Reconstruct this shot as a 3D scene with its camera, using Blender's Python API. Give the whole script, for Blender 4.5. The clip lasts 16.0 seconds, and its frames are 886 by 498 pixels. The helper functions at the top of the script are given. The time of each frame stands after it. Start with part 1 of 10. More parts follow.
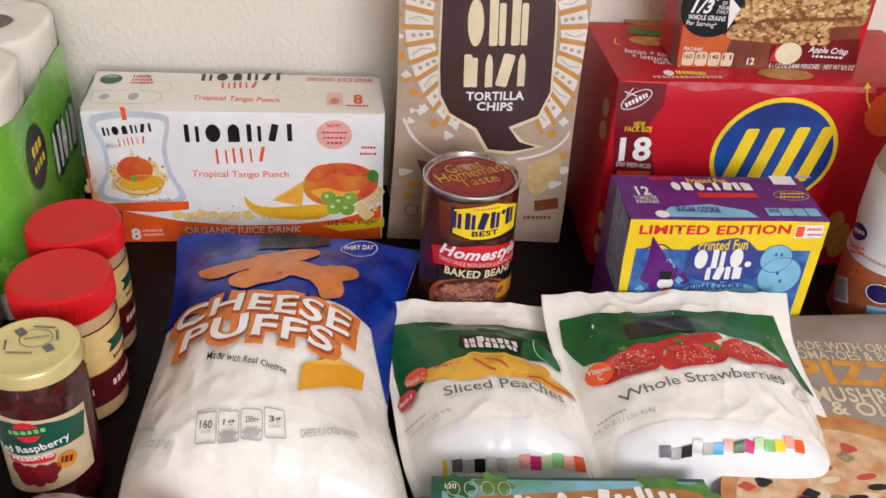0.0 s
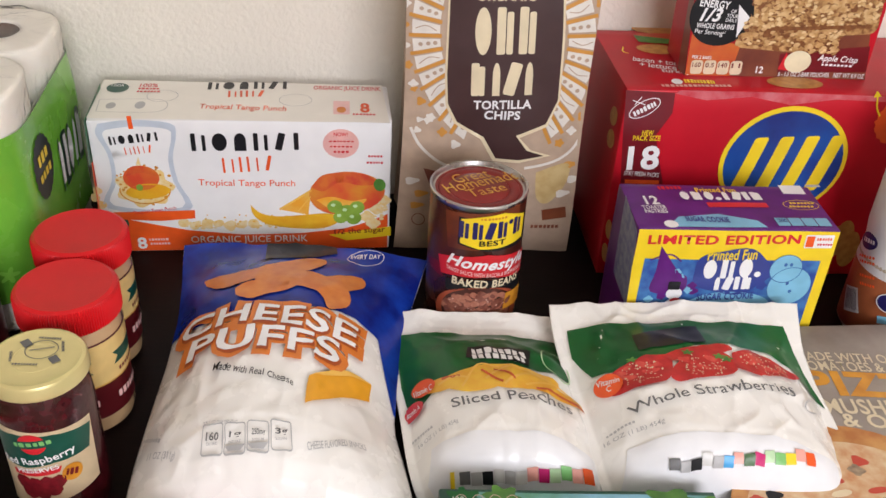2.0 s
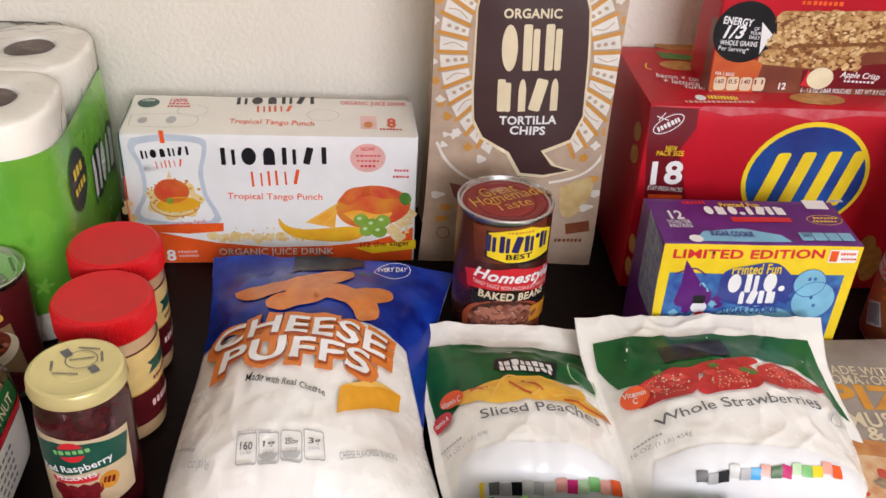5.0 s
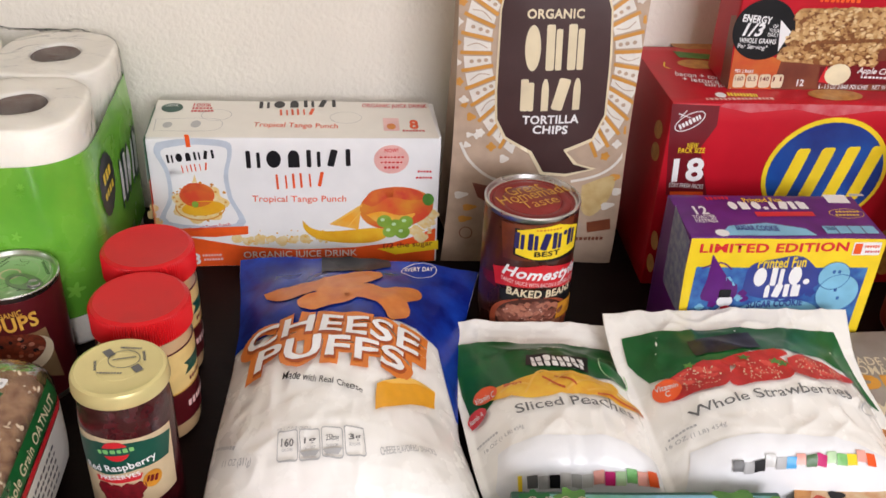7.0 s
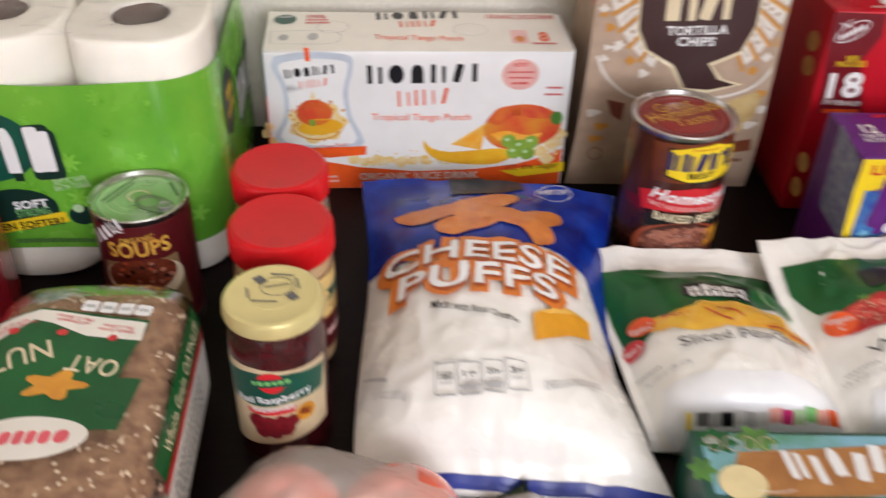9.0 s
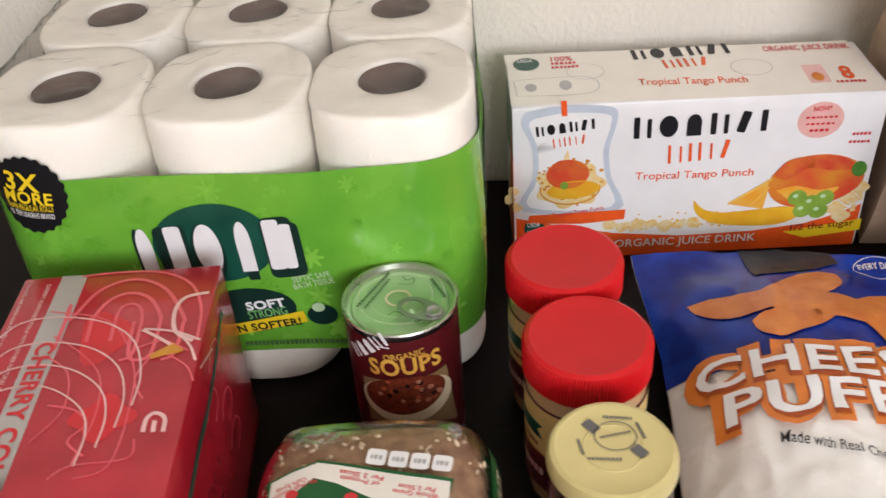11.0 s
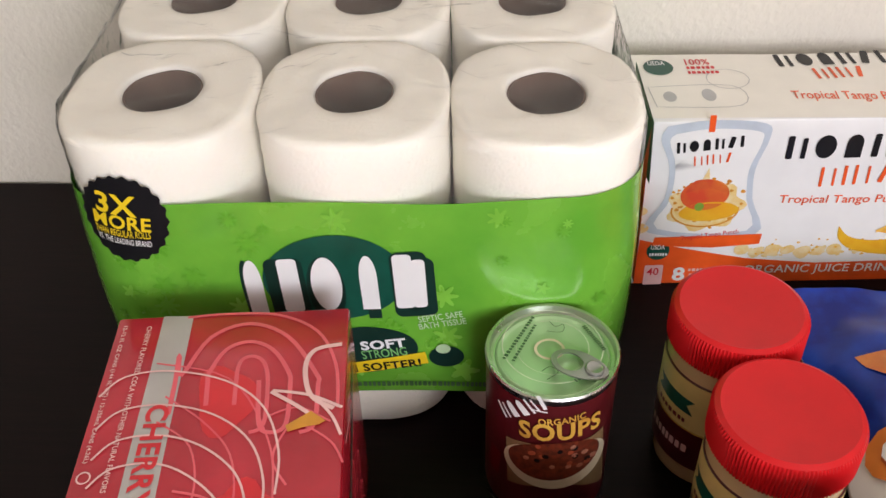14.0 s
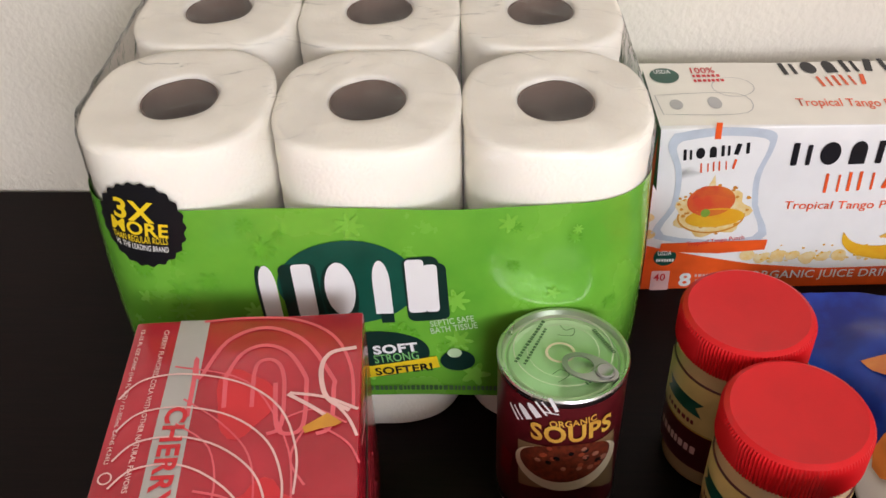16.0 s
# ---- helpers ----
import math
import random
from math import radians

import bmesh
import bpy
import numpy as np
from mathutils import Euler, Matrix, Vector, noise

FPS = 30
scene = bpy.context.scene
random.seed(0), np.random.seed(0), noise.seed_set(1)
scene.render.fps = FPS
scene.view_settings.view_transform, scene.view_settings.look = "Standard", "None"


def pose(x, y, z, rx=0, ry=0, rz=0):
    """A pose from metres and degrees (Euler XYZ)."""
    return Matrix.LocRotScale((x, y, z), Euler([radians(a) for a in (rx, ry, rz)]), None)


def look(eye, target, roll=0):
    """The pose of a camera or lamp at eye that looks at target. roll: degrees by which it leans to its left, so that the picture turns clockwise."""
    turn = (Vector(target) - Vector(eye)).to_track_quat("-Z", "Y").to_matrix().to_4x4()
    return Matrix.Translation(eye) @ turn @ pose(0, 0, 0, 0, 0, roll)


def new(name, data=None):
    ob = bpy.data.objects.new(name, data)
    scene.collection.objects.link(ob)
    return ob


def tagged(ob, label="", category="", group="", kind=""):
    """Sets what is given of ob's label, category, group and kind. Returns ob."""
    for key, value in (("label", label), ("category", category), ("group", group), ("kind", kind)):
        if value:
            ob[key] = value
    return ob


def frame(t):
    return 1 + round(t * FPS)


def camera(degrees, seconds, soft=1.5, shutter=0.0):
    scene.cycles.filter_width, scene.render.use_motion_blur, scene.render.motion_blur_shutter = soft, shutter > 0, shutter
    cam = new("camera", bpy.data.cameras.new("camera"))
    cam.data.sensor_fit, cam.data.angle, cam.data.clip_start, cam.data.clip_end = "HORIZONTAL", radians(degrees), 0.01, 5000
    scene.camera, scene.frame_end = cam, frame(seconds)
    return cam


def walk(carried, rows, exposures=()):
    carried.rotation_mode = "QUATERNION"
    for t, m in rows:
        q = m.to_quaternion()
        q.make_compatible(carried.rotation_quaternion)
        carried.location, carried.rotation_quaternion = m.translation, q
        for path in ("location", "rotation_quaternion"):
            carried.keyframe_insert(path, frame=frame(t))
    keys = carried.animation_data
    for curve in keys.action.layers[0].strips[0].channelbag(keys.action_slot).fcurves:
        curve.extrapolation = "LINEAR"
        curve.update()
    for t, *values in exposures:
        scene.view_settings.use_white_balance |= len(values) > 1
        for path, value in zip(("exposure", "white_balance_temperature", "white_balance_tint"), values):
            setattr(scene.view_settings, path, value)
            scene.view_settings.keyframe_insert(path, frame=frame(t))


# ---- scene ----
cam = camera(50.9, 16.0, shutter=0.7)
PATH = [
    (0, (0.013, 0.067, 0.551), (0.021, 1.733, -0.555), 3.8),
    (0.5, (0.013, 0.067, 0.552), (0.017, 1.733, -0.554), 3.7),
    (1, (0.011, 0.07, 0.551), (0.017, 1.736, -0.556), 3.9),
    (1.5, (0.011, 0.073, 0.553), (0.01, 1.74, -0.551), 3.7),
    (2, (0.011, 0.073, 0.552), (0.007, 1.745, -0.546), 3.6),
    (2.5, (0.009, 0.075, 0.553), (0.004, 1.747, -0.544), 3.6),
    (3, (0.008, 0.074, 0.554), (0.003, 1.746, -0.544), 3.6),
    (3.5, (0.007, 0.075, 0.556), (-0.006, 1.746, -0.543), 3.4),
    (4, (0.004, 0.071, 0.558), (-0.017, 1.745, -0.538), 3.6),
    (6.5, (-0.024, 0.054, 0.555), (-0.061, 1.754, -0.498), 2.9),
    (7, (-0.035, 0.05, 0.553), (-0.049, 1.747, -0.507), 2.8),
    (7.5, (-0.05, 0.044, 0.555), (-0.04, 1.728, -0.524), 2.6),
    (8, (-0.071, 0.035, 0.551), (-0.037, 1.718, -0.528), 2.9),
    (8.5, (-0.092, 0.043, 0.539), (-0.088, 1.705, -0.574), 2.4),
    (9, (-0.1258, 0.0867, 0.5210), (-0.2092, 1.6866, -0.6737), 1.64),
    (9.5, (-0.1775, 0.1716, 0.5188), (-0.4102, 1.7402, -0.6904), -0.73),
    (10, (-0.2203, 0.2103, 0.5146), (-0.5826, 1.7409, -0.6883), -2.76),
    (10.2, (-0.2275, 0.2144, 0.5074), (-0.6011, 1.7647, -0.6838), -3.66),
    (12.3, (-0.3784, 0.2498, 0.4995), (-0.5215, 1.8015, -0.7708), -2.07),
    (12.5, (-0.3862, 0.2562, 0.4994), (-0.5139, 1.7932, -0.7874), -1.64),
    (13, (-0.3988, 0.2824, 0.5003), (-0.5375, 1.8141, -0.7909), -1.10),
    (13.5, (-0.3996, 0.3029, 0.4997), (-0.6014, 1.8351, -0.7842), -1.45),
    (14, (-0.3983, 0.3073, 0.4968), (-0.6408, 1.8303, -0.7907), -1.80),
    (14.5, (-0.3989, 0.3039, 0.4985), (-0.6446, 1.8300, -0.7841), -1.99),
    (15, (-0.4030, 0.3002, 0.5006), (-0.6488, 1.8323, -0.7716), -1.91),
    (15.5, (-0.4028, 0.2991, 0.5021), (-0.6511, 1.8349, -0.7661), -1.97),
    (16, (-0.4038, 0.2980, 0.5001), (-0.6486, 1.8346, -0.7702), -1.91),
]
walk(cam, [(t, look(eye, target, roll)) for t, eye, target, roll in PATH],
     exposures=[(0, -0.12), (8.5, -0.06), (10.2, -0.04), (12.3, 0.04), (16, 0.04)])
# ---- world, window and exposure ----
WALL_YAW = 5.4
WALL = pose(-0.384, 1.001, 0, 0, 0, WALL_YAW)

world = bpy.data.worlds.new("sky")
scene.world = world
world.use_nodes = True
wn = world.node_tree
sky = wn.nodes.new("ShaderNodeTexSky")
sky.sky_type, sky.sun_disc = "NISHITA", False
sky.sun_elevation, sky.sun_rotation = radians(40), radians(120)
wn.links.new(sky.outputs[0], wn.nodes["Background"].inputs[0])
wn.nodes["Background"].inputs[1].default_value = 0.12


def area_lamp(name, m, sx, sy, power, colour):
    d = bpy.data.lights.new(name, "AREA")
    d.shape, d.size, d.size_y, d.energy, d.color = "RECTANGLE", sx, sy, power, colour
    ob = new(name, d)
    ob.matrix_world = m
    return ob


# the window behind the camera lets the daylight in
area_lamp("window_daylight", WALL @ look((1.0, -3.0, 1.16), (0.3, 0, 1.25)), 1.35, 1.05, 73, (0.95, 0.93, 1.0))


# ---- materials ----
def mat(name, col, rough=0.5, metal=0.0, var=0.06, scale=40.0, bump=0.0, bscale=250.0, coat=0.0, second=None, spec=0.5, alpha=1.0, sss=0.0, stretch=(1, 1, 1)):
    m = bpy.data.materials.new(name)
    m.use_nodes = True
    nt = m.node_tree
    b = nt.nodes["Principled BSDF"]
    tc = nt.nodes.new("ShaderNodeTexCoord")
    mp = nt.nodes.new("ShaderNodeMapping")
    mp.inputs["Scale"].default_value = stretch
    nt.links.new(tc.outputs["Object"], mp.inputs["Vector"])
    n = nt.nodes.new("ShaderNodeTexNoise")
    n.inputs["Scale"].default_value, n.inputs["Detail"].default_value = scale, 6
    nt.links.new(mp.outputs[0], n.inputs["Vector"])
    ramp = nt.nodes.new("ShaderNodeValToRGB")
    lo = second if second else tuple(max(0, c * (1 - var)) for c in col)
    hi = col if second else tuple(min(1, c * (1 + var)) for c in col)
    ramp.color_ramp.elements[0].position, ramp.color_ramp.elements[1].position = 0.35, 0.65
    ramp.color_ramp.elements[0].color, ramp.color_ramp.elements[1].color = (*lo, 1), (*hi, 1)
    nt.links.new(n.outputs["Fac"], ramp.inputs["Fac"])
    nt.links.new(ramp.outputs["Color"], b.inputs["Base Color"])
    rr = nt.nodes.new("ShaderNodeMapRange")
    rr.inputs["To Min"].default_value, rr.inputs["To Max"].default_value = max(0.02, rough - 0.06), min(1, rough + 0.06)
    nt.links.new(n.outputs["Fac"], rr.inputs["Value"])
    nt.links.new(rr.outputs[0], b.inputs["Roughness"])
    b.inputs["Metallic"].default_value = metal
    b.inputs["Specular IOR Level"].default_value = spec
    b.inputs["Coat Weight"].default_value = coat
    b.inputs["Coat Roughness"].default_value = 0.15
    b.inputs["Alpha"].default_value = alpha
    if sss:
        b.inputs["Subsurface Weight"].default_value = sss
        b.inputs["Subsurface Radius"].default_value = (0.01, 0.008, 0.006)
        b.inputs["Subsurface Scale"].default_value = 0.3
    if bump:
        n2 = nt.nodes.new("ShaderNodeTexNoise")
        n2.inputs["Scale"].default_value, n2.inputs["Detail"].default_value = bscale, 5
        nt.links.new(mp.outputs[0], n2.inputs["Vector"])
        bp = nt.nodes.new("ShaderNodeBump")
        bp.inputs["Strength"].default_value, bp.inputs["Distance"].default_value = bump, 0.003
        nt.links.new(n2.outputs["Fac"], bp.inputs["Height"])
        nt.links.new(bp.outputs[0], b.inputs["Normal"])
    return m


def film(name, colour, gloss, rough, milk=0.06):
    """Clear plastic film: mostly see-through, with a faint milky part and a gloss that grows at grazing angles."""
    m = bpy.data.materials.new(name)
    m.use_nodes = True
    nt = m.node_tree
    nt.nodes.remove(nt.nodes["Principled BSDF"])
    tr, gl, df = (nt.nodes.new("ShaderNodeBsdf" + k) for k in ("Transparent", "Glossy", "Diffuse"))
    gl.inputs["Roughness"].default_value = rough
    df.inputs["Color"].default_value = (*colour, 1)
    m1, m2 = nt.nodes.new("ShaderNodeMixShader"), nt.nodes.new("ShaderNodeMixShader")
    tc, n = nt.nodes.new("ShaderNodeTexCoord"), nt.nodes.new("ShaderNodeTexNoise")
    n.inputs["Scale"].default_value, n.inputs["Detail"].default_value, n.inputs["Distortion"].default_value = 45, 4, 1.2
    nt.links.new(tc.outputs["Object"], n.inputs["Vector"])
    bp = nt.nodes.new("ShaderNodeBump")
    bp.inputs["Strength"].default_value, bp.inputs["Distance"].default_value = 0.6, 0.004
    nt.links.new(n.outputs["Fac"], bp.inputs["Height"])
    nt.links.new(bp.outputs[0], gl.inputs["Normal"])
    fr = nt.nodes.new("ShaderNodeLayerWeight")
    fr.inputs["Blend"].default_value = gloss
    nt.links.new(bp.outputs[0], fr.inputs["Normal"])
    m1.inputs[0].default_value = milk
    nt.links.new(tr.outputs[0], m1.inputs[1])
    nt.links.new(df.outputs[0], m1.inputs[2])
    nt.links.new(fr.outputs["Fresnel"], m2.inputs[0])
    nt.links.new(m1.outputs[0], m2.inputs[1])
    nt.links.new(gl.outputs[0], m2.inputs[2])
    nt.links.new(m2.outputs[0], nt.nodes["Material Output"].inputs["Surface"])
    return m


PAINT = mat("wall_paint", (0.78, 0.73, 0.64), 0.85, bump=0.55, bscale=170, var=0.03, scale=8)
CEIL = mat("ceiling_paint", (0.88, 0.84, 0.76), 0.9, bump=0.3, bscale=120)
WOOD = mat("espresso_wood", (0.009, 0.004, 0.0038), 0.42, second=(0.005, 0.0025, 0.0025), scale=18, stretch=(1, 14, 1), bump=0.05, bscale=60, spec=0.10)
CARPET = mat("carpet", (0.46, 0.40, 0.33), 0.95, bump=0.8, bscale=300)
FRAMEW = mat("window_frame_white", (0.8, 0.8, 0.79), 0.4)
WHITE_CARD = mat("white_card", (0.80, 0.80, 0.80), 0.32, var=0.02, bump=0.03, bscale=90)
# cream bread print, and the juice box top tinted by warm ceiling light
CREAM_WARMLIT_CARD = mat("cream_warmlit_card", (0.80, 0.77, 0.70), 0.4, var=0.02)
RED_CARD = mat("red_card", (0.48, 0.006, 0.018), 0.4, var=0.12, scale=12, spec=0.3)
DKRED = mat("dark_red_ink", (0.16, 0.006, 0.012), 0.32)
PURPLE = mat("purple_card", (0.11, 0.014, 0.17), 0.34, var=0.15, spec=0.3)
COLA = mat("cola_card", (0.52, 0.020, 0.040), 0.24, second=(0.36, 0.010, 0.022), scale=20, spec=0.4, coat=0.45, bump=0.22, bscale=26)
KRAFT = mat("kraft_paper", (0.45, 0.33, 0.24), 0.55, var=0.08, scale=60, bump=0.06, bscale=150)
BLACK = mat("black_ink", (0.010, 0.010, 0.012), 0.35, spec=0.3)
WHITE = mat("white_ink", (0.82, 0.82, 0.82), 0.38, var=0.02)
CREAM = mat("cream_ink", (0.72, 0.62, 0.42), 0.4)
ORANGE = mat("orange_ink", (0.80, 0.10, 0.015), 0.35, var=0.1)
YELLOW = mat("yellow_ink", (0.85, 0.62, 0.02), 0.35, var=0.06)
GREY = mat("grey_ink", (0.42, 0.42, 0.42), 0.4)
DKGREY = mat("dark_grey_ink", (0.12, 0.12, 0.12), 0.4)
RED = mat("red_ink", (0.62, 0.02, 0.03), 0.35)
GREEN_INK = mat("leaf_green_ink", (0.010, 0.125, 0.028), 0.30, spec=0.3, second=(0.006, 0.085, 0.022), scale=14)
DKGREEN = mat("dark_green_ink", (0.006, 0.075, 0.05), 0.32, var=0.15)
BLUE_INK = mat("blue_ink", (0.012, 0.03, 0.24), 0.3, var=0.2)
LTBLUE = mat("light_blue_ink", (0.20, 0.48, 0.66), 0.35, var=0.1)
MIDBLUE = mat("mid_blue_ink", (0.06, 0.20, 0.46), 0.35, second=(0.03, 0.07, 0.30), scale=75, spec=0.3)
STEEL = mat("tin_steel", (0.62, 0.61, 0.60), 0.28, metal=1.0, var=0.05)
TISSUE = mat("tissue_paper", (0.95, 0.905, 0.805), 0.95, var=0.02, bump=0.25, bscale=400, sss=0.1)
CORE = mat("brown_core_board", (0.12, 0.062, 0.040), 0.85)
GREEN_WRAP = mat("green_printed_film", (0.17, 0.47, 0.045), 0.26, second=(0.12, 0.39, 0.035), scale=22, coat=0.3, bump=0.25, bscale=22)
CLEAR = film("clear_film", (0.92, 0.90, 0.86), 0.22, 0.10, 0.05)
BREAD_FILM = film("bread_bag_film", (0.72, 0.62, 0.50), 0.10, 0.16, 0.06)
FOG = film("bag_film", (0.95, 0.85, 0.80), 0.10, 0.2, 0.42)
PB_RED = mat("red_plastic_lid", (0.60, 0.010, 0.014), 0.36, spec=0.3, var=0.04, bump=0.03, bscale=600)
PB_BROWN = mat("peanut_butter", (0.50, 0.28, 0.11), 0.25, var=0.08, coat=0.5)
JAM = mat("raspberry_jam", (0.07, 0.006, 0.010), 0.15, second=(0.02, 0.003, 0.004), scale=160, coat=0.4, bump=0.2, bscale=200)
GOLD = mat("gold_lid", (0.70, 0.61, 0.28), 0.3, metal=0.35, var=0.03)
MAROON = mat("maroon_label", (0.085, 0.007, 0.010), 0.3, var=0.12)
BAG_WHITE = mat("white_bag_film", (0.88, 0.865, 0.825), 0.27, var=0.015, coat=0.25)
BAG_BLUE = mat("blue_bag_film", (0.008, 0.050, 0.42), 0.24, second=(0.004, 0.014, 0.20), scale=32, spec=0.35)
CRUST = mat("brown_bread", (0.38, 0.215, 0.115), 0.7, second=(0.20, 0.09, 0.045), scale=130, bump=0.35, bscale=220)
FLAKE = mat("oat_flake", (0.66, 0.52, 0.36), 0.7)


# ---- small builders ----
def part(name, bm, material, parent, label="", smooth=0.0):
    me = bpy.data.meshes.new(name)
    bm.to_mesh(me)
    bm.free()
    me.materials.append(material)
    if smooth:
        me.shade_smooth()
        if smooth < 3:
            me.set_sharp_from_angle(angle=smooth)
    ob = new(name, me)
    ob.parent = parent
    if label:
        tagged(ob, label)
    return ob


def thing(name, x, y, z, yaw, label, category, group="", tilt=0):
    e = new(name)
    e.empty_display_size = 0.02
    e.matrix_world = pose(x, y, z, tilt, 0, yaw)
    return tagged(e, label, category, group)


def solo(name, bm, material, m, label, category="", kind="", smooth=0.0):
    ob = part(name, bm, material, None, "", smooth)
    ob.matrix_world = m
    return tagged(ob, label, category, "", kind)


def slab(x0, x1, y0, y1, z0, z1, bevel=0.0, segments=2):
    bm = bmesh.new()
    bmesh.ops.create_cube(bm, size=1)
    bmesh.ops.transform(bm, matrix=Matrix.Translation(((x0 + x1) / 2, (y0 + y1) / 2, (z0 + z1) / 2)) @ Matrix.Diagonal((x1 - x0, y1 - y0, z1 - z0, 1)), verts=bm.verts)
    if bevel:
        bmesh.ops.bevel(bm, geom=bm.edges[:], offset=bevel, segments=segments, affect="EDGES", profile=0.5)
    return bm


def lathe(profile, n=64):
    """A turned body from (radius, height) pairs, closed where the radius is 0."""
    bm = bmesh.new()
    rings = []
    for r, z in profile:
        if r <= 1e-6:
            rings.append([bm.verts.new((0, 0, z))])
        else:
            rings.append([bm.verts.new((r * math.sin(2 * math.pi * i / n), -r * math.cos(2 * math.pi * i / n), z)) for i in range(n)])
    for a, b in zip(rings, rings[1:]):
        for i in range(n):
            j = (i + 1) % n
            if len(a) == 1 and len(b) > 1:
                bm.faces.new((a[0], b[j], b[i]))
            elif len(b) == 1 and len(a) > 1:
                bm.faces.new((a[i], a[j], b[0]))
            elif len(a) > 1:
                bm.faces.new((a[i], a[j], b[j], b[i]))
    bmesh.ops.recalc_face_normals(bm, faces=bm.faces)
    return bm


# flat shapes, in metres on a face; each returns a bmesh in the plane z = 0
def poly(points):
    bm = bmesh.new()
    f = bm.faces.new([bm.verts.new((x, y, 0)) for x, y in points])
    f.normal_update()
    bmesh.ops.triangulate(bm, faces=[f])
    return bm


def ring_points(cx, cy, rx, ry, n=40, a0=0, a1=360, rot=0, wob=0.0, lobes=0):
    out = []
    closed = abs(a1 - a0) >= 359.9
    for i in range(n if closed else n + 1):
        a = radians(a0 + (a1 - a0) * i / n)
        k = 1 + (wob * math.cos(lobes * a) if lobes else 0)
        x, y = rx * k * math.cos(a), ry * k * math.sin(a)
        c, s = math.cos(radians(rot)), math.sin(radians(rot))
        out.append((cx + x * c - y * s, cy + x * s + y * c))
    return out


def disc(cx, cy, rx, ry=None, n=40, rot=0, wob=0.0, lobes=0):
    return poly(ring_points(cx, cy, rx, ry or rx, n, rot=rot, wob=wob, lobes=lobes))


def rect(cx, cy, w, h, r=0.0, rot=0):
    if r <= 0:
        pts = [(-w / 2, -h / 2), (w / 2, -h / 2), (w / 2, h / 2), (-w / 2, h / 2)]
    else:
        r = min(r, w / 2, h / 2)
        pts = []
        for sx, sy, a in ((1, -1, -90), (1, 1, 0), (-1, 1, 90), (-1, -1, 180)):
            for k in range(6):
                b = radians(a + 18 * k)
                pts.append((sx * (w / 2 - r) + r * math.cos(b), sy * (h / 2 - r) + r * math.sin(b)))
    c, s = math.cos(radians(rot)), math.sin(radians(rot))
    return poly([(cx + x * c - y * s, cy + x * s + y * c) for x, y in pts])


def stroke(points, width, closed=False):
    """A line of even width along points."""
    bm = bmesh.new()
    pts = [Vector((*p, 0)) for p in points]
    n = len(pts)
    left, right = [], []
    for i, p in enumerate(pts):
        a = pts[(i - 1) % n] if (closed or i > 0) else p
        b = pts[(i + 1) % n] if (closed or i < n - 1) else p
        d = (b - a).normalized()
        o = Vector((-d.y, d.x, 0)) * width / 2
        left.append(bm.verts.new(p + o)), right.append(bm.verts.new(p - o))
    for i in range(n if closed else n - 1):
        j = (i + 1) % n
        bm.faces.new((right[i], right[j], left[j], left[i]))
    return bm


def ring(cx, cy, rx, ry, width, n=40, a0=0, a1=360, rot=0):
    return stroke(ring_points(cx, cy, rx, ry, n, a0, a1, rot), width, abs(a1 - a0) >= 359.9)


def merge(*shapes):
    out = bmesh.new()
    for s in shapes:
        me = bpy.data.meshes.new("tmp")
        s.to_mesh(me)
        s.free()
        out.from_mesh(me)
        bpy.data.meshes.remove(me)
    return out


def text(s, cx, cy, w, h, bold=0.0, rot=0, shear=0.0, arch=0.0):
    """The words s in the built-in font, fitted into a box w by h round (cx, cy)."""
    cu = bpy.data.curves.new("tmp", "FONT")
    cu.body, cu.offset, cu.resolution_u, cu.shear = s, bold, 3, shear
    cu.align_x = "CENTER"
    cu.space_line, cu.space_character = 0.85, 1.0 + 2.2 * bold
    ob = bpy.data.objects.new("tmp", cu)
    scene.collection.objects.link(ob)
    me = bpy.data.meshes.new_from_object(ob.evaluated_get(bpy.context.evaluated_depsgraph_get()))
    bm = bmesh.new()
    bm.from_mesh(me)
    bpy.data.objects.remove(ob), bpy.data.curves.remove(cu), bpy.data.meshes.remove(me)
    xs, ys = [v.co.x for v in bm.verts], [v.co.y for v in bm.verts]
    x0, x1, y0, y1 = min(xs), max(xs), min(ys), max(ys)
    c, s_ = math.cos(radians(rot)), math.sin(radians(rot))
    for v in bm.verts:
        x = ((v.co.x - x0) / (x1 - x0) - 0.5) * w
        y = ((v.co.y - y0) / (y1 - y0) - 0.5) * h - arch * (2 * x / w) ** 2
        v.co = (cx + x * c - y * s_, cy + x * s_ + y * c, 0)
    return bm


def bars(cx, cy, w, h, n, seed=1, rot=0, fill=0.72, r=0.0008):
    """Plain blocks in the rhythm of a line of letters."""
    rnd = random.Random(seed)
    ws = [rnd.uniform(0.7, 1.2) for _ in range(n)]
    tot, x, shapes = sum(ws), -w / 2, []
    c, s = math.cos(radians(rot)), math.sin(radians(rot))
    for k in ws:
        bw = w * k / tot
        px = x + bw / 2
        shapes.append(rect(cx + px * c, cy + px * s, bw * fill, h * rnd.uniform(0.85, 1), r, rot))
        x += bw
    return merge(*shapes)


LAYER = 0.00022


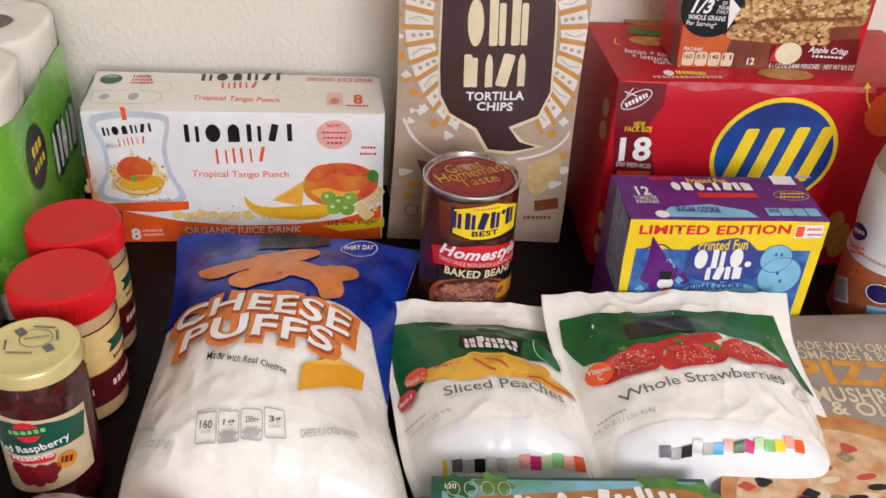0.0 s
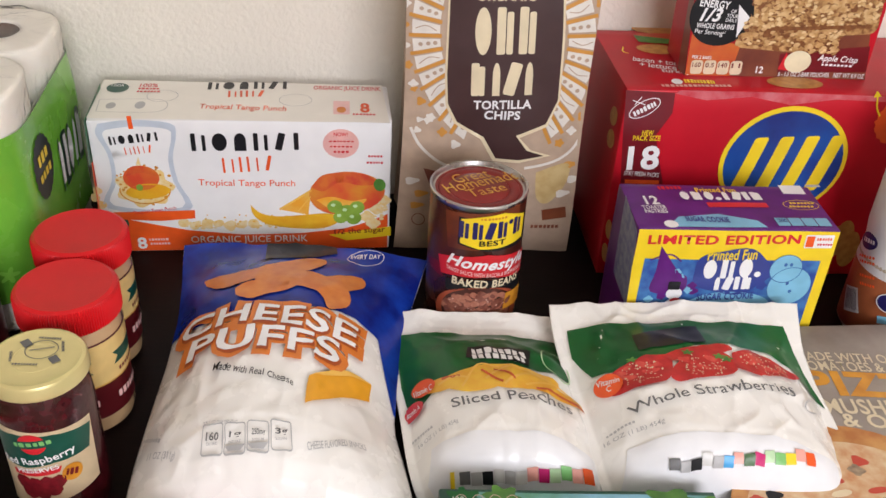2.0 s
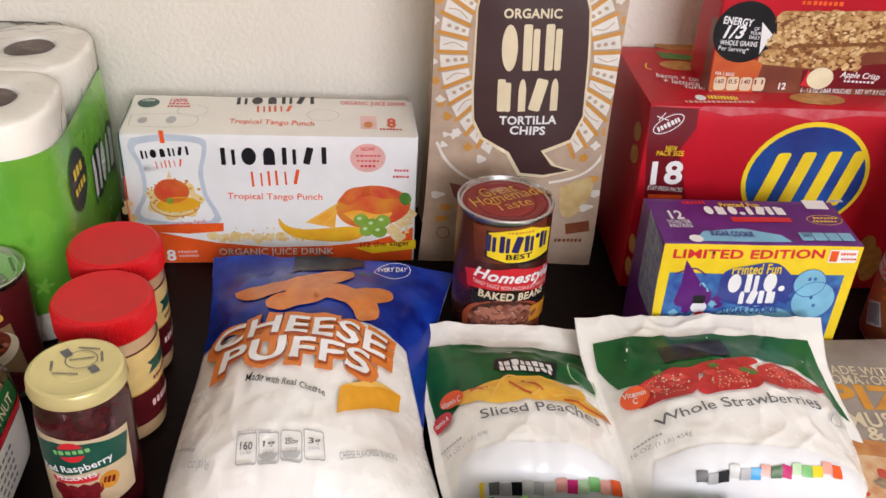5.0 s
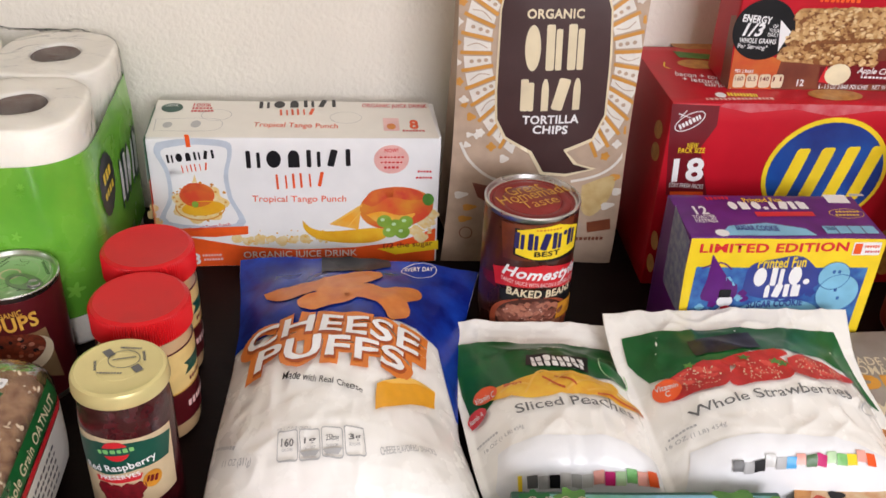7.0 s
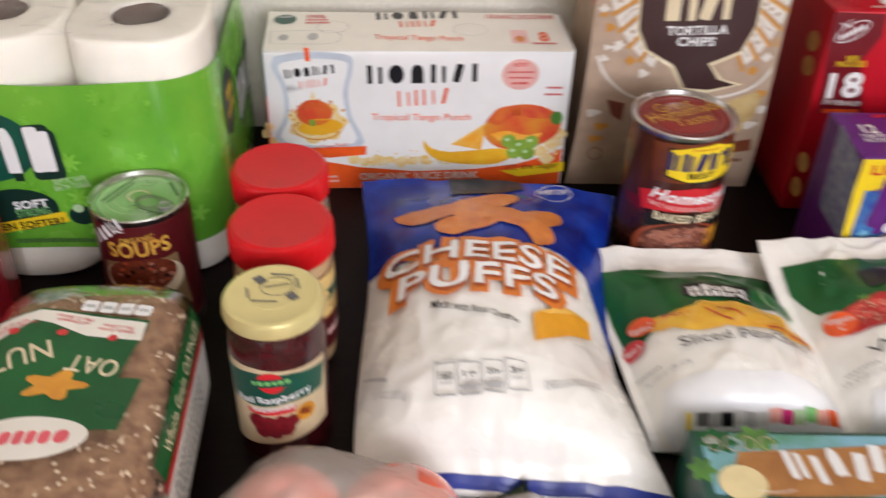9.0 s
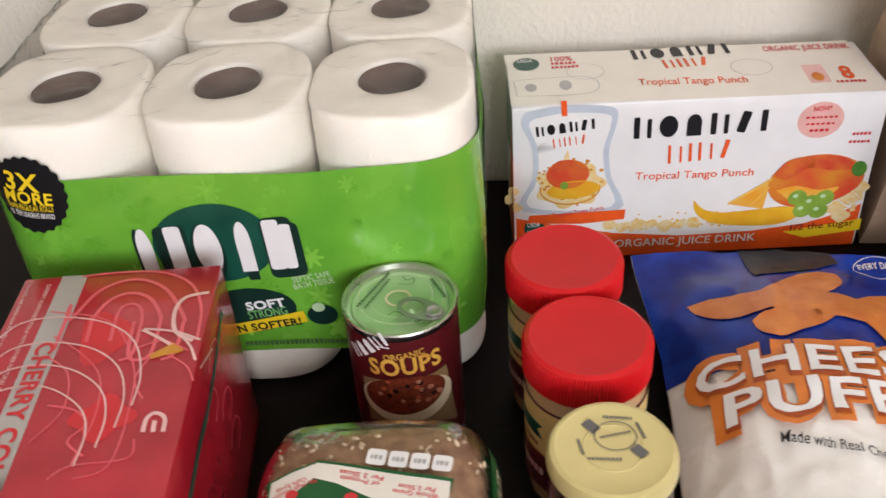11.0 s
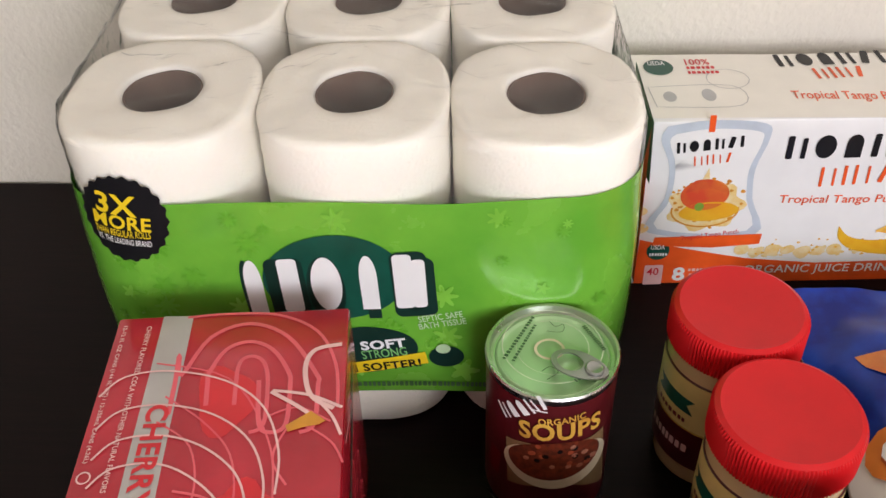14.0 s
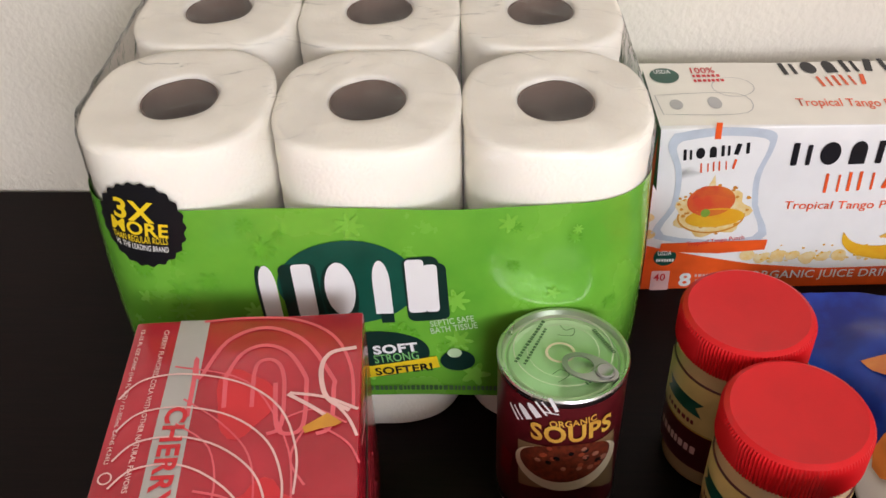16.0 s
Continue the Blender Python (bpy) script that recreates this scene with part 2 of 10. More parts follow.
def decal(parent, mp, shape, material, layer=1, name="print", label="", cell=0.0):
    """Prints a flat shape on a surface: mp(u, v, h) gives the place h above the surface."""
    if cell:
        for axis in (0, 1):
            cs = [v.co[axis] for v in shape.verts]
            k = math.floor(min(cs) / cell) + 1
            while k * cell < max(cs):
                no = Vector((1, 0, 0)) if axis == 0 else Vector((0, 1, 0))
                bmesh.ops.bisect_plane(shape, geom=shape.verts[:] + shape.edges[:] + shape.faces[:], plane_co=no * (k * cell), plane_no=no)
                k += 1
    for v in shape.verts:
        v.co = mp(v.co.x, v.co.y, LAYER * layer)
    return part(name, shape, material, parent, label, 3.2 if cell else 0)


# ---- the room ----
def wall_with_hole(name, x0, x1, z0, z1, hx0, hx1, hz0, hz1, y, t, m, label):
    e = merge(slab(x0, hx0, y - t, y, z0, z1), slab(hx1, x1, y - t, y, z0, z1), slab(hx0, hx1, y - t, y, z0, hz0), slab(hx0, hx1, y - t, y, hz1, z1))
    return solo(name, e, PAINT, m, label, "wall", "structure")


FLOOR_Z, CEIL_Z = -0.75, 1.80
solo("wall_north", slab(-2.3, 2.9, 0, 0.12, FLOOR_Z, CEIL_Z), PAINT, WALL, "off-white wall with fine orange-peel texture behind the table", "wall", "structure")
solo("wall_west", slab(-2.42, -2.3, -3.2, 0.12, FLOOR_Z, CEIL_Z), PAINT, WALL, "plain off-white painted side wall", "wall", "structure")
solo("wall_east", slab(2.9, 3.02, -3.2, 0.12, FLOOR_Z, CEIL_Z), PAINT, WALL, "plain off-white painted side wall", "wall", "structure")
wall_with_hole("wall_south", -2.3, 2.9, FLOOR_Z, CEIL_Z, 0.3, 1.7, 0.61, 1.71, -3.08, 0.12, WALL, "off-white wall with the window opening")
solo("floor", slab(-2.42, 3.02, -3.2, 0.12, FLOOR_Z - 0.1, FLOOR_Z), CARPET, WALL, "beige carpet floor under the table", "floor", "structure")
solo("ceiling", slab(-2.42, 3.02, -3.2, 0.12, CEIL_Z, CEIL_Z + 0.1), CEIL, WALL, "plain white ceiling", "ceiling", "structure")
win = tagged(new("window_1"), "white framed window with daylight behind it", "window", "", "structure")
win.matrix_world = WALL
for nm, a in (("window_frame", (0.3, 0.34)), ("window_frame", (1.66, 1.7))):
    part(nm, slab(a[0], a[1], -3.19, -3.1, 0.61, 1.71, 0.004), FRAMEW, win)
for a in ((0.61, 0.65), (1.67, 1.71)):
    part("window_frame", slab(0.34, 1.66, -3.19, -3.1, a[0], a[1], 0.004), FRAMEW, win)

table = tagged(new("table"), "dark espresso-stained wooden table covered with groceries", "table")
table.matrix_world = WALL
part("tabletop", slab(-1.35, 1.35, -1.05, -0.004, -0.035, 0, 0.003), WOOD, table)
for lx in (-1.28, 1.22):
    for ly in (-0.98, -0.09):
        part("leg", slab(lx, lx + 0.06, ly, ly + 0.06, FLOOR_Z, -0.035, 0.003), WOOD, table)


# ---- kinds of grocery bodies ----
class Carton:
    """A cardboard box with its front left bottom corner at the origin; face maps follow the slight swell of the card."""

    def __init__(self, e, w, d, h, material, swell=0.0015, seed=0, name="box"):
        self.w, self.d, self.h, self.swell, self.seed = w, d, h, swell, seed
        bm = bmesh.new()
        bmesh.ops.create_cube(bm, size=1)
        bmesh.ops.transform(bm, matrix=Matrix.Diagonal((w, d, h, 1)) @ Matrix.Translation((0.5, 0.5, 0.5)), verts=bm.verts)
        bmesh.ops.bevel(bm, geom=bm.edges[:], offset=0.0016, segments=2, affect="EDGES", profile=0.5)
        for axis, size in ((0, w), (1, d), (2, h)):
            for k in range(1, 10):
                no = Vector([1 if i == axis else 0 for i in range(3)])
                bmesh.ops.bisect_plane(bm, geom=bm.verts[:] + bm.edges[:] + bm.faces[:], plane_co=no * size * k / 10, plane_no=no)
        for v in bm.verts:
            v.co = self.bend(v.co)
        self.body = part(name, bm, material, e, smooth=0.6)

    def bend(self, p):
        w, d, h, s = self.w, self.d, self.h, self.swell
        a, b, c = (max(0, math.sin(math.pi * min(1, max(0, q)))) for q in (p.x / w, p.y / d, p.z / h))
        n = noise.noise_vector(Vector((p.x * 14 + self.seed, p.y * 14, p.z * 14))) * 0.0006
        return Vector((p.x + (p.x / w - 0.5) * 2 * s * b * c, p.y + (p.y / d - 0.5) * 2 * s * a * c, p.z + (p.z / h - 0.5) * s * a * b)) + Vector((n.x, n.y, n.z if p.z > h * 0.2 else 0))

    def front(self, u, v, h):
        return self.bend(Vector((u, 0, v))) + Vector((0, -h, 0))

    def top(self, u, v, h):
        return self.bend(Vector((u, v, self.h))) + Vector((0, 0, h))

    def left(self, u, v, h):
        return self.bend(Vector((0, self.d - u, v))) + Vector((-h, 0, 0))

    def right(self, u, v, h):
        return self.bend(Vector((self.w, u, v))) + Vector((h, 0, 0))


def round_map(r, turn=0):
    def mp(u, v, h):
        a = u / r + radians(turn)
        return Vector(((r + h) * math.sin(a), -(r + h) * math.cos(a), v))
    return mp


def lid_map(z, turn=0):
    c, s = math.cos(radians(turn)), math.sin(radians(turn))
    return lambda u, v, h: Vector((u * c - v * s, u * s + v * c, z + h))


def lerp_table(rows, x):
    for (a, *p), (b, *q) in zip(rows, rows[1:]):
        if x <= b:
            k = (x - a) / (b - a)
            k = k * k * (3 - 2 * k) if len(p) > 5 else k
            return [i + (j - i) * k for i, j in zip(p, q)]
    return list(rows[-1][1:])


class Pouch:
    """A filled film bag lying on the table. rows: (v, y, z_top, z_seam, x_left, x_right) from its near end to its far end."""

    def __init__(self, e, rows, material, full=2.6, wrinkle=0.002, seed=0, nu=150, nv=170, low=0.002, fold=0.4, fin=0.0, lift=0.0):
        self.fold, self.fin, self.lift = fold, fin, lift
        self.rows, self.full, self.wr, self.seed, self.low = rows, full, wrinkle, seed, low
        bm = bmesh.new()
        up = [[bm.verts.new(self.at(i / nu, j / nv)) for i in range(nu + 1)] for j in range(nv + 1)]
        dn = [[bm.verts.new(self.under(i / nu, j / nv)) if 0 < i < nu and 0 < j < nv else up[j][i] for i in range(nu + 1)] for j in range(nv + 1)]
        for j in range(nv):
            for i in range(nu):
                bm.faces.new((up[j][i], up[j][i + 1], up[j + 1][i + 1], up[j + 1][i]))
                q = (dn[j][i], dn[j + 1][i], dn[j + 1][i + 1], dn[j][i + 1])
                bm.faces.new(q)
        self.body = part("bag", bm, material, e, smooth=3.2)

    def row(self, v):
        k = (max(0, min(1, v)))
        a, b = lerp_table(self.rows, max(0, k - 0.02)), lerp_table(self.rows, min(1, k + 0.02))
        return [(i + j) / 2 for i, j in zip(a, b)]

    def fill(self, u):
        return max(0, 1 - (abs(2 * u - 1) / (1 - self.fin)) ** self.full)

    def at(self, u, v, h=0.0):
        y, zt, zs, xl, xr = self.row(v)
        c = self.fill(u)
        x = xl + (xr - xl) * u
        q = Vector((x * 26 + self.seed, y * 17, 0.3))
        w = noise.noise(q) * 0.6 + (1 - abs(noise.noise(q * 1.9 + Vector((3, 1, 7)))) * 2) * 0.5 + noise.noise(q * 4.3) * 0.18
        edge = min(1, 6 * min(u, 1 - u) + 0.25)
        fold = noise.noise(Vector((x * 15 + self.seed * 3, y * 11 + 5, 1.7))) + 0.35 * noise.noise(Vector((x * 40, y * 34, self.seed)))
        w += self.fold * max(0, 1 - abs(fold) * 4)
        # sharp creases that run in from the seams
        g = Vector((x * 20 + self.seed, y * 20, 4.4))
        ridge = 1 - abs(noise.noise(g + noise.noise_vector(g * 0.7) * 0.9)) * 3.2
        w += self.fold * 1.3 * max(0, ridge) ** 1.5
        return Vector((x, y, max(0.0015, zs + (zt - zs) * c + w * self.wr * edge + self.lift * (u - 0.5) * v * v)))

    def under(self, u, v):
        y, zt, zs, xl, xr = self.row(v)
        return Vector((xl + (xr - xl) * u, y, max(0.001, zs + (self.low - zs) * self.fill(u) + self.lift * (u - 0.5) * v * v - 0.0006)))

    def map(self, u, v, h):
        """u, v in metres: across from the left edge's mean, and along the bag."""
        p = self.at(u, v)
        e = 0.004
        n = (self.at(min(1, u + e), v) - self.at(max(0, u - e), v)).cross(self.at(u, min(1, v + e)) - self.at(u, max(0, v - e)))
        n = n.normalized() if n.length > 0 else Vector((0, 0, 1))
        return p + n * (h * 2.2 + 0.0003)

# ---- cartons ----
juice = thing("juice_drink_box", -0.3385, 0.868, 0, 8.0, "white and orange carton of juice drink pouches standing by the wall", "carton")
J = Carton(juice, 0.292, 0.086, 0.150, WHITE_CARD, 0.002, 1)
cracker = thing("cracker_box", 0.1715, 0.886, 0, 6.0, "large red carton of crackers with a crushed top edge", "carton")
C = Carton(cracker, 0.335, 0.158, 0.2085, RED_CARD, 0.003, 2)
granola = thing("granola_bar_box", 0.2295, 0.930, 0.2105, 5.2, "red-brown granola bar carton standing on the cracker box", "carton")
G = Carton(granola, 0.184, 0.058, 0.150, RED_CARD, 0.001, 3)
pastry = thing("toaster_pastry_box", 0.1735, 0.747, 0, 5.2, "purple and yellow toaster pastry carton with a winter picture", "carton")
T = Carton(pastry, 0.178, 0.078, 0.143, PURPLE, 0.0012, 4)
cola = thing("cola_box", -0.5613, 0.2550, 0, 10.5, "red cherry cola can carton lying on the table", "carton")
cola.scale = (1.02, 1, 1)
K = Carton(cola, 0.124, 0.40, 0.142, COLA, 0.003, 5)
pizza = thing("pizza_box", 0.262, 0.462, 0, 8.0, "flat grey-brown frozen pizza carton under the strawberry bag", "carton")
Z = Carton(pizza, 0.29, 0.28, 0.045, mat("pizza_card", (0.36, 0.31, 0.27), 0.45, second=(0.27, 0.225, 0.19), scale=30), 0.001, 6)
frozen = thing("frozen_fruit_bar_box", 0.027, 0.388, 0, 4.0, "dark green frozen fruit bar carton lying flat", "carton")
FB = Carton(frozen, 0.195, 0.135, 0.058, DKGREEN, 0.001, 7)

# ---- tins and jars ----
def tin(e, r, h, label_mat, top_mat, rings):
    part("can_body", lathe([(0, 0.002), (r - 0.003, 0.002), (r - 0.003, 0), (r, 0.0005), (r, 0.003), (r - 0.001, 0.0045), (r - 0.001, h - 0.0055), (r, h - 0.004), (r + 0.0003, h - 0.001), (r - 0.0005, h), (r - 0.002, h - 0.0003), (r - 0.003, h - 0.004), (r - 0.0045, h - 0.0045)]), STEEL, e, smooth=0.7)
    part("label", lathe([(r - 0.0006, 0.005), (r - 0.0004, 0.006), (r - 0.0004, h - 0.007), (r - 0.0006, h - 0.006)], 96), label_mat, e, smooth=0.7)
    prof = [(r - 0.0042, h - 0.0046)]
    for k, q in enumerate(rings):
        prof += [(r * q + 0.001, h - 0.0046), (r * q, h - 0.0040 if k % 2 else h - 0.0054)]
    prof += [(0, prof[-1][1])]
    part("lid", lathe(prof, 72), top_mat, e, smooth=0.7)


beans = thing("baked_beans_can", 0.038, 0.7955, 0, 0, "tall steel can of baked beans with a dark brown label", "can")
BEAN_BROWN = mat("bean_label", (0.075, 0.016, 0.009), 0.28, second=(0.035, 0.008, 0.006), scale=20, coat=0.3)
LIDRED = mat("red_can_lid", (0.22, 0.018, 0.016), 0.35, var=0.08)
tin(beans, 0.0437, 0.150, BEAN_BROWN, LIDRED, (0.84, 0.80, 0.62, 0.58))
# the bean can's lid carries its slogan; the soup can's lid has a pull tab
soup = thing("soup_can", -0.3965, 0.679, 0, 0, "maroon soup can with a green pull-tab lid", "can")
LIDGREEN = mat("green_can_lid", (0.42, 0.62, 0.34), 0.3, metal=0.5, var=0.05)
tin(soup, 0.038, 0.1145, MAROON, LIDGREEN, (0.86, 0.82, 0.76))

TAB = mat("tab_metal", (0.36, 0.37, 0.36), 0.3, metal=0.9)


def pull_tab():
    """A flat ring with a solid rivet end, from an outer and an inner outline."""
    bm = bmesh.new()
    n = 40
    loops = []
    for z in (0.0, 0.0012):
        outer, inner = [], []
        for i in range(n):
            a = 2 * math.pi * i / n
            outer.append(bm.verts.new((0.0165 * math.cos(a), (0.0098 - 0.0012 * math.cos(a)) * math.sin(a), z)))
            inner.append(bm.verts.new((-0.0055 + 0.0076 * math.cos(a), 0.0066 * math.sin(a), z)))
        loops.append((outer, inner))
    (o0, i0), (o1, i1) = loops
    for i in range(n):
        j = (i + 1) % n
        bm.faces.new((o1[i], o1[j], i1[j], i1[i])), bm.faces.new((o0[j], o0[i], i0[i], i0[j]))
        bm.faces.new((o0[i], o0[j], o1[j], o1[i])), bm.faces.new((i0[j], i0[i], i1[i], i1[j]))
    return bm


tab = part("pull_tab", pull_tab(), TAB, soup, "grey metal ring pull", 0.6)
tab.matrix_basis = pose(0.0155, -0.0085, 0.1115, 0, 4, -14)
rivet = part("rivet", lathe([(0.0055, 0.0), (0.0055, 0.0018), (0.0045, 0.0024), (0.003, 0.0018), (0, 0.0018)], 28), TAB, tab, smooth=0.6)
rivet.location = (0.0085, 0, 0.0006)

GLASS_PB = mat("clear_jar_plastic", (0.55, 0.36, 0.19), 0.12, var=0.05, coat=0.6)


def peanut_jar(x, y, yaw, label):
    e = thing("peanut_butter_jar", x, y, 0, yaw, label, "jar", "peanut butter jars")
    r = 0.0375
    part("jar", lathe([(0, 0.002), (r - 0.006, 0.0), (r - 0.001, 0.004), (r, 0.01), (r, 0.096), (r - 0.002, 0.105), (r - 0.003, 0.110), (0, 0.110)]), GLASS_PB, e, smooth=0.7)
    part("label", lathe([(r + 0.0001, 0.018), (r + 0.0006, 0.0185), (r + 0.0006, 0.094), (r + 0.0001, 0.0945)], 96), MAROON, e, "maroon and yellow paper label", smooth=0.7)
    n, R = 120, 0.0392
    lid = lathe([(R - 0.004, 0.1070), (R, 0.1075), (R, 0.1275), (R - 0.0012, 0.1302), (R - 0.004, 0.1320), (R - 0.006, 0.1315), (0, 0.1312)], n * 2)
    for v in lid.verts:
        rr = math.hypot(v.co.x, v.co.y)
        if rr > R - 0.0005 and 0.107 <= v.co.z < 0.129:
            k = 1 + 0.0006 / R * math.cos(n * math.atan2(v.co.y, v.co.x))
            v.co.x, v.co.y = v.co.x * k, v.co.y * k
    part("lid", lid, PB_RED, e, "red ribbed plastic lid", smooth=0.6)
    e.scale = (0.978, 0.978, 0.965)
    return e


PBS = [peanut_jar(-0.2915, 0.713, 20, "peanut butter jar with a red ribbed lid, standing behind its twin"), peanut_jar(-0.2750, 0.638, 12, "peanut butter jar with a red ribbed lid, beside the jam jar")]

jam = thing("jam_jar", -0.2607, 0.549, 0, 10, "glass jar of red raspberry preserves with a gold lid", "jar")
r = 0.0345
part("jar", lathe([(0, 0.003), (r - 0.005, 0.0), (r, 0.005), (r, 0.100), (r - 0.001, 0.112), (r - 0.004, 0.121), (r - 0.006, 0.126), (0, 0.126)]), JAM, jam, "glass filled with dark raspberry jam", smooth=0.7)
R = 0.0352
part("lid", lathe([(R - 0.001, 0.1255), (R, 0.1255), (R + 0.0004, 0.127), (R, 0.1285), (R - 0.0002, 0.134), (R - 0.0015, 0.1365), (R - 0.004, 0.1375), (R - 0.0055, 0.1368), (0.0165, 0.1368), (0.016, 0.1372), (0.0155, 0.1368), (0, 0.1368)], 96), GOLD, jam, "pale gold metal twist lid", smooth=0.6)
jam.scale = (0.955, 0.955, 0.955)

# ---- toilet paper ----
tp = thing("toilet_paper_pack", -0.5285, 0.8275, 0, 7.5, "twelve-roll toilet paper pack in green printed plastic wrap", "toilet paper")
PITCH, DEEP, RX, RY, RH = 0.1110, 0.0610, 0.0554, 0.0608, 0.1095
HX, HY, HC = PITCH + RX + 0.0022, DEEP + RY + 0.0022, 0.048


def pressed(bm, square):
    """Presses a turned roll into the rounded square that its neighbours leave it."""
    for v in bm.verts:
        r = math.hypot(v.co.x, v.co.y)
        if r > 1e-6:
            k = r / 0.0554
            c, n = abs(v.co.x) / r, abs(v.co.y) / r
            e = 2 + (square - 2) * min(1, k * k)
            g = (c ** e + n ** e) ** (-1 / e)
            w = 1 + 0.006 * k * noise.noise(Vector((v.co.x * 60, v.co.y * 60, v.co.z * 25)))
            v.co.x, v.co.y = v.co.x * g * w, v.co.y * g * w * RY / RX
            if v.co.z > RH * 0.9:
                v.co.z += 0.0012 * noise.noise(Vector((v.co.x * 45, v.co.y * 45, 3)))
    return bm


roll_mesh = None
for layer in range(2):
    for row in (-1, 1):
        for col in (-1, 0, 1):
            if roll_mesh is None:
                prof = [(0.0228, 0.0), (RX - 0.002, 0.0), (RX, 0.003)] + [(RX - 0.0004 * (k % 2), 0.003 + (RH - 0.007) * k / 12) for k in range(1, 13)] + [(RX - 0.0009, RH - 0.0016), (RX - 0.0030, RH)]
                prof += [(RX - 0.003 - (RX - 0.0275) * k / 8, RH - 0.0004 * (k % 2)) for k in range(1, 9)] + [(0.0232, RH - 0.0012), (0.0228, RH - 0.004), (0.0228, 0.0)]
                roll = part("roll", pressed(lathe(prof, 72), 2.7), TISSUE, tp, smooth=0.9)
                core = part("core", pressed(lathe([(0.0227, 0.001), (0.0227, RH - 0.0025), (0.0217, RH - 0.0025), (0.0217, 0.001)], 48), 2.0), CORE, roll, "brown cardboard core", 0.8)
                roll_mesh, core_mesh = roll.data, core.data
            else:
                roll = new("roll", roll_mesh)
                roll.parent = tp
                core = new("core", core_mesh)
                core.parent = roll
            roll.location = (col * PITCH, row * DEEP, layer * (RH + 0.0045 - 0.003 * col) + 0.001)


def pack_outline(n_corner=14, grow=0.0):
    hx, hy, rc = HX - 0.0022 + grow, HY - 0.0022 + grow, HC
    pts = []
    for sx, sy, a in ((1, -1, -90), (1, 1, 0), (-1, 1, 90), (-1, -1, 180)):
        for k in range(n_corner + 1):
            b = radians(a + 90 * k / n_corner)
            pts.append((sx * (hx - rc) + rc * math.cos(b), sy * (hy - rc) + rc * math.sin(b)))
    out = []
    for (x0, y0), (x1, y1) in zip(pts, pts[1:] + pts[:1]):
        m = max(1, int(math.hypot(x1 - x0, y1 - y0) / 0.006))
        out += [(x0 + (x1 - x0) * k / m, y0 + (y1 - y0) * k / m) for k in range(m)]
    return out


def pack_bulge(x, y, z):
    n = noise.noise(Vector((x * 12, y * 12, z * 16))) * 0.0016 + noise.noise(Vector((x * 30, y * 30, z * 9))) * 0.0008
    squeeze = 0.004 * math.sin(math.pi * min(1, max(0, z / 0.22)))
    k = 1 + (n + squeeze - 0.002) / math.hypot(x, y)
    return x * k, y * k


def wrap_band(z0, z1, rows, grow, wavy=0.0):
    bm = bmesh.new()
    pts = pack_outline(grow=grow)
    grid = []
    for j in range(rows + 1):
        line = []
        for x, y in pts:
            z = z0 + (z1 - z0) * j / rows
            if wavy and j == rows:
                z += wavy * noise.noise(Vector((x * 9, y * 9, 2)))
            bx, by = pack_bulge(x, y, z)
            line.append(bm.verts.new((bx, by, z)))
        grid.append(line)
    n = len(pts)
    for a, b in zip(grid, grid[1:]):
        for i in range(n):
            bm.faces.new((a[i], a[(i + 1) % n], b[(i + 1) % n], b[i]))
    return bm


part("green_wrap", wrap_band(0.034, 0.190, 26, 0.0022, 0.004), GREEN_WRAP, tp, "bright green printed plastic band", smooth=3.2)


def clear_top():
    bm = bmesh.new()
    pts = pack_outline(grow=0.0012)
    rows = [(1.0, 0.188), (1.0, 0.20), (0.999, 0.214), (0.988, 0.2205), (0.965, 0.2222)] + [(0.94 - 0.03 * k, 0.2222) for k in range(29)]
    grid = []
    for k, z in rows:
        line = []
        for x, y in pts:
            p = Vector((x * k, y * k, 0.05))
            dz = 0.0010 * noise.noise(p * 30) + 0.0022 * max(0, 1 - 4 * abs(noise.noise(p * 24 + noise.noise_vector(p * 40) * 0.5))) if k < 0.99 else 0
            line.append(bm.verts.new((x * k, y * k, z + dz + (z > 0.2) * (0.0045 - 0.027 * x * k))))
        grid.append(line)
    n = len(pts)
    for a, b in zip(grid, grid[1:]):
        for i in range(n):
            bm.faces.new((a[i], a[(i + 1) % n], b[(i + 1) % n], b[i]))
    bm.faces.new(grid[-1])
    return bm


w = part("clear_wrap", clear_top(), CLEAR, tp, "clear crinkled plastic film over the rolls", smooth=3.2)
w.visible_shadow = False

# ---- bags ----
puffs = thing("cheese_puffs_bag", 0, 0, 0, 0, "blue and white bag of cheese puffs lying on its back", "snack bag")
P = Pouch(puffs, [(0.0, 0.492, 0.010, 0.008, -0.205, 0.017), (0.035, 0.505, 0.013, 0.010, -0.205, 0.014), (0.07, 0.513, 0.036, 0.015, -0.206, 0.010), (0.13, 0.528, 0.061, 0.019, -0.208, 0.003), (0.22, 0.560, 0.075, 0.022, -0.211, -0.005), (0.38, 0.610, 0.078, 0.024, -0.214, -0.020), (0.55, 0.668, 0.083, 0.026, -0.217, -0.022), (0.72, 0.725, 0.078, 0.030, -0.222, -0.020), (0.86, 0.775, 0.064, 0.034, -0.232, -0.014), (0.955, 0.808, 0.050, 0.040, -0.240, -0.008), (1.0, 0.828, 0.052, 0.045, -0.243, -0.004)], BAG_WHITE, 2.4, 0.0028, 3, fold=0.28)
peach = thing("frozen_peach_bag", 0, 0, 0, 0, "white and green bag of frozen sliced peaches", "frozen food bag")
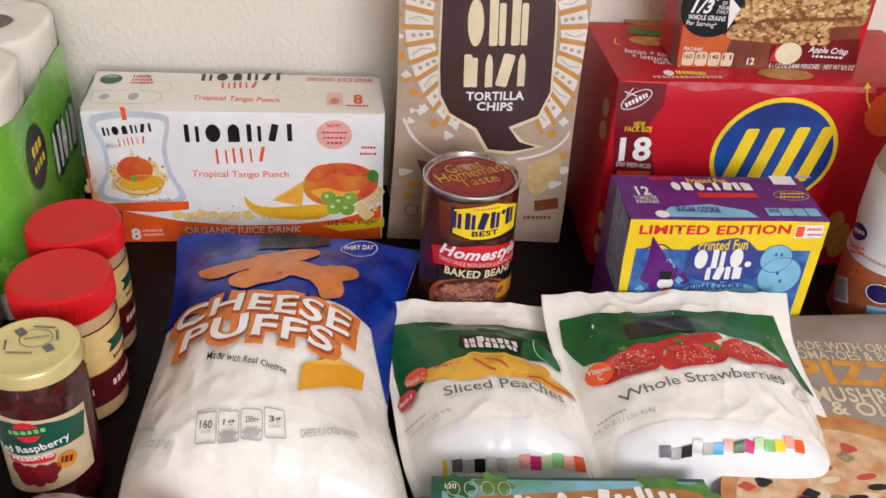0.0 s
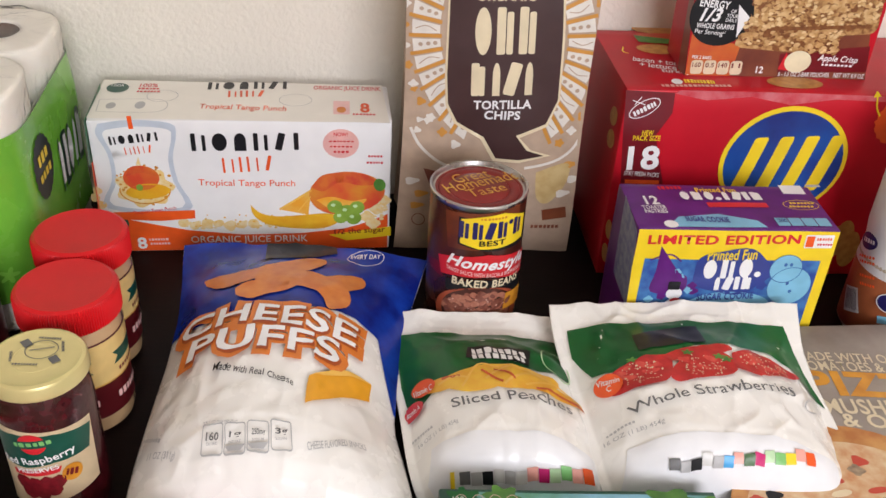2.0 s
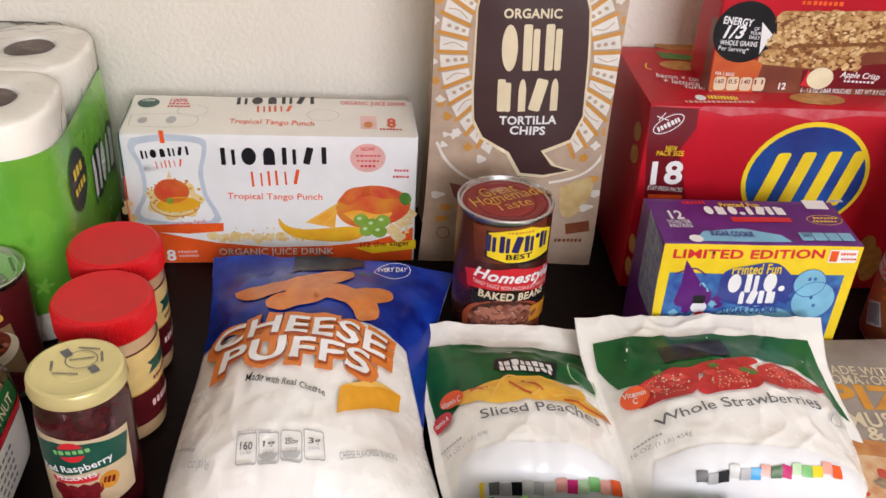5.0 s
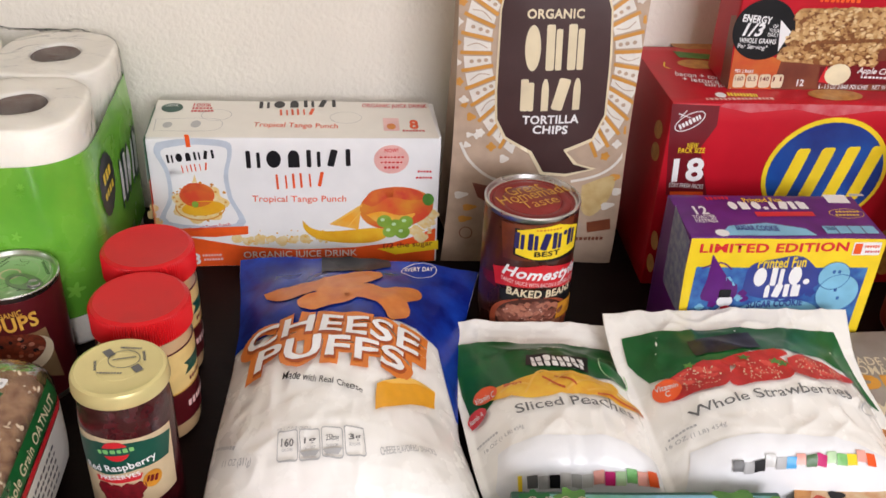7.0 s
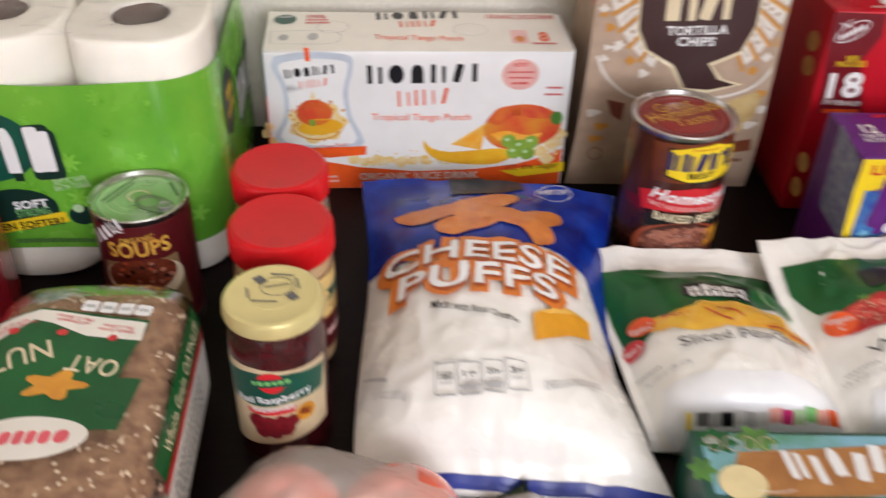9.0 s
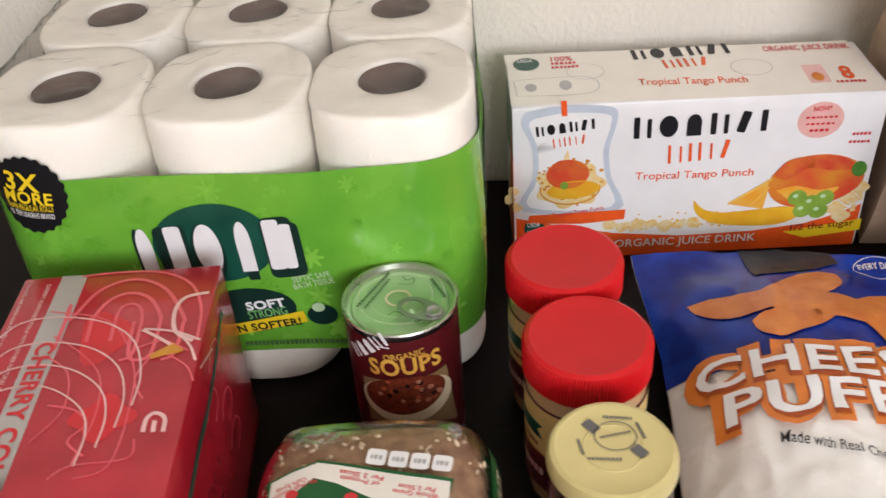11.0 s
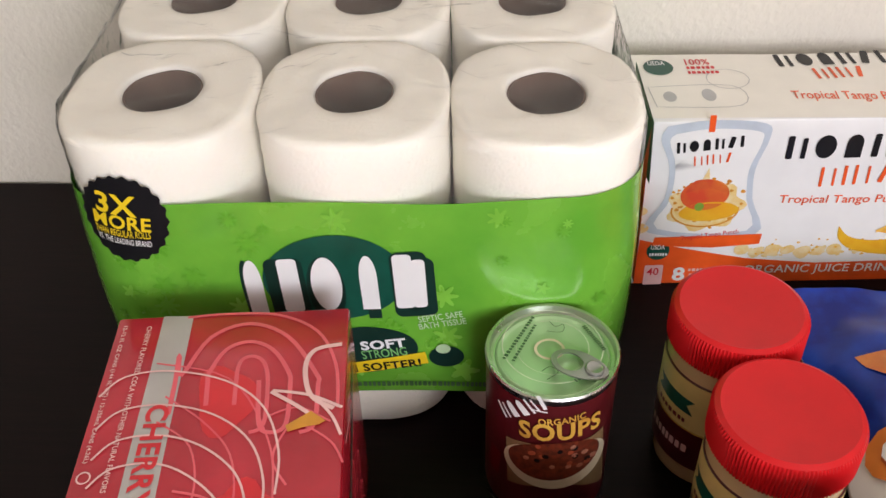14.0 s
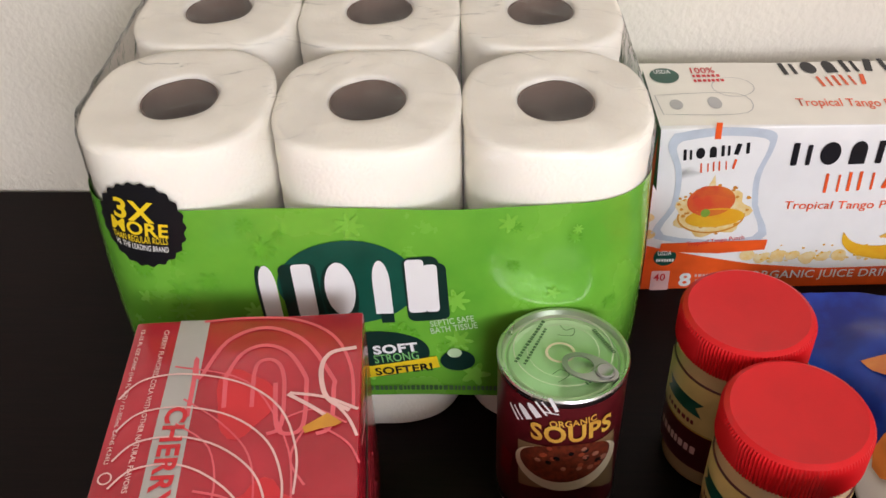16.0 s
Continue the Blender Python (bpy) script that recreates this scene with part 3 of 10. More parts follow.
PE = Pouch(peach, [(0.0, 0.549, 0.003, 0.002, 0.006, 0.152), (0.06, 0.551, 0.020, 0.010, 0.003, 0.153), (0.16, 0.556, 0.046, 0.018, -0.001, 0.153), (0.22, 0.563, 0.060, 0.022, -0.004, 0.152), (0.28, 0.578, 0.065, 0.024, -0.008, 0.150), (0.50, 0.630, 0.066, 0.026, -0.018, 0.145), (0.70, 0.682, 0.056, 0.028, -0.029, 0.138), (0.86, 0.718, 0.038, 0.030, -0.035, 0.130), (0.93, 0.735, 0.036, 0.034, -0.037, 0.126), (1.0, 0.750, 0.042, 0.040, -0.037, 0.122)], BAG_WHITE, 2.6, 0.0024, 11, fold=0.6, fin=0.09, lift=0.004)
berry = thing("frozen_strawberry_bag", 0, 0, 0, 0, "white and green bag of frozen whole strawberries", "frozen food bag")
BE = Pouch(berry, [(0.0, 0.548, 0.012, 0.010, 0.146, 0.318), (0.06, 0.550, 0.030, 0.018, 0.143, 0.321), (0.16, 0.555, 0.060, 0.028, 0.139, 0.326), (0.22, 0.562, 0.072, 0.034, 0.136, 0.330), (0.28, 0.576, 0.078, 0.038, 0.132, 0.332), (0.50, 0.628, 0.084, 0.044, 0.124, 0.330), (0.66, 0.668, 0.082, 0.048, 0.116, 0.324), (0.80, 0.700, 0.072, 0.056, 0.110, 0.320), (0.90, 0.722, 0.068, 0.064, 0.107, 0.321), (1.0, 0.742, 0.074, 0.072, 0.106, 0.322)], BAG_WHITE, 2.6, 0.0024, 23, low=0.012, fold=0.6, fin=0.08, lift=0.018)


# ---- bread ----
bread = thing("bread_loaf", -0.424, 0.326, 0, 7.5, "bagged oat and nut bread loaf lying on the table", "bread")
LW, LL, LH = 0.128, 0.255, 0.103


def loaf(grow, wr, seed):
    bm = bmesh.new()
    nu, nv = 48, 44
    grid = []
    for j in range(nv + 1):
        v = j / nv
        end = min(1, (min(v, 1 - v) * 9)) ** 0.5
        line = []
        for i in range(nu):
            a = 2 * math.pi * i / nu
            ca, sa = math.cos(a), math.sin(a)
            k = (abs(ca) ** 4.5 + abs(sa) ** 4.5) ** (-1 / 4.5)
            x, z = (LW / 2 + grow) * k * ca * (0.82 + 0.18 * end), (LH / 2 + grow) * k * sa * (0.75 + 0.25 * end)
            y = v * LL + (0.5 - v) * -2 * grow
            d = noise.noise(Vector((x * 22 + seed, y * 22, z * 22))) * wr + noise.noise(Vector((x * 60 + seed, y * 40, z * 60))) * wr * 0.4
            s = 1 + d / 0.06
            line.append(bm.verts.new((LW / 2 + x * s, y, max(0.0005, LH / 2 + z * s))))
        grid.append(line)
    for a, b in zip(grid, grid[1:]):
        for i in range(nu):
            bm.faces.new((a[i], a[(i + 1) % nu], b[(i + 1) % nu], b[i]))
    bm.faces.new(list(reversed(grid[0]))), bm.faces.new(grid[-1])
    return bm


part("loaf", loaf(0, 0.0022, 1), CRUST, bread, "brown seeded crust", smooth=3.2)
bw = part("plastic_bag", loaf(0.0035, 0.0030, 9), BREAD_FILM, bread, "clear crinkled bread bag", smooth=3.2)
bw.visible_shadow = False
rnd = random.Random(8)
flakes = bmesh.new()
for k in range(520):
    a, y = rnd.uniform(-0.35, math.pi + 0.35), rnd.uniform(0.012, LL - 0.012)
    ca, sa = math.cos(a), math.sin(a)
    q = (abs(ca) ** 4.5 + abs(sa) ** 4.5) ** (-1 / 4.5)
    end = min(1, (min(y / LL, 1 - y / LL) * 9)) ** 0.5
    c = Vector((LW / 2 + (LW / 2 + 0.0022) * q * ca * (0.82 + 0.18 * end), y, LH / 2 + (LH / 2 + 0.0022) * q * sa * (0.75 + 0.25 * end)))
    m = Matrix.Translation(c) @ pose(0, 0, 0, rnd.uniform(-15, 15), 90 - math.degrees(a), rnd.uniform(0, 360)) @ Matrix.Diagonal((rnd.uniform(0.0014, 0.0034), rnd.uniform(0.001, 0.0018), 0.0007, 1))
    bmesh.ops.create_icosphere(flakes, subdivisions=1, radius=1, matrix=m)
tagged(part("oat_flakes", flakes, FLAKE, bread, "pale oat flakes on the crust", 3.2), kind="stuff")

# ---- tortilla chip bag ----
chips = thing("tortilla_chip_bag", 0.0505, 0.902, 0, 4.5, "brown kraft paper bag of tortilla chips standing upright", "snack bag")


def chip_at(a, z, h=0.0):
    """Round the bag: a runs 0..4 over front, right, back and left faces."""
    t = z / 0.335
    hw = 0.094 - 0.004 * math.sin(math.pi * t) - 0.004 * t
    dep = 0.105 * (1 - 0.70 * max(0, t - 0.45) / 0.55)
    y0 = 0.016 * (1 - min(1, z / 0.10)) ** 2 + 0.012 * max(0, t - 0.8)
    k, f = int(a) % 4, a - int(a)
    bulge = 0.006 * math.sin(math.pi * f) * math.sin(math.pi * min(1, t * 1.05))
    c = ((-hw + 2 * hw * f, y0 - bulge - h), (hw + h - 0.008 * math.sin(math.pi * f), y0 + dep * f), (hw - 2 * hw * f, y0 + dep + h), (-hw - h + 0.008 * math.sin(math.pi * f), y0 + dep * (1 - f)))[k]
    q = Vector((c[0] * 16, c[1] * 16, z * 14 + 4))
    w = noise.noise(q) * 0.0022 + noise.noise(q * 3) * 0.0007
    return Vector((c[0], c[1] - (w if k == 0 else 0), z))


def chip_bag():
    bm = bmesh.new()
    nv, per = 60, 26
    grid = [[bm.verts.new(chip_at(i / per, 0.335 * j / nv)) for i in range(4 * per)] for j in range(nv + 1)]
    n = 4 * per
    for a, b in zip(grid, grid[1:]):
        for i in range(n):
            bm.faces.new((a[i], a[(i + 1) % n], b[(i + 1) % n], b[i]))
    bm.faces.new(grid[-1]), bm.faces.new(list(reversed(grid[0])))
    return bm


part("bag", chip_bag(), KRAFT, chips, smooth=0.7)


def chip_front(u, v, h):
    """u in metres from the middle of the front, v up."""
    hw = 0.094 - 0.004 * math.sin(math.pi * v / 0.335) - 0.004 * v / 0.335
    return chip_at(min(0.999, max(0.001, 0.5 + u / (2 * hw))), v) + Vector((0, -h - 0.0003, 0))


# ---- bottle, produce ----
creamer = thing("drink_bottle", 0.452, 0.822, 0, 0, "plastic drink bottle with a white sleeve and a beige top", "bottle")
rb = 0.046
BEIGE = mat("beige_plastic", (0.50, 0.42, 0.31), 0.35, var=0.05)
part("bottle", lathe([(0, 0.002), (rb - 0.006, 0), (rb, 0.008), (rb, 0.085), (rb - 0.002, 0.10), (rb, 0.115), (rb, 0.165), (rb - 0.004, 0.19), (rb - 0.014, 0.212), (rb - 0.026, 0.226), (0.018, 0.235), (0.018, 0.24), (0, 0.24)]), BEIGE, creamer, smooth=0.8)
part("cap", lathe([(0.0195, 0.238), (0.02, 0.239), (0.02, 0.258), (0.0185, 0.26), (0, 0.26)]), WHITE, creamer, smooth=0.8)
part("sleeve", lathe([(rb + 0.0003, 0.076), (rb + 0.0006, 0.077), (rb + 0.0006 - 0.002, 0.10), (rb + 0.0006, 0.115), (rb + 0.0006, 0.165), (rb + 0.0001, 0.167)], 80), WHITE_CARD, creamer, "white printed sleeve", 0.8)
part("lower_sleeve", lathe([(rb + 0.0003, 0.010), (rb + 0.0006, 0.011), (rb + 0.0006, 0.0755), (rb + 0.0002, 0.076)], 80), mat("caramel_sleeve", (0.30, 0.085, 0.03), 0.35, var=0.15), creamer, "caramel brown printed sleeve", 0.8)

tomatoes = thing("tomato_bag", -0.190, 0.425, 0, 0, "red tomatoes in a thin clear produce bag", "produce bag")
TOM = mat("tomato_skin", (0.74, 0.13, 0.07), 0.2, var=0.12, scale=20, coat=0.3)
for tx, ty, s in ((-0.047, 0.018, 0.036), (0.024, 0.024, 0.037), (-0.01, -0.055, 0.036), (0.055, -0.045, 0.033), (-0.07, -0.06, 0.033)):
    part("tomato", lathe([(0, 0.004)] + [(s * math.sin(radians(b)) * (1 + 0.06 * math.sin(radians(b))), 0.036 + 0.033 * -math.cos(radians(b))) for b in range(15, 170, 11)] + [(0.004, 0.066), (0, 0.064)], 32), TOM, tomatoes, smooth=3.2).location = (tx, ty, 0)


def draped(rx, ry, top, seed):
    bm = bmesh.new()
    nr, na = 22, 60
    grid = []
    for j in range(1, nr + 1):
        q = j / nr
        line = []
        for i in range(na):
            a = 2 * math.pi * i / na
            k = 1 + 0.08 * math.sin(3 * a + seed) + 0.05 * math.sin(7 * a)
            x, y = rx * q * k * math.cos(a), ry * q * k * math.sin(a)
            z = top * (1 - q ** 3.2) + 0.004 + 0.008 * q * noise.noise(Vector((x * 30 + seed, y * 30, 0))) + 0.004 * noise.noise(Vector((x * 80, y * 80, seed)))
            line.append(bm.verts.new((x, y, max(0.002, z))))
        grid.append(line)
    c = bm.verts.new((0, 0, top))
    for i in range(na):
        bm.faces.new((c, grid[0][i], grid[0][(i + 1) % na]))
    for a, b in zip(grid, grid[1:]):
        for i in range(na):
            bm.faces.new((a[i], b[i], b[(i + 1) % na], a[(i + 1) % na]))
    return bm


pb = part("plastic_bag", draped(0.135, 0.112, 0.082, 2), FOG, tomatoes, "thin clear crinkled plastic bag", 3.2)
pb.location, pb.visible_shadow = (-0.005, -0.025, 0), False

greens = thing("leafy_greens_bag", -0.062, 0.425, 0, 0, "dark leafy greens in a clear produce bag", "produce bag")
LEAF = mat("dark_leaf", (0.05, 0.075, 0.02), 0.45, second=(0.018, 0.03, 0.01), scale=60, bump=0.3)
rnd = random.Random(5)
for k in range(26):
    bm = bmesh.new()
    L, W = rnd.uniform(0.03, 0.05), rnd.uniform(0.014, 0.022)
    grid = [[bm.verts.new((W * (i - 2) / 2 * math.sin(math.pi * min(0.98, 0.06 + j / 6)), L * j / 6, 0.006 * math.sin(j * 1.3 + i) + 0.01 * (j / 6) ** 2)) for i in range(5)] for j in range(7)]
    for a, b in zip(grid, grid[1:]):
        for i in range(4):
            bm.faces.new((a[i], a[i + 1], b[i + 1], b[i]))
    bmesh.ops.solidify(bm, geom=bm.faces[:], thickness=0.0006)
    lf = part("leaf", bm, LEAF, greens, smooth=3.2)
    lf.matrix_basis = pose(rnd.uniform(-0.05, 0.05), rnd.uniform(-0.05, 0.04), rnd.uniform(0.004, 0.022), rnd.uniform(-10, 35), rnd.uniform(-25, 25), rnd.uniform(0, 360))
gb = part("plastic_bag", draped(0.075, 0.078, 0.040, 7), FOG, greens, "thin clear plastic bag", 3.2)
gb.visible_shadow = False

# ---- printing inks and pictures ----
def ink(name, col, second=None, scale=60.0, rough=0.36):
    return mat(name, col, rough, second=second, scale=scale)


PINK, PINKW, PINKRED, LTPINK = ink("pink_ink", (0.75, 0.42, 0.38)), ink("pale_pink_ink", (0.80, 0.50, 0.48)), ink("rose_ink", (0.74, 0.11, 0.14)), ink("salmon_ink", (0.80, 0.38, 0.32))
MANGO = ink("mango_ink", (0.66, 0.07, 0.03), (0.66, 0.24, 0.03), 30)
MANGOY, ORANGEFRUIT = ink("mango_flesh_ink", (0.80, 0.48, 0.03), (0.75, 0.36, 0.02)), ink("orange_fruit_ink", (0.82, 0.36, 0.03), (0.80, 0.48, 0.10))
LEAFINK, LIMEINK = ink("leaf_ink", (0.05, 0.16, 0.03), (0.10, 0.28, 0.04)), ink("lime_ink", (0.26, 0.42, 0.06), (0.18, 0.32, 0.04))
GOLDSPLASH = ink("juice_splash_ink", (0.78, 0.55, 0.20), (0.80, 0.68, 0.42), 150)
POUCHGREY = ink("pouch_shadow_ink", (0.52, 0.58, 0.66))
RITZBLUE = ink("deep_blue_ink", (0.008, 0.022, 0.18), (0.012, 0.085, 0.36), 14)
# red card with the sheen of its crushed edge painted in
REDSHINE = ink("red_crease_shine", (0.62, 0.16, 0.18), (0.52, 0.03, 0.05), 60)
CRACKER, TOMATO = ink("cracker_ink", (0.56, 0.28, 0.07), (0.42, 0.17, 0.04), 130), ink("tomato_ink", (0.55, 0.06, 0.03))
REDORANGE, CHOC = ink("red_orange_ink", (0.50, 0.06, 0.02), (0.60, 0.16, 0.03), 25), ink("chocolate_ink", (0.15, 0.035, 0.02), (0.24, 0.07, 0.03), 30)
OATBAR, OATBAR2 = ink("oat_bar_ink", (0.62, 0.38, 0.15), (0.30, 0.13, 0.04), 190), ink("oat_bar_edge_ink", (0.55, 0.32, 0.12), (0.22, 0.09, 0.03), 230)
OATLT = ink("oat_light_ink", (0.68, 0.46, 0.22), (0.50, 0.28, 0.10), 150)
APPLE, CREAMTAN, AMBER = ink("apple_ink", (0.78, 0.70, 0.48)), ink("cream_tan_ink", (0.70, 0.60, 0.42)), ink("amber_ink", (0.70, 0.32, 0.03), (0.55, 0.22, 0.02))
PTNAVY, PTPANEL, NAVY = ink("cobalt_ink", (0.03, 0.05, 0.26)), ink("side_panel_ink", (0.30, 0.34, 0.40), (0.12, 0.14, 0.30), 120), ink("navy_ink", (0.015, 0.012, 0.10))
SILVER = mat("silver_stripe", (0.48, 0.46, 0.44), 0.35, metal=0.3)
SKYINK, PLANK, BANANA = ink("sky_ink", (0.22, 0.46, 0.60), (0.10, 0.30, 0.20), 30), ink("plank_ink", (0.45, 0.20, 0.05), (0.33, 0.13, 0.03), 50), ink("banana_ink", (0.78, 0.66, 0.36))
PZCRUST, PZCHEESE, PZCHEESE2, MUSHR = ink("crust_ink", (0.60, 0.30, 0.09), (0.45, 0.16, 0.04), 60), ink("melted_cheese_ink", (0.72, 0.56, 0.34), (0.58, 0.26, 0.11), 70), ink("cheese_shred_ink", (0.74, 0.62, 0.42)), ink("mushroom_ink", (0.45, 0.34, 0.22), (0.20, 0.13, 0.08), 150)
AMBERBROWN, TERRA, BEANDARK = ink("amber_brown_ink", (0.20, 0.045, 0.012), (0.10, 0.02, 0.01), 40), ink("terracotta_ink", (0.35, 0.07, 0.03)), ink("bean_sauce_ink", (0.06, 0.015, 0.01))
BEAN, BEAN2, GOLDTXT = ink("bean_ink", (0.34, 0.11, 0.07), (0.44, 0.19, 0.12), 260), ink("bean_dark_ink", (0.15, 0.04, 0.025), (0.26, 0.09, 0.06), 260), ink("gold_text_ink", (0.70, 0.42, 0.07), (0.55, 0.26, 0.04), 90)
TANSOUP, SOUPRED, SOUPLINE = ink("tan_panel_ink", (0.24, 0.15, 0.07)), ink("soup_ink", (0.20, 0.035, 0.015), (0.10, 0.02, 0.01), 300), ink("lid_ring_ink", (0.60, 0.66, 0.48))
DKGREENINK, BERRYRED, PBYELLOW = ink("green_text_ink", (0.06, 0.14, 0.05)), ink("berry_ink", (0.24, 0.01, 0.02), (0.14, 0.006, 0.012), 200), ink("straw_yellow_ink", (0.72, 0.52, 0.20))
BLACKGREEN, LTGREEN, PALEGREEN = ink("black_green_ink", (0.006, 0.03, 0.022)), ink("light_green_ink", (0.20, 0.50, 0.16)), ink("pale_green_ink", (0.48, 0.68, 0.40))
GREENLIGHT, GREENSHADE = ink("green_flower_ink", (0.20, 0.52, 0.055), rough=0.28), ink("green_shade_ink", (0.125, 0.40, 0.03), rough=0.28)
JAMLABEL = ink("aged_cream_ink", (0.60, 0.48, 0.30))
WHITE2, OCHRE, PLUM, CHIPTAN = ink("chalk_ink", (0.72, 0.68, 0.62)), ink("ochre_ink", (0.58, 0.27, 0.05)), ink("plum_ink", (0.052, 0.022, 0.022)), ink("corn_chip_ink", (0.60, 0.46, 0.22), (0.50, 0.34, 0.14), 80)
PUFF, PUFFORANGE, DKORANGE = ink("puff_ink", (0.72, 0.26, 0.06), (0.62, 0.17, 0.03), 70), ink("title_orange_ink", (0.70, 0.20, 0.03)), ink("burnt_orange_ink", (0.40, 0.07, 0.01))
CHEESEY, CHEESEL = ink("cheddar_ink", (0.82, 0.38, 0.02)), ink("cheddar_top_ink", (0.84, 0.50, 0.10))
# bag white with the window's cool light mixed into the colour
COOLLIT_WHITE = mat("cool_lit_end_film", (0.82, 0.83, 0.85), 0.25, var=0.02, coat=0.3)
PEACHY, PEACHR, STRAWB = ink("peach_ink", (0.84, 0.52, 0.05), (0.80, 0.40, 0.04), 80), ink("peach_blush_ink", (0.58, 0.10, 0.03)), ink("strawberry_ink", (0.58, 0.02, 0.02), (0.40, 0.01, 0.012), 90)
PALE, MAGENTA, BLUEBAR = ink("pale_grey_ink", (0.62, 0.62, 0.60)), ink("magenta_ink", (0.55, 0.02, 0.16)), ink("cyan_ink", (0.05, 0.36, 0.72))


BEANLT, BEANGLINT = ink("pale_bean_ink", (0.42, 0.17, 0.11), (0.34, 0.11, 0.07), 260), ink("bean_glint_ink", (0.62, 0.38, 0.30))
OATDARK, OATPALE = ink("toasted_oat_ink", (0.26, 0.10, 0.03), (0.17, 0.06, 0.02), 200), ink("pale_oat_ink", (0.74, 0.54, 0.28))
STRAWLT, MANGORED = ink("berry_gloss_ink", (0.70, 0.10, 0.07), (0.58, 0.03, 0.03), 120), ink("mango_blush_ink", (0.58, 0.05, 0.03), (0.66, 0.16, 0.03), 60)


def curve(points, n=5):
    """A smooth line through the points."""
    if len(points) < 3:
        return points
    p = [points[0], *points, points[-1]]
    out = []
    for a, b, c, d in zip(p, p[1:], p[2:], p[3:]):
        for k in range(n):
            t = k / n
            out.append(tuple(0.5 * (2 * b[i] + (c[i] - a[i]) * t + (2 * a[i] - 5 * b[i] + 4 * c[i] - d[i]) * t * t + (3 * b[i] - a[i] - 3 * c[i] + d[i]) * t ** 3) for i in (0, 1)))
    return out + [points[-1]]


def blob(points):
    """A closed smooth outline through the points, filled."""
    n = len(points)
    return poly(curve([points[(i + 0) % n] for i in range(n)] + [points[0]], 4)[:-1])


def marks(cx, cy, w, h, kinds, thick, rot=0, spread=0.86, jig=0.0, lean=0.0):
    """A logo as a row of plain solid shapes: b twin bars, o oval, n dome, s leaning bar, l and i bars, dots."""
    wid = {"b": 1.0, "o": 1.0, "n": 1.0, "s": 0.85, "l": 0.7, "i": 0.45, ".": 0.4, "'": 0.35}
    tot = sum(wid[k] for k in kinds)
    x, shapes = -w / 2, []
    for i, k in enumerate(kinds):
        bw = w * wid[k] / tot
        a, t = bw * spread - thick, thick
        c, dy = x + bw / 2, h * jig * (-1) ** i
        if k == "b":
            shapes += [rect(c - a * 0.36, dy, t * 1.25, h, t * 0.3), rect(c + a * 0.36, dy - h * 0.05, t * 0.95, h * 0.9, t * 0.3)]
        elif k == "o":
            shapes.append(disc(c, dy, (a + t) * 0.42, h * 0.5, 24))
        elif k == "n":
            shapes.append(poly([(c - a * 0.42, dy - h / 2), (c + a * 0.42, dy - h / 2)] + [(c + a * 0.42 * math.cos(q * math.pi / 12), dy + h * 0.1 + h * 0.4 * math.sin(q * math.pi / 12)) for q in range(13)]))
        elif k == "s":
            shapes.append(rect(c, dy, t * 1.9, h, t * 0.4, -14))
        elif k in "li":
            shapes.append(rect(c, dy, t * 1.3, h, t * 0.3))
        else:
            shapes.append(disc(c, dy + (h * 0.35 if k == "'" else -h * 0.35), t * 0.7, n=14))
        x += bw
    bm = merge(*shapes)
    co, si = math.cos(radians(rot)), math.sin(radians(rot))
    for v in bm.verts:
        px = v.co.x + lean * v.co.y
        v.co = (cx + px * co - v.co.y * si, cy + px * si + v.co.y * co, 0)
    return bm


def frame_line(cx, cy, w, h, width):
    """The outline of a box with rounded corners."""
    pts = []
    for sx, sy, a in ((1, -1, -90), (1, 1, 0), (-1, 1, 90), (-1, -1, 180)):
        for k in range(5):
            b = radians(a + 22.5 * k)
            pts.append((cx + sx * w * 0.36 + w * 0.14 * math.cos(b), cy + sy * h * 0.40 + h * 0.10 * math.sin(b)))
    return stroke(pts, width, True)


def scatter(cx, cy, w, h, n, size, seed, flat=0.7, round_edge=True, rot=0, sides=10):
    """Many small uneven ovals strewn over an oval or a slanted box, as printed grains, seeds and beans."""
    rnd = random.Random(seed)
    out = []
    co, si = math.cos(radians(rot)), math.sin(radians(rot))
    while len(out) < n:
        x, y = rnd.uniform(-1, 1), rnd.uniform(-1, 1)
        if round_edge and x * x + y * y > 1:
            continue
        x, y, k = x * w / 2, y * h / 2, rnd.uniform(0.7, 1.25) * size
        out.append(disc(cx + x * co - y * si, cy + x * si + y * co, k, k * flat * rnd.uniform(0.8, 1.2), sides, rot=rnd.uniform(-40, 40), wob=0.1, lobes=3))
    return merge(*out)


def tp_front(u, v, h):
    hx, hy, rc = HX, HY, HC
    u, v = u - 0.005, v + 0.020
    u = max(-hx + 0.001, min(hx - 0.001, u))
    k = abs(u) - (hx - rc)
    y = -hy if k <= 0 else -(hy - rc) - math.sqrt(max(0, rc * rc - k * k))
    x, y2 = pack_bulge(u, y, v)
    return Vector((x, y2 - h - 0.0006, v))


def tp_side(u, v, h):
    hx, hy, rc = HX, HY, HC
    v += 0.013
    u = max(-hy + 0.001, min(hy - 0.001, u))
    k = abs(u) - (hy - rc)
    x = hx if k <= 0 else (hx - rc) + math.sqrt(max(0, rc * rc - k * k))
    x, y = pack_bulge(x, u, v)
    return Vector((x + h + 0.0006, y, v))


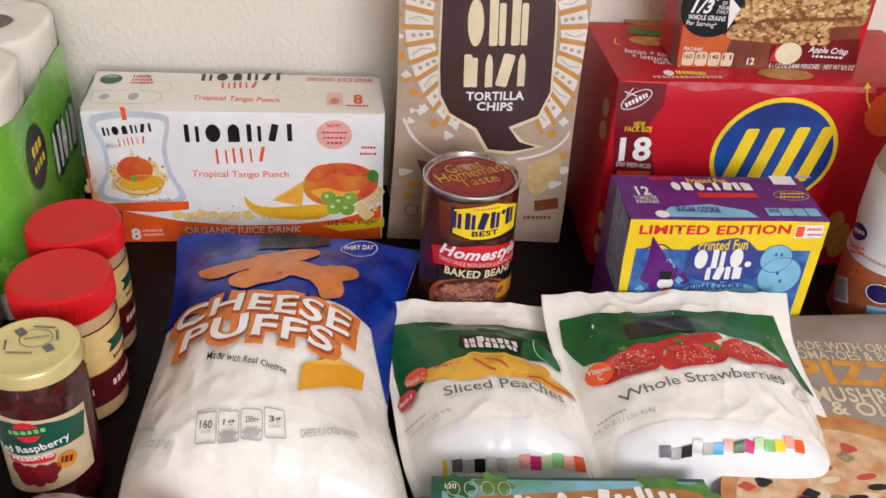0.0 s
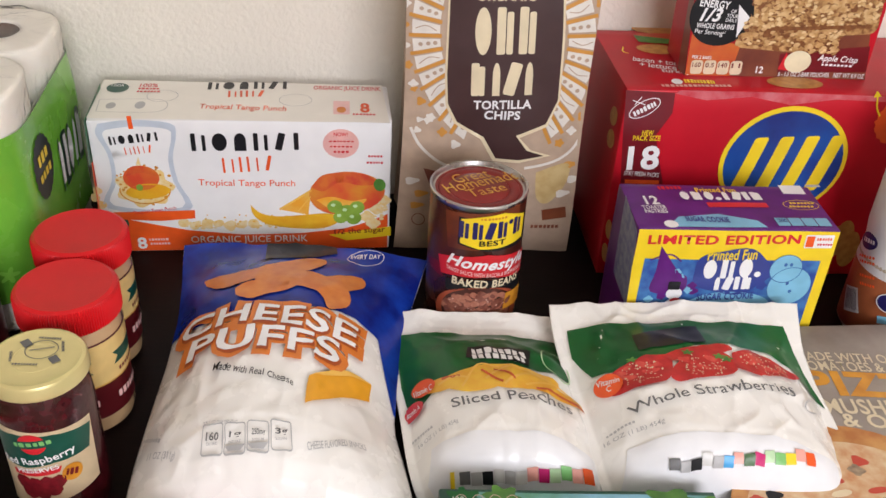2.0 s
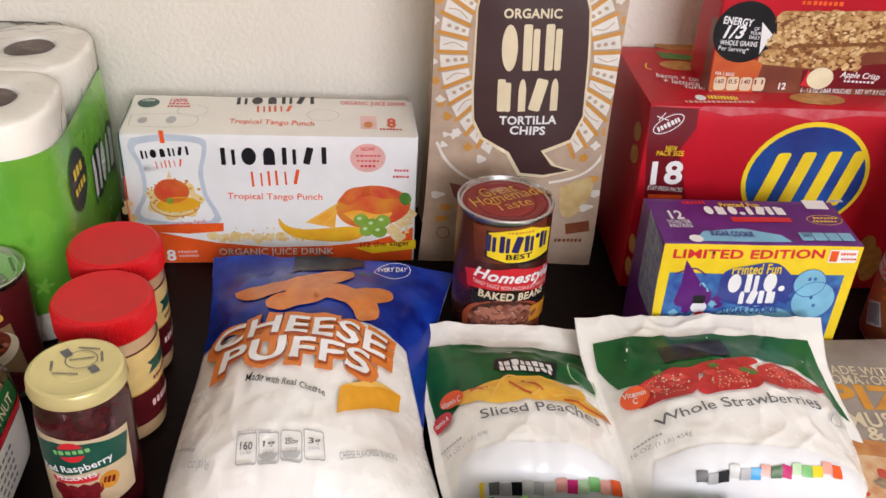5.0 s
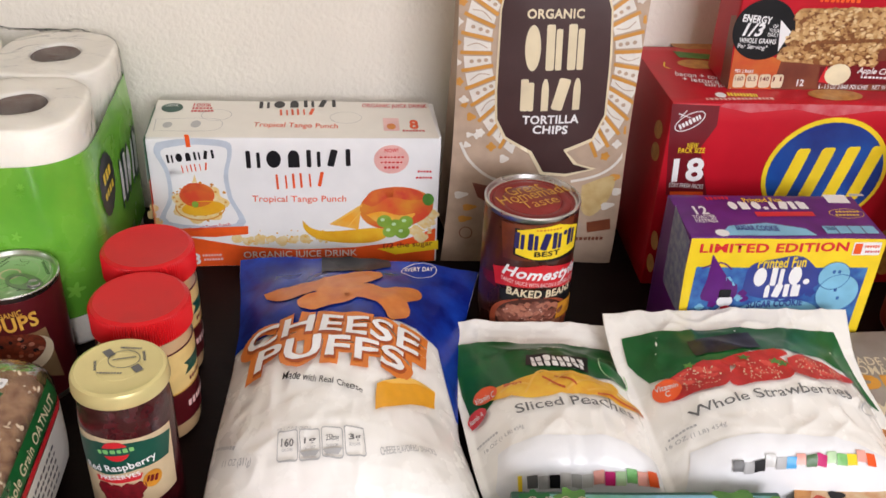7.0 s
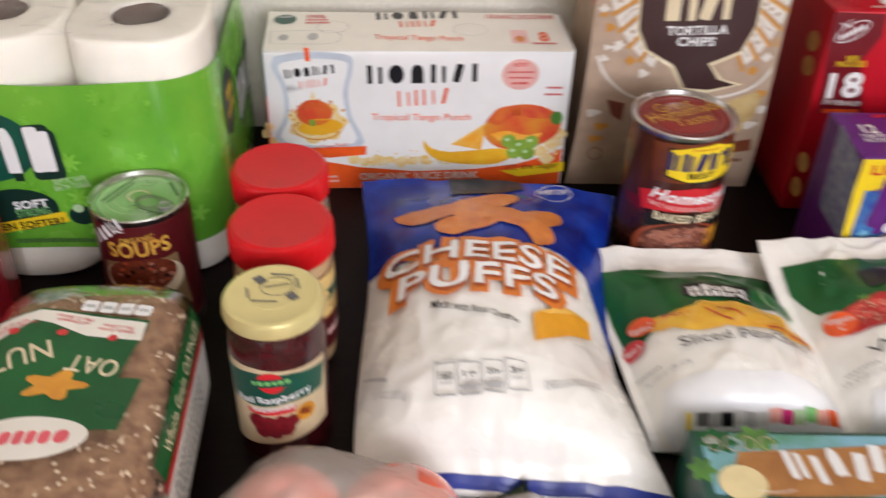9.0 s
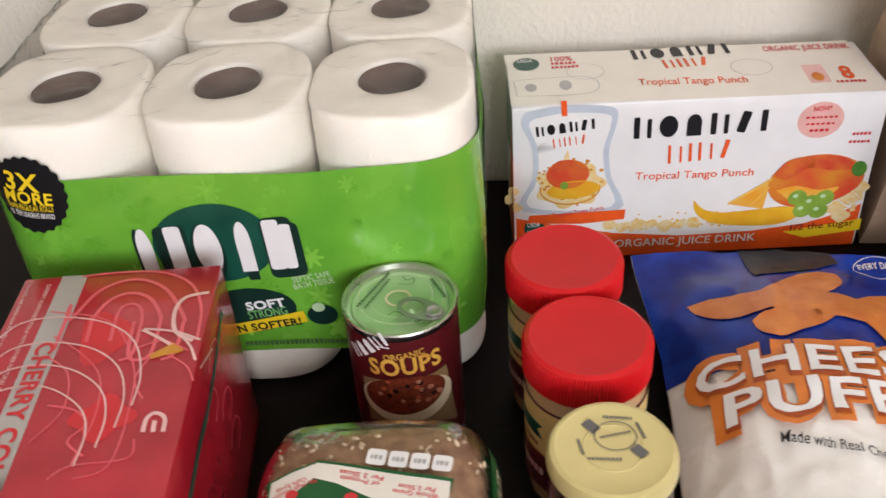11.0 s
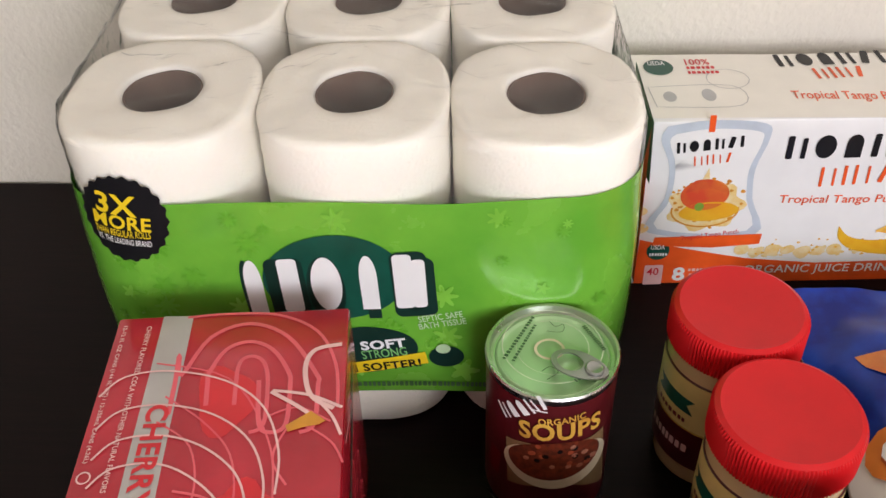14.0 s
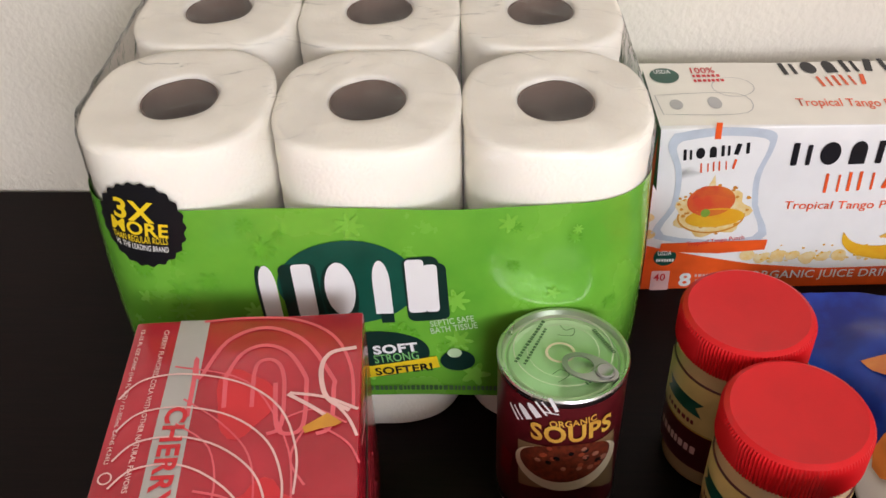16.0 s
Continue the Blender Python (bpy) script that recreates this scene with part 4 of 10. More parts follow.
def bread_top(u, v, h):
    x = (u - LW / 2) / (LW / 2 + 0.004)
    q = max(0.0, 1 - min(1, abs(x)) ** 4.5) ** (1 / 4.5)
    z = (LH / 2 + 0.004) * q
    end = min(1, max(0.02, min(v / LL, 1 - v / LL) * 9)) ** 0.5
    z *= 0.75 + 0.25 * end
    s = 1 + (noise.noise(Vector(((u - LW / 2) * 22 + 9, v * 22, z * 22))) * 0.003 + 0.0018) / 0.06
    return Vector((LW / 2 + (u - LW / 2) * s, v, LH / 2 + z * s + h))


def bread_side(u, v, h):
    z = (v - LH / 2) / (LH / 2 + 0.004)
    q = max(0.0, 1 - min(1, abs(z)) ** 4.5) ** (1 / 4.5)
    end = min(1, max(0.02, min(u / LL, 1 - u / LL) * 9)) ** 0.5
    return Vector((LW / 2 + (LW / 2 + 0.0055) * q * (0.82 + 0.18 * end) + h, u, v))


def chip_left(u, v, h):
    return chip_at(3 + min(0.98, max(0.02, 1 - u / 0.1)), v) + Vector((-h - 0.0004, 0, 0))


# juice box print
decal(juice, J.front, poly([(0.002, 0.001), (0.290, 0.001), (0.290, 0.043), (0.270, 0.034), (0.245, 0.026), (0.2, 0.021), (0.14, 0.020), (0.085, 0.026), (0.05, 0.034), (0.02, 0.041), (0.002, 0.046)]), ORANGE, 1, "band", "orange band along the foot", cell=0.02)
decal(juice, J.front, text("ORGANIC JUICE DRINK", 0.146, 0.0134, 0.1199, 0.0108, 0.012), WHITE, 3, "lettering", cell=0.02)
decal(juice, J.front, poly([(0.228, 0.0185), (0.2933, 0.0277), (0.2937, 0.0162), (0.2477, 0.0108)]), YELLOW, 2, "print", cell=0.02)
decal(juice, J.front, text("1/2 the sugar", 0.2609, 0.0223, 0.0532, 0.0086, 0.012, rot=2.6), DKRED, 3, "lettering", cell=0.02)
decal(juice, J.front, marks(0.1488, 0.1279, 0.1115, 0.019, "bonbsl", 0.0036, rot=0.7), BLACK, 3, "logo", cell=0.02)
decal(juice, J.front, marks(0.1494, 0.1035, 0.055, 0.0169, "bibs", 0.0018, rot=3.3), ORANGE, 3, "logo", cell=0.02)
decal(juice, J.front, text("Tropical Tango Punch", 0.1474, 0.0811, 0.0959, 0.0093, 0.004, rot=-1.0), ORANGE, 3, "lettering", cell=0.02)
decal(juice, J.front, disc(0.2414, 0.1255, 0.0179, 0.016, rot=-0.6), PINK, 1, "print", cell=0.02)
decal(juice, J.front, text("NOW!", 0.2413, 0.1358, 0.0138, 0.0044, 0.012, rot=-0.6), RED, 3, "lettering", cell=0.02)
decal(juice, J.front, bars(0.2417, 0.1282, 0.0259, 0.0019, 7, 2, rot=-0.6, fill=0.72, r=0.0008), RED, 3, "lettering", cell=0.02)
decal(juice, J.front, bars(0.2415, 0.1224, 0.0231, 0.0019, 6, 3, rot=-0.7, fill=0.72, r=0.0008), RED, 3, "lettering", cell=0.02)
decal(juice, J.front, bars(0.2415, 0.1166, 0.0162, 0.0026, 4, 4, rot=-0.7, fill=0.72, r=0.0008), RED, 3, "lettering", cell=0.02)
decal(juice, J.front, bars(0.276, 0.1116, 0.0152, 0.0026, 5, 5, rot=-0.7, fill=0.72, r=0.0008), RED, 3, "lettering", cell=0.02)
decal(juice, J.front, bars(0.2756, 0.1044, 0.0176, 0.0026, 6, 6, rot=-0.8, fill=0.72, r=0.0008), RED, 3, "lettering", cell=0.02)
decal(juice, J.front, disc(0.2472, 0.0691, 0.039, 0.0253, rot=4.0, n=28, wob=0.02, lobes=3), MANGO, 3, "mango_picture", cell=0.02)
decal(juice, J.front, blob([(0.212, 0.076), (0.222, 0.090), (0.245, 0.0935), (0.268, 0.090), (0.278, 0.080), (0.262, 0.078), (0.240, 0.082), (0.224, 0.072)]), MANGORED, 3.5, "mango_blush", cell=0.02)
decal(juice, J.front, blob([(0.216, 0.062), (0.232, 0.0655), (0.252, 0.060), (0.268, 0.062), (0.258, 0.052), (0.236, 0.048)]), ORANGEFRUIT, 3.5, "mango_flesh", cell=0.02)
decal(juice, J.front, merge(stroke([(0.1785, 0.0507), (0.2113, 0.0733)], 0.0022), stroke([(0.197, 0.048), (0.2105, 0.066)], 0.0009)), CHEESEL, 3, "orange_peel", cell=0.02)
tagged(decal(juice, J.front, scatter(0.146, 0.0345, 0.125, 0.012, 46, 0.0022, 5, 0.7, False), GOLDSPLASH, 2.5, "splash", cell=0.02), kind="stuff")
tagged(decal(juice, J.front, scatter(0.150, 0.0370, 0.120, 0.016, 30, 0.0011, 6, 0.8, False), MANGOY, 2.7, "splash", cell=0.02), kind="stuff")
tagged(decal(juice, J.front, scatter(0.274, 0.049, 0.030, 0.036, 26, 0.0026, 7, 0.7), GOLDSPLASH, 2.5, "splash", cell=0.02), kind="stuff")
decal(juice, J.front, merge(*(disc(x - 0.0018, y + 0.0020, 0.0024, 0.0020, 12) for x, y in ((0.2351, 0.0537), (0.2471, 0.0478), (0.2579, 0.0518), (0.2412, 0.041), (0.2545, 0.0393)))), PALEGREEN, 5, "grape_gloss", cell=0.02)
decal(juice, J.front, disc(0.2812, 0.0785, 0.0061, 0.0075, rot=15.1), LEAFINK, 4, "print", cell=0.02)
decal(juice, J.front, blob([(0.1498, 0.0568), (0.1589, 0.0469), (0.1754, 0.0424), (0.2022, 0.0439), (0.2279, 0.0455), (0.2412, 0.0381), (0.2232, 0.0272), (0.187, 0.0281), (0.1632, 0.0343), (0.1517, 0.045)]), MANGOY, 3, "mango_slice", cell=0.02)
decal(juice, J.front, poly([(0.1785, 0.0507), (0.2113, 0.0733), (0.2076, 0.0438)]), ORANGEFRUIT, 2, "orange_slice", cell=0.02)
decal(juice, J.front, disc(0.2351, 0.0537, 0.0078, 0.0076, rot=-1.2), LIMEINK, 4, "grape", cell=0.02)
decal(juice, J.front, disc(0.2471, 0.0478, 0.0078, 0.0077, rot=-1.2), LIMEINK, 4, "grape", cell=0.02)
decal(juice, J.front, disc(0.2579, 0.0518, 0.0078, 0.0077, rot=-1.2), LIMEINK, 4, "grape", cell=0.02)
decal(juice, J.front, disc(0.2412, 0.041, 0.0078, 0.0077, rot=-1.2), LIMEINK, 4, "grape", cell=0.02)
decal(juice, J.front, disc(0.2545, 0.0393, 0.0079, 0.0078, rot=-1.3), LIMEINK, 4, "grape", cell=0.02)
decal(juice, J.front, disc(0.0808, 0.0354, 0.0052, 0.0064, rot=22.3, n=14, wob=0.12, lobes=2), GOLDSPLASH, 2, "splash", cell=0.02)
decal(juice, J.front, disc(0.0923, 0.0324, 0.0069, 0.0045, rot=43.6, n=14, wob=0.12, lobes=3), GOLDSPLASH, 2, "splash", cell=0.02)
decal(juice, J.front, disc(0.1041, 0.0335, 0.006, 0.0063, rot=34.6, n=14, wob=0.12, lobes=4), GOLDSPLASH, 2, "splash", cell=0.02)
decal(juice, J.front, disc(0.1159, 0.0346, 0.0052, 0.0048, rot=22.4, n=14, wob=0.12, lobes=2), GOLDSPLASH, 2, "splash", cell=0.02)
decal(juice, J.front, disc(0.1275, 0.0316, 0.0069, 0.0062, rot=44.0, n=14, wob=0.12, lobes=3), GOLDSPLASH, 2, "splash", cell=0.02)
decal(juice, J.front, disc(0.1394, 0.0327, 0.006, 0.0047, rot=34.8, n=14, wob=0.12, lobes=4), GOLDSPLASH, 2, "splash", cell=0.02)
decal(juice, J.front, disc(0.1513, 0.0338, 0.0052, 0.0065, rot=22.5, n=14, wob=0.12, lobes=2), GOLDSPLASH, 2, "splash", cell=0.02)
decal(juice, J.front, disc(0.2685, 0.0404, 0.0073, 0.0064, rot=-1.2, n=18, wob=0.12, lobes=4), GOLDSPLASH, 2, "splash", cell=0.02)
decal(juice, J.front, disc(0.2785, 0.0493, 0.0073, 0.0063, rot=-1.2, n=18, wob=0.12, lobes=4), GOLDSPLASH, 2, "splash", cell=0.02)
decal(juice, J.front, disc(0.286, 0.0596, 0.0072, 0.0062, rot=-1.1, n=18, wob=0.12, lobes=4), GOLDSPLASH, 2, "splash", cell=0.02)
decal(juice, J.front, disc(0.2748, 0.0317, 0.0073, 0.0064, rot=-1.3, n=18, wob=0.12, lobes=4), GOLDSPLASH, 2, "splash", cell=0.02)
decal(juice, J.front, disc(-0.0034, 0.0652, 0.0045, 0.0047, rot=-1.1, n=16, wob=0.12, lobes=3), GOLDSPLASH, 2, "splash", cell=0.02)
decal(juice, J.front, disc(0.0024, 0.057, 0.0045, 0.0047, rot=-1.2, n=16, wob=0.12, lobes=3), GOLDSPLASH, 2, "splash", cell=0.02)
decal(juice, J.front, disc(-0.0002, 0.0731, 0.0045, 0.0047, rot=-1.1, n=16, wob=0.12, lobes=3), GOLDSPLASH, 2, "splash", cell=0.02)
decal(juice, J.front, blob([(0.0107, 0.1467), (0.0403, 0.1507), (0.0781, 0.1473), (0.0827, 0.1349), (0.0773, 0.1097), (0.0798, 0.0836), (0.0877, 0.0498), (0.0075, 0.0529), (0.0157, 0.0847), (0.0156, 0.1137), (0.0073, 0.1357)]), POUCHGREY, 2, "pouch_picture", cell=0.02)
decal(juice, J.front, blob([(0.0176, 0.1405), (0.0424, 0.144), (0.0743, 0.1412), (0.078, 0.1318), (0.0728, 0.1085), (0.0753, 0.0837), (0.081, 0.0541), (0.0137, 0.0568), (0.0201, 0.0846), (0.02, 0.1136), (0.0136, 0.1344)]), WHITE, 3, "pouch_picture", cell=0.02)
decal(juice, J.front, poly([(0.0386, 0.155), (0.0429, 0.1549), (0.0438, 0.1415), (0.0394, 0.1415)]), ORANGE, 4, "print", cell=0.02)
decal(juice, J.front, marks(0.0425, 0.1313, 0.0495, 0.0093, "bonbsl", 0.0018, rot=5.9), BLACK, 5, "logo", cell=0.02)
decal(juice, J.front, marks(0.0459, 0.119, 0.0293, 0.0082, "bibs", 0.0009, rot=6.7), ORANGE, 5, "logo", cell=0.02)
decal(juice, J.front, disc(0.0465, 0.0775, 0.0272, 0.0212, rot=1.8, n=40, wob=0.12, lobes=7), GOLDSPLASH, 4, "splash", cell=0.02)
decal(juice, J.front, poly([(0.0446, 0.1114), (0.0472, 0.0972), (0.0541, 0.0873), (0.0294, 0.0877), (0.0394, 0.0973)]), GOLDSPLASH, 4, "print", cell=0.02)
decal(juice, J.front, disc(0.0446, 0.0881, 0.0176, 0.0137, rot=3.3), MANGO, 5, "mango_picture", cell=0.02)
tagged(decal(juice, J.front, merge(scatter(0.0465, 0.0800, 0.058, 0.046, 40, 0.0016, 8, 0.8), ring(0.0465, 0.0740, 0.0245, 0.0150, 0.0014, 30, 170, 370)), AMBER, 4.5, "splash", cell=0.02), kind="stuff")
decal(juice, J.front, blob([(0.030, 0.090), (0.036, 0.1005), (0.048, 0.101), (0.058, 0.096), (0.060, 0.090), (0.046, 0.094)]), MANGORED, 5.4, "mango_blush", cell=0.02)
decal(juice, J.front, disc(0.0494, 0.0729, 0.0218, 0.0086, rot=4.2), MANGOY, 5, "mango_slice", cell=0.02)
decal(juice, J.front, disc(0.0419, 0.0776, 0.0034, 0.0037, rot=-1.0), LIMEINK, 6, "print", cell=0.02)
decal(juice, J.front, text("Tropical Tango Punch", 0.0539, 0.0505, 0.0429, 0.0054, 0.004, rot=7.9), RED, 5, "lettering", cell=0.02)
decal(juice, J.front, poly([(0.0128, 0.0487), (0.0935, 0.0511), (0.0929, 0.0414), (0.0577, 0.0381), (0.0119, 0.0405)]), ORANGE, 4, "print", cell=0.02)
decal(juice, J.front, disc(0.0174, 0.035, 0.0087, 0.0091, rot=1.0), DKGREEN, 3, "print", cell=0.02)
decal(juice, J.front, text("USDA", 0.0168, 0.0389, 0.0106, 0.0045, 0.012, rot=1.0), WHITE, 4, "lettering", cell=0.02)
decal(juice, J.front, bars(0.0179, 0.0316, 0.0141, 0.0034, 7, 1, rot=1.0, fill=0.72, r=0.0008), WHITE, 4, "lettering", cell=0.02)
decal(juice, J.front, rect(0.0164, 0.0102, 0.0144, 0.0202, 0.001, rot=1.0), PINKW, 3, "print", cell=0.02)
decal(juice, J.front, text("40", 0.0158, 0.0138, 0.0091, 0.0077, 0.012, rot=1.0), RED, 4, "lettering", cell=0.02)
decal(juice, J.front, text("8", 0.0362, 0.0106, 0.0096, 0.0143, 0.03, rot=1.0), WHITE, 3, "lettering", cell=0.02)
decal(juice, J.front, bars(0.0533, 0.015, 0.0208, 0.003, 7, 8, rot=1.0, fill=0.72, r=0.0008), PINKW, 3, "lettering", cell=0.02)
decal(juice, J.front, bars(0.0543, 0.0098, 0.0209, 0.003, 7, 9, rot=1.1, fill=0.72, r=0.0008), PINKW, 3, "lettering", cell=0.02)
# warm bounce light on the white top, put into the colour
decal(juice, J.top, poly([(-0.0004, 0.0048), (0.2893, -0.0042), (0.2862, 0.0872), (-0.0009, 0.0956)]), CREAM_WARMLIT_CARD, 1, "warm_lit_top", label="white top panel with warm light from above put into its colour", cell=0.02)
decal(juice, J.top, marks(0.147, 0.0823, 0.086, 0.0196, "bonbsl", 0.003, rot=1.5), BLACK, 3, "logo", cell=0.02)
decal(juice, J.top, marks(0.1463, 0.0601, 0.0399, 0.016, "bibs", 0.0018, rot=3.5), ORANGE, 3, "logo", cell=0.02)
decal(juice, J.top, text("Tropical Tango Punch", 0.1455, 0.0263, 0.0855, 0.0137, 0.004, rot=-2.7), ORANGE, 3, "lettering", cell=0.02)
decal(juice, J.top, text("ORGANIC JUICE DRINK", 0.2495, 0.0761, 0.0698, 0.0136, 0.012, rot=-1.8), RED, 3, "lettering", cell=0.02)
decal(juice, J.top, disc(0.0166, 0.0747, 0.011, 0.0118, rot=-0.6), DKGREEN, 3, "print", cell=0.02)
decal(juice, J.top, text("USDA", 0.0158, 0.0805, 0.0128, 0.006, 0.012, rot=-0.5), WHITE, 4, "lettering", cell=0.02)
decal(juice, J.top, text("100%", 0.0468, 0.0817, 0.0181, 0.009, 0.012, rot=-0.5), RED, 3, "lettering", cell=0.02)
decal(juice, J.top, bars(0.0478, 0.0729, 0.0215, 0.0044, 6, 1, rot=-0.6, fill=0.72, r=0.0008), RED, 3, "lettering", cell=0.02)
decal(juice, J.top, bars(0.0486, 0.0656, 0.0236, 0.0044, 7, 1, rot=-0.6, fill=0.72, r=0.0008), RED, 3, "lettering", cell=0.02)
decal(juice, J.top, ring(0.064, 0.0554, 0.0152, 0.0143, 0.0005, rot=-0.7), GREY, 2, "print", cell=0.02)
decal(juice, J.top, ring(0.1967, 0.0466, 0.0164, 0.0143, 0.0005, rot=-0.7), GREY, 2, "print", cell=0.02)
decal(juice, J.top, stroke(curve([(0.0042, 0.0462), (0.0646, 0.0455), (0.0651, 0.0181), (0.0061, 0.0191)]), 0.0006, True), GREY, 2, "print", cell=0.02)
decal(juice, J.top, disc(0.0176, 0.0323, 0.0047, 0.0069, rot=-0.8), GREY, 2, "print", cell=0.02)
decal(juice, J.top, disc(0.0456, 0.0333, 0.005, 0.0083, rot=-0.8), GREY, 2, "print", cell=0.02)
decal(juice, J.top, text("8", 0.2662, 0.0287, 0.0094, 0.0224, 0.03, rot=-0.8), ORANGE, 3, "lettering", cell=0.02)
decal(juice, J.top, bars(0.265, 0.0136, 0.0231, 0.0041, 7, 1, rot=-0.9, fill=0.72, r=0.0008), RED, 3, "lettering", cell=0.02)
decal(juice, J.top, rect(0.2428, 0.0291, 0.0163, 0.0306, 0.001, rot=-0.8), PINKW, 2, "print", cell=0.02)
decal(juice, J.top, disc(0.2425, 0.0235, 0.0046, 0.0069, rot=-0.9), MANGO, 3, "print", cell=0.02)
decal(juice, J.left, poly([(0.0107, 0.1554), (0.0902, 0.1522), (0.0993, 0.107), (0.0267, 0.0965)]), GREEN_INK, 1, "print", cell=0.02)
decal(juice, J.left, poly([(0.0756, 0.1047), (0.0856, 0.147), (0.0968, 0.0115), (0.0422, 0.0143)]), ORANGE, 2, "band", cell=0.02)

# cracker box print
decal(cracker, C.front, poly([(-0.0014, 0.208), (0.046, 0.2063), (0.0472, 0.186), (0.035, 0.162), (0.0516, 0.1092), (0.0092, 0.1086), (0.0029, 0.1614)]), DKRED, 1, "print", cell=0.02)
decal(cracker, C.front, ring(0.0195, 0.1901, 0.0157, 0.0074, 0.0009, rot=32.4), WHITE, 2, "print", cell=0.02)
decal(cracker, C.front, bars(0.0194, 0.1895, 0.0236, 0.0055, 7, 3, rot=30.8, fill=0.72, r=0.0008), WHITE, 3, "lettering", cell=0.02)
decal(cracker, C.front, stroke(curve([(0.0068, 0.1979), (0.0195, 0.1936)]), 0.0009), WHITE, 2, "print", cell=0.02)
decal(cracker, C.front, stroke(curve([(0.0092, 0.1934), (0.0148, 0.2016)]), 0.0009), WHITE, 2, "print", cell=0.02)
decal(cracker, C.front, text("NEW", 0.0268, 0.1648, 0.0111, 0.0055, 0.012, rot=1.1), YELLOW, 3, "lettering", cell=0.02)
decal(cracker, C.front, text("PACK SIZE", 0.0266, 0.1594, 0.0267, 0.0055, 0.012, rot=1.1), YELLOW, 3, "lettering", cell=0.02)
decal(cracker, C.front, text("18", 0.027, 0.1379, 0.0313, 0.0265, 0.03, rot=3.2), WHITE, 3, "lettering", cell=0.02)
decal(cracker, C.front, text("STAY FRESH PACKS", 0.0281, 0.1201, 0.035, 0.0051, 0.012, rot=-2.2), WHITE, 3, "lettering", cell=0.02)
decal(cracker, C.front, poly([(0.0124, 0.1131), (0.0467, 0.1136), (0.0475, 0.1092), (0.0132, 0.1087)]), ORANGE, 2, "print", cell=0.02)
decal(cracker, C.front, disc(0.1678, 0.1355, 0.0645, 0.0604, rot=3.7), YELLOW, 2, "print", cell=0.02)
decal(cracker, C.front, disc(0.1679, 0.135, 0.0599, 0.0559, rot=4.0), RITZBLUE, 3, "logo", cell=0.02)
decal(cracker, C.front, marks(0.1715, 0.1344, 0.1023, 0.0603, "llll", 0.0105, rot=2.4, lean=0.3), YELLOW, 4, "logo", cell=0.02)
# crushed top edge; its pale shine is put into the colour
decal(cracker, C.front, poly([(0.0461, 0.2057), (0.0774, 0.1995), (0.1204, 0.2039), (0.1612, 0.1966), (0.2041, 0.2034), (0.2541, 0.2022), (0.2522, 0.208), (0.1579, 0.2088), (0.0508, 0.2092)]), REDSHINE, 1, "crease", label="crushed crease in the card with its pale shine painted in", cell=0.02)
decal(cracker, C.front, stroke(curve([(0.2522, 0.1873), (0.2465, 0.1961), (0.2434, 0.2089)]), 0.0016), YELLOW, 3, "print", cell=0.02)
decal(cracker, C.front, poly([(0.2397, 0.2065), (0.2414, 0.2136), (0.2477, 0.2079)]), YELLOW, 3, "print", cell=0.02)
decal(cracker, C.front, disc(0.2759, 0.1815, 0.0263, 0.0254, rot=1.1, n=44, wob=0.04, lobes=18), ORANGE, 1, "print", cell=0.02)
decal(cracker, C.front, disc(0.2462, 0.0402, 0.0111, 0.0222, rot=0.5), CRACKER, 2, "cracker_picture", cell=0.02)
decal(cracker, C.front, disc(0.2565, 0.0474, 0.0111, 0.022, rot=0.5), CRACKER, 2, "cracker_picture", cell=0.02)
decal(cracker, C.front, disc(0.267, 0.0332, 0.0112, 0.0225, rot=0.4), CRACKER, 2, "cracker_picture", cell=0.02)
decal(cracker, C.top, disc(0.0709, 0.1611, 0.0279, 0.0146, rot=-2.8), CRACKER, 3, "cracker_picture", cell=0.02)
decal(cracker, C.top, poly([(0.0442, 0.1488), (0.0938, 0.1491), (0.0839, 0.1252), (0.0419, 0.1321)]), TOMATO, 3, "print", cell=0.02)
decal(cracker, C.top, poly([(0.0394, 0.1418), (0.0849, 0.1286), (0.0799, 0.1153), (0.0407, 0.1223)]), LEAFINK, 4, "print", cell=0.02)
decal(cracker, C.top, disc(0.0554, 0.1028, 0.0214, 0.0132, rot=-8.8), CRACKER, 3, "cracker_picture", cell=0.02)
decal(cracker, C.top, text("bacon + tomato", 0.0518, 0.0685, 0.0586, 0.0124, 0.01, rot=-15.4), WHITE, 3, "lettering", cell=0.02)
decal(cracker, C.top, text("+ lettuce +", 0.0483, 0.0567, 0.0442, 0.0122, 0.01, rot=-13.6), WHITE, 3, "lettering", cell=0.02)
decal(cracker, C.top, text("turkey", 0.0583, 0.0431, 0.0284, 0.0119, 0.01, rot=-10.9), WHITE, 3, "lettering", cell=0.02)
decal(cracker, C.top, stroke(curve([(0.0221, 0.0897), (0.0176, 0.0956), (0.0211, 0.1082)]), 0.0016), YELLOW, 3, "print", cell=0.02)
decal(cracker, C.top, disc(0.0529, 0.0202, 0.0053, 0.0064, rot=-11.4), WHITE, 3, "print", cell=0.02)
decal(cracker, C.top, bars(0.075, 0.0207, 0.03, 0.0086, 10, 1, rot=-4.6, fill=0.72, r=0.0008), YELLOW, 3, "lettering", cell=0.02)
decal(cracker, C.top, bars(0.0694, 0.0111, 0.0696, 0.0056, 16, 1, rot=1.9, fill=0.72, r=0.0008), PINK, 3, "lettering", cell=0.02)
decal(cracker, C.top, disc(0.1706, 0.0226, 0.0276, 0.0134), CRACKER, 3, "cracker_picture", cell=0.02)
decal(cracker, C.left, disc(0.1773, 0.0667, 0.0119, 0.0097, rot=32.0), CRACKER, 2, "cracker_picture", cell=0.02)
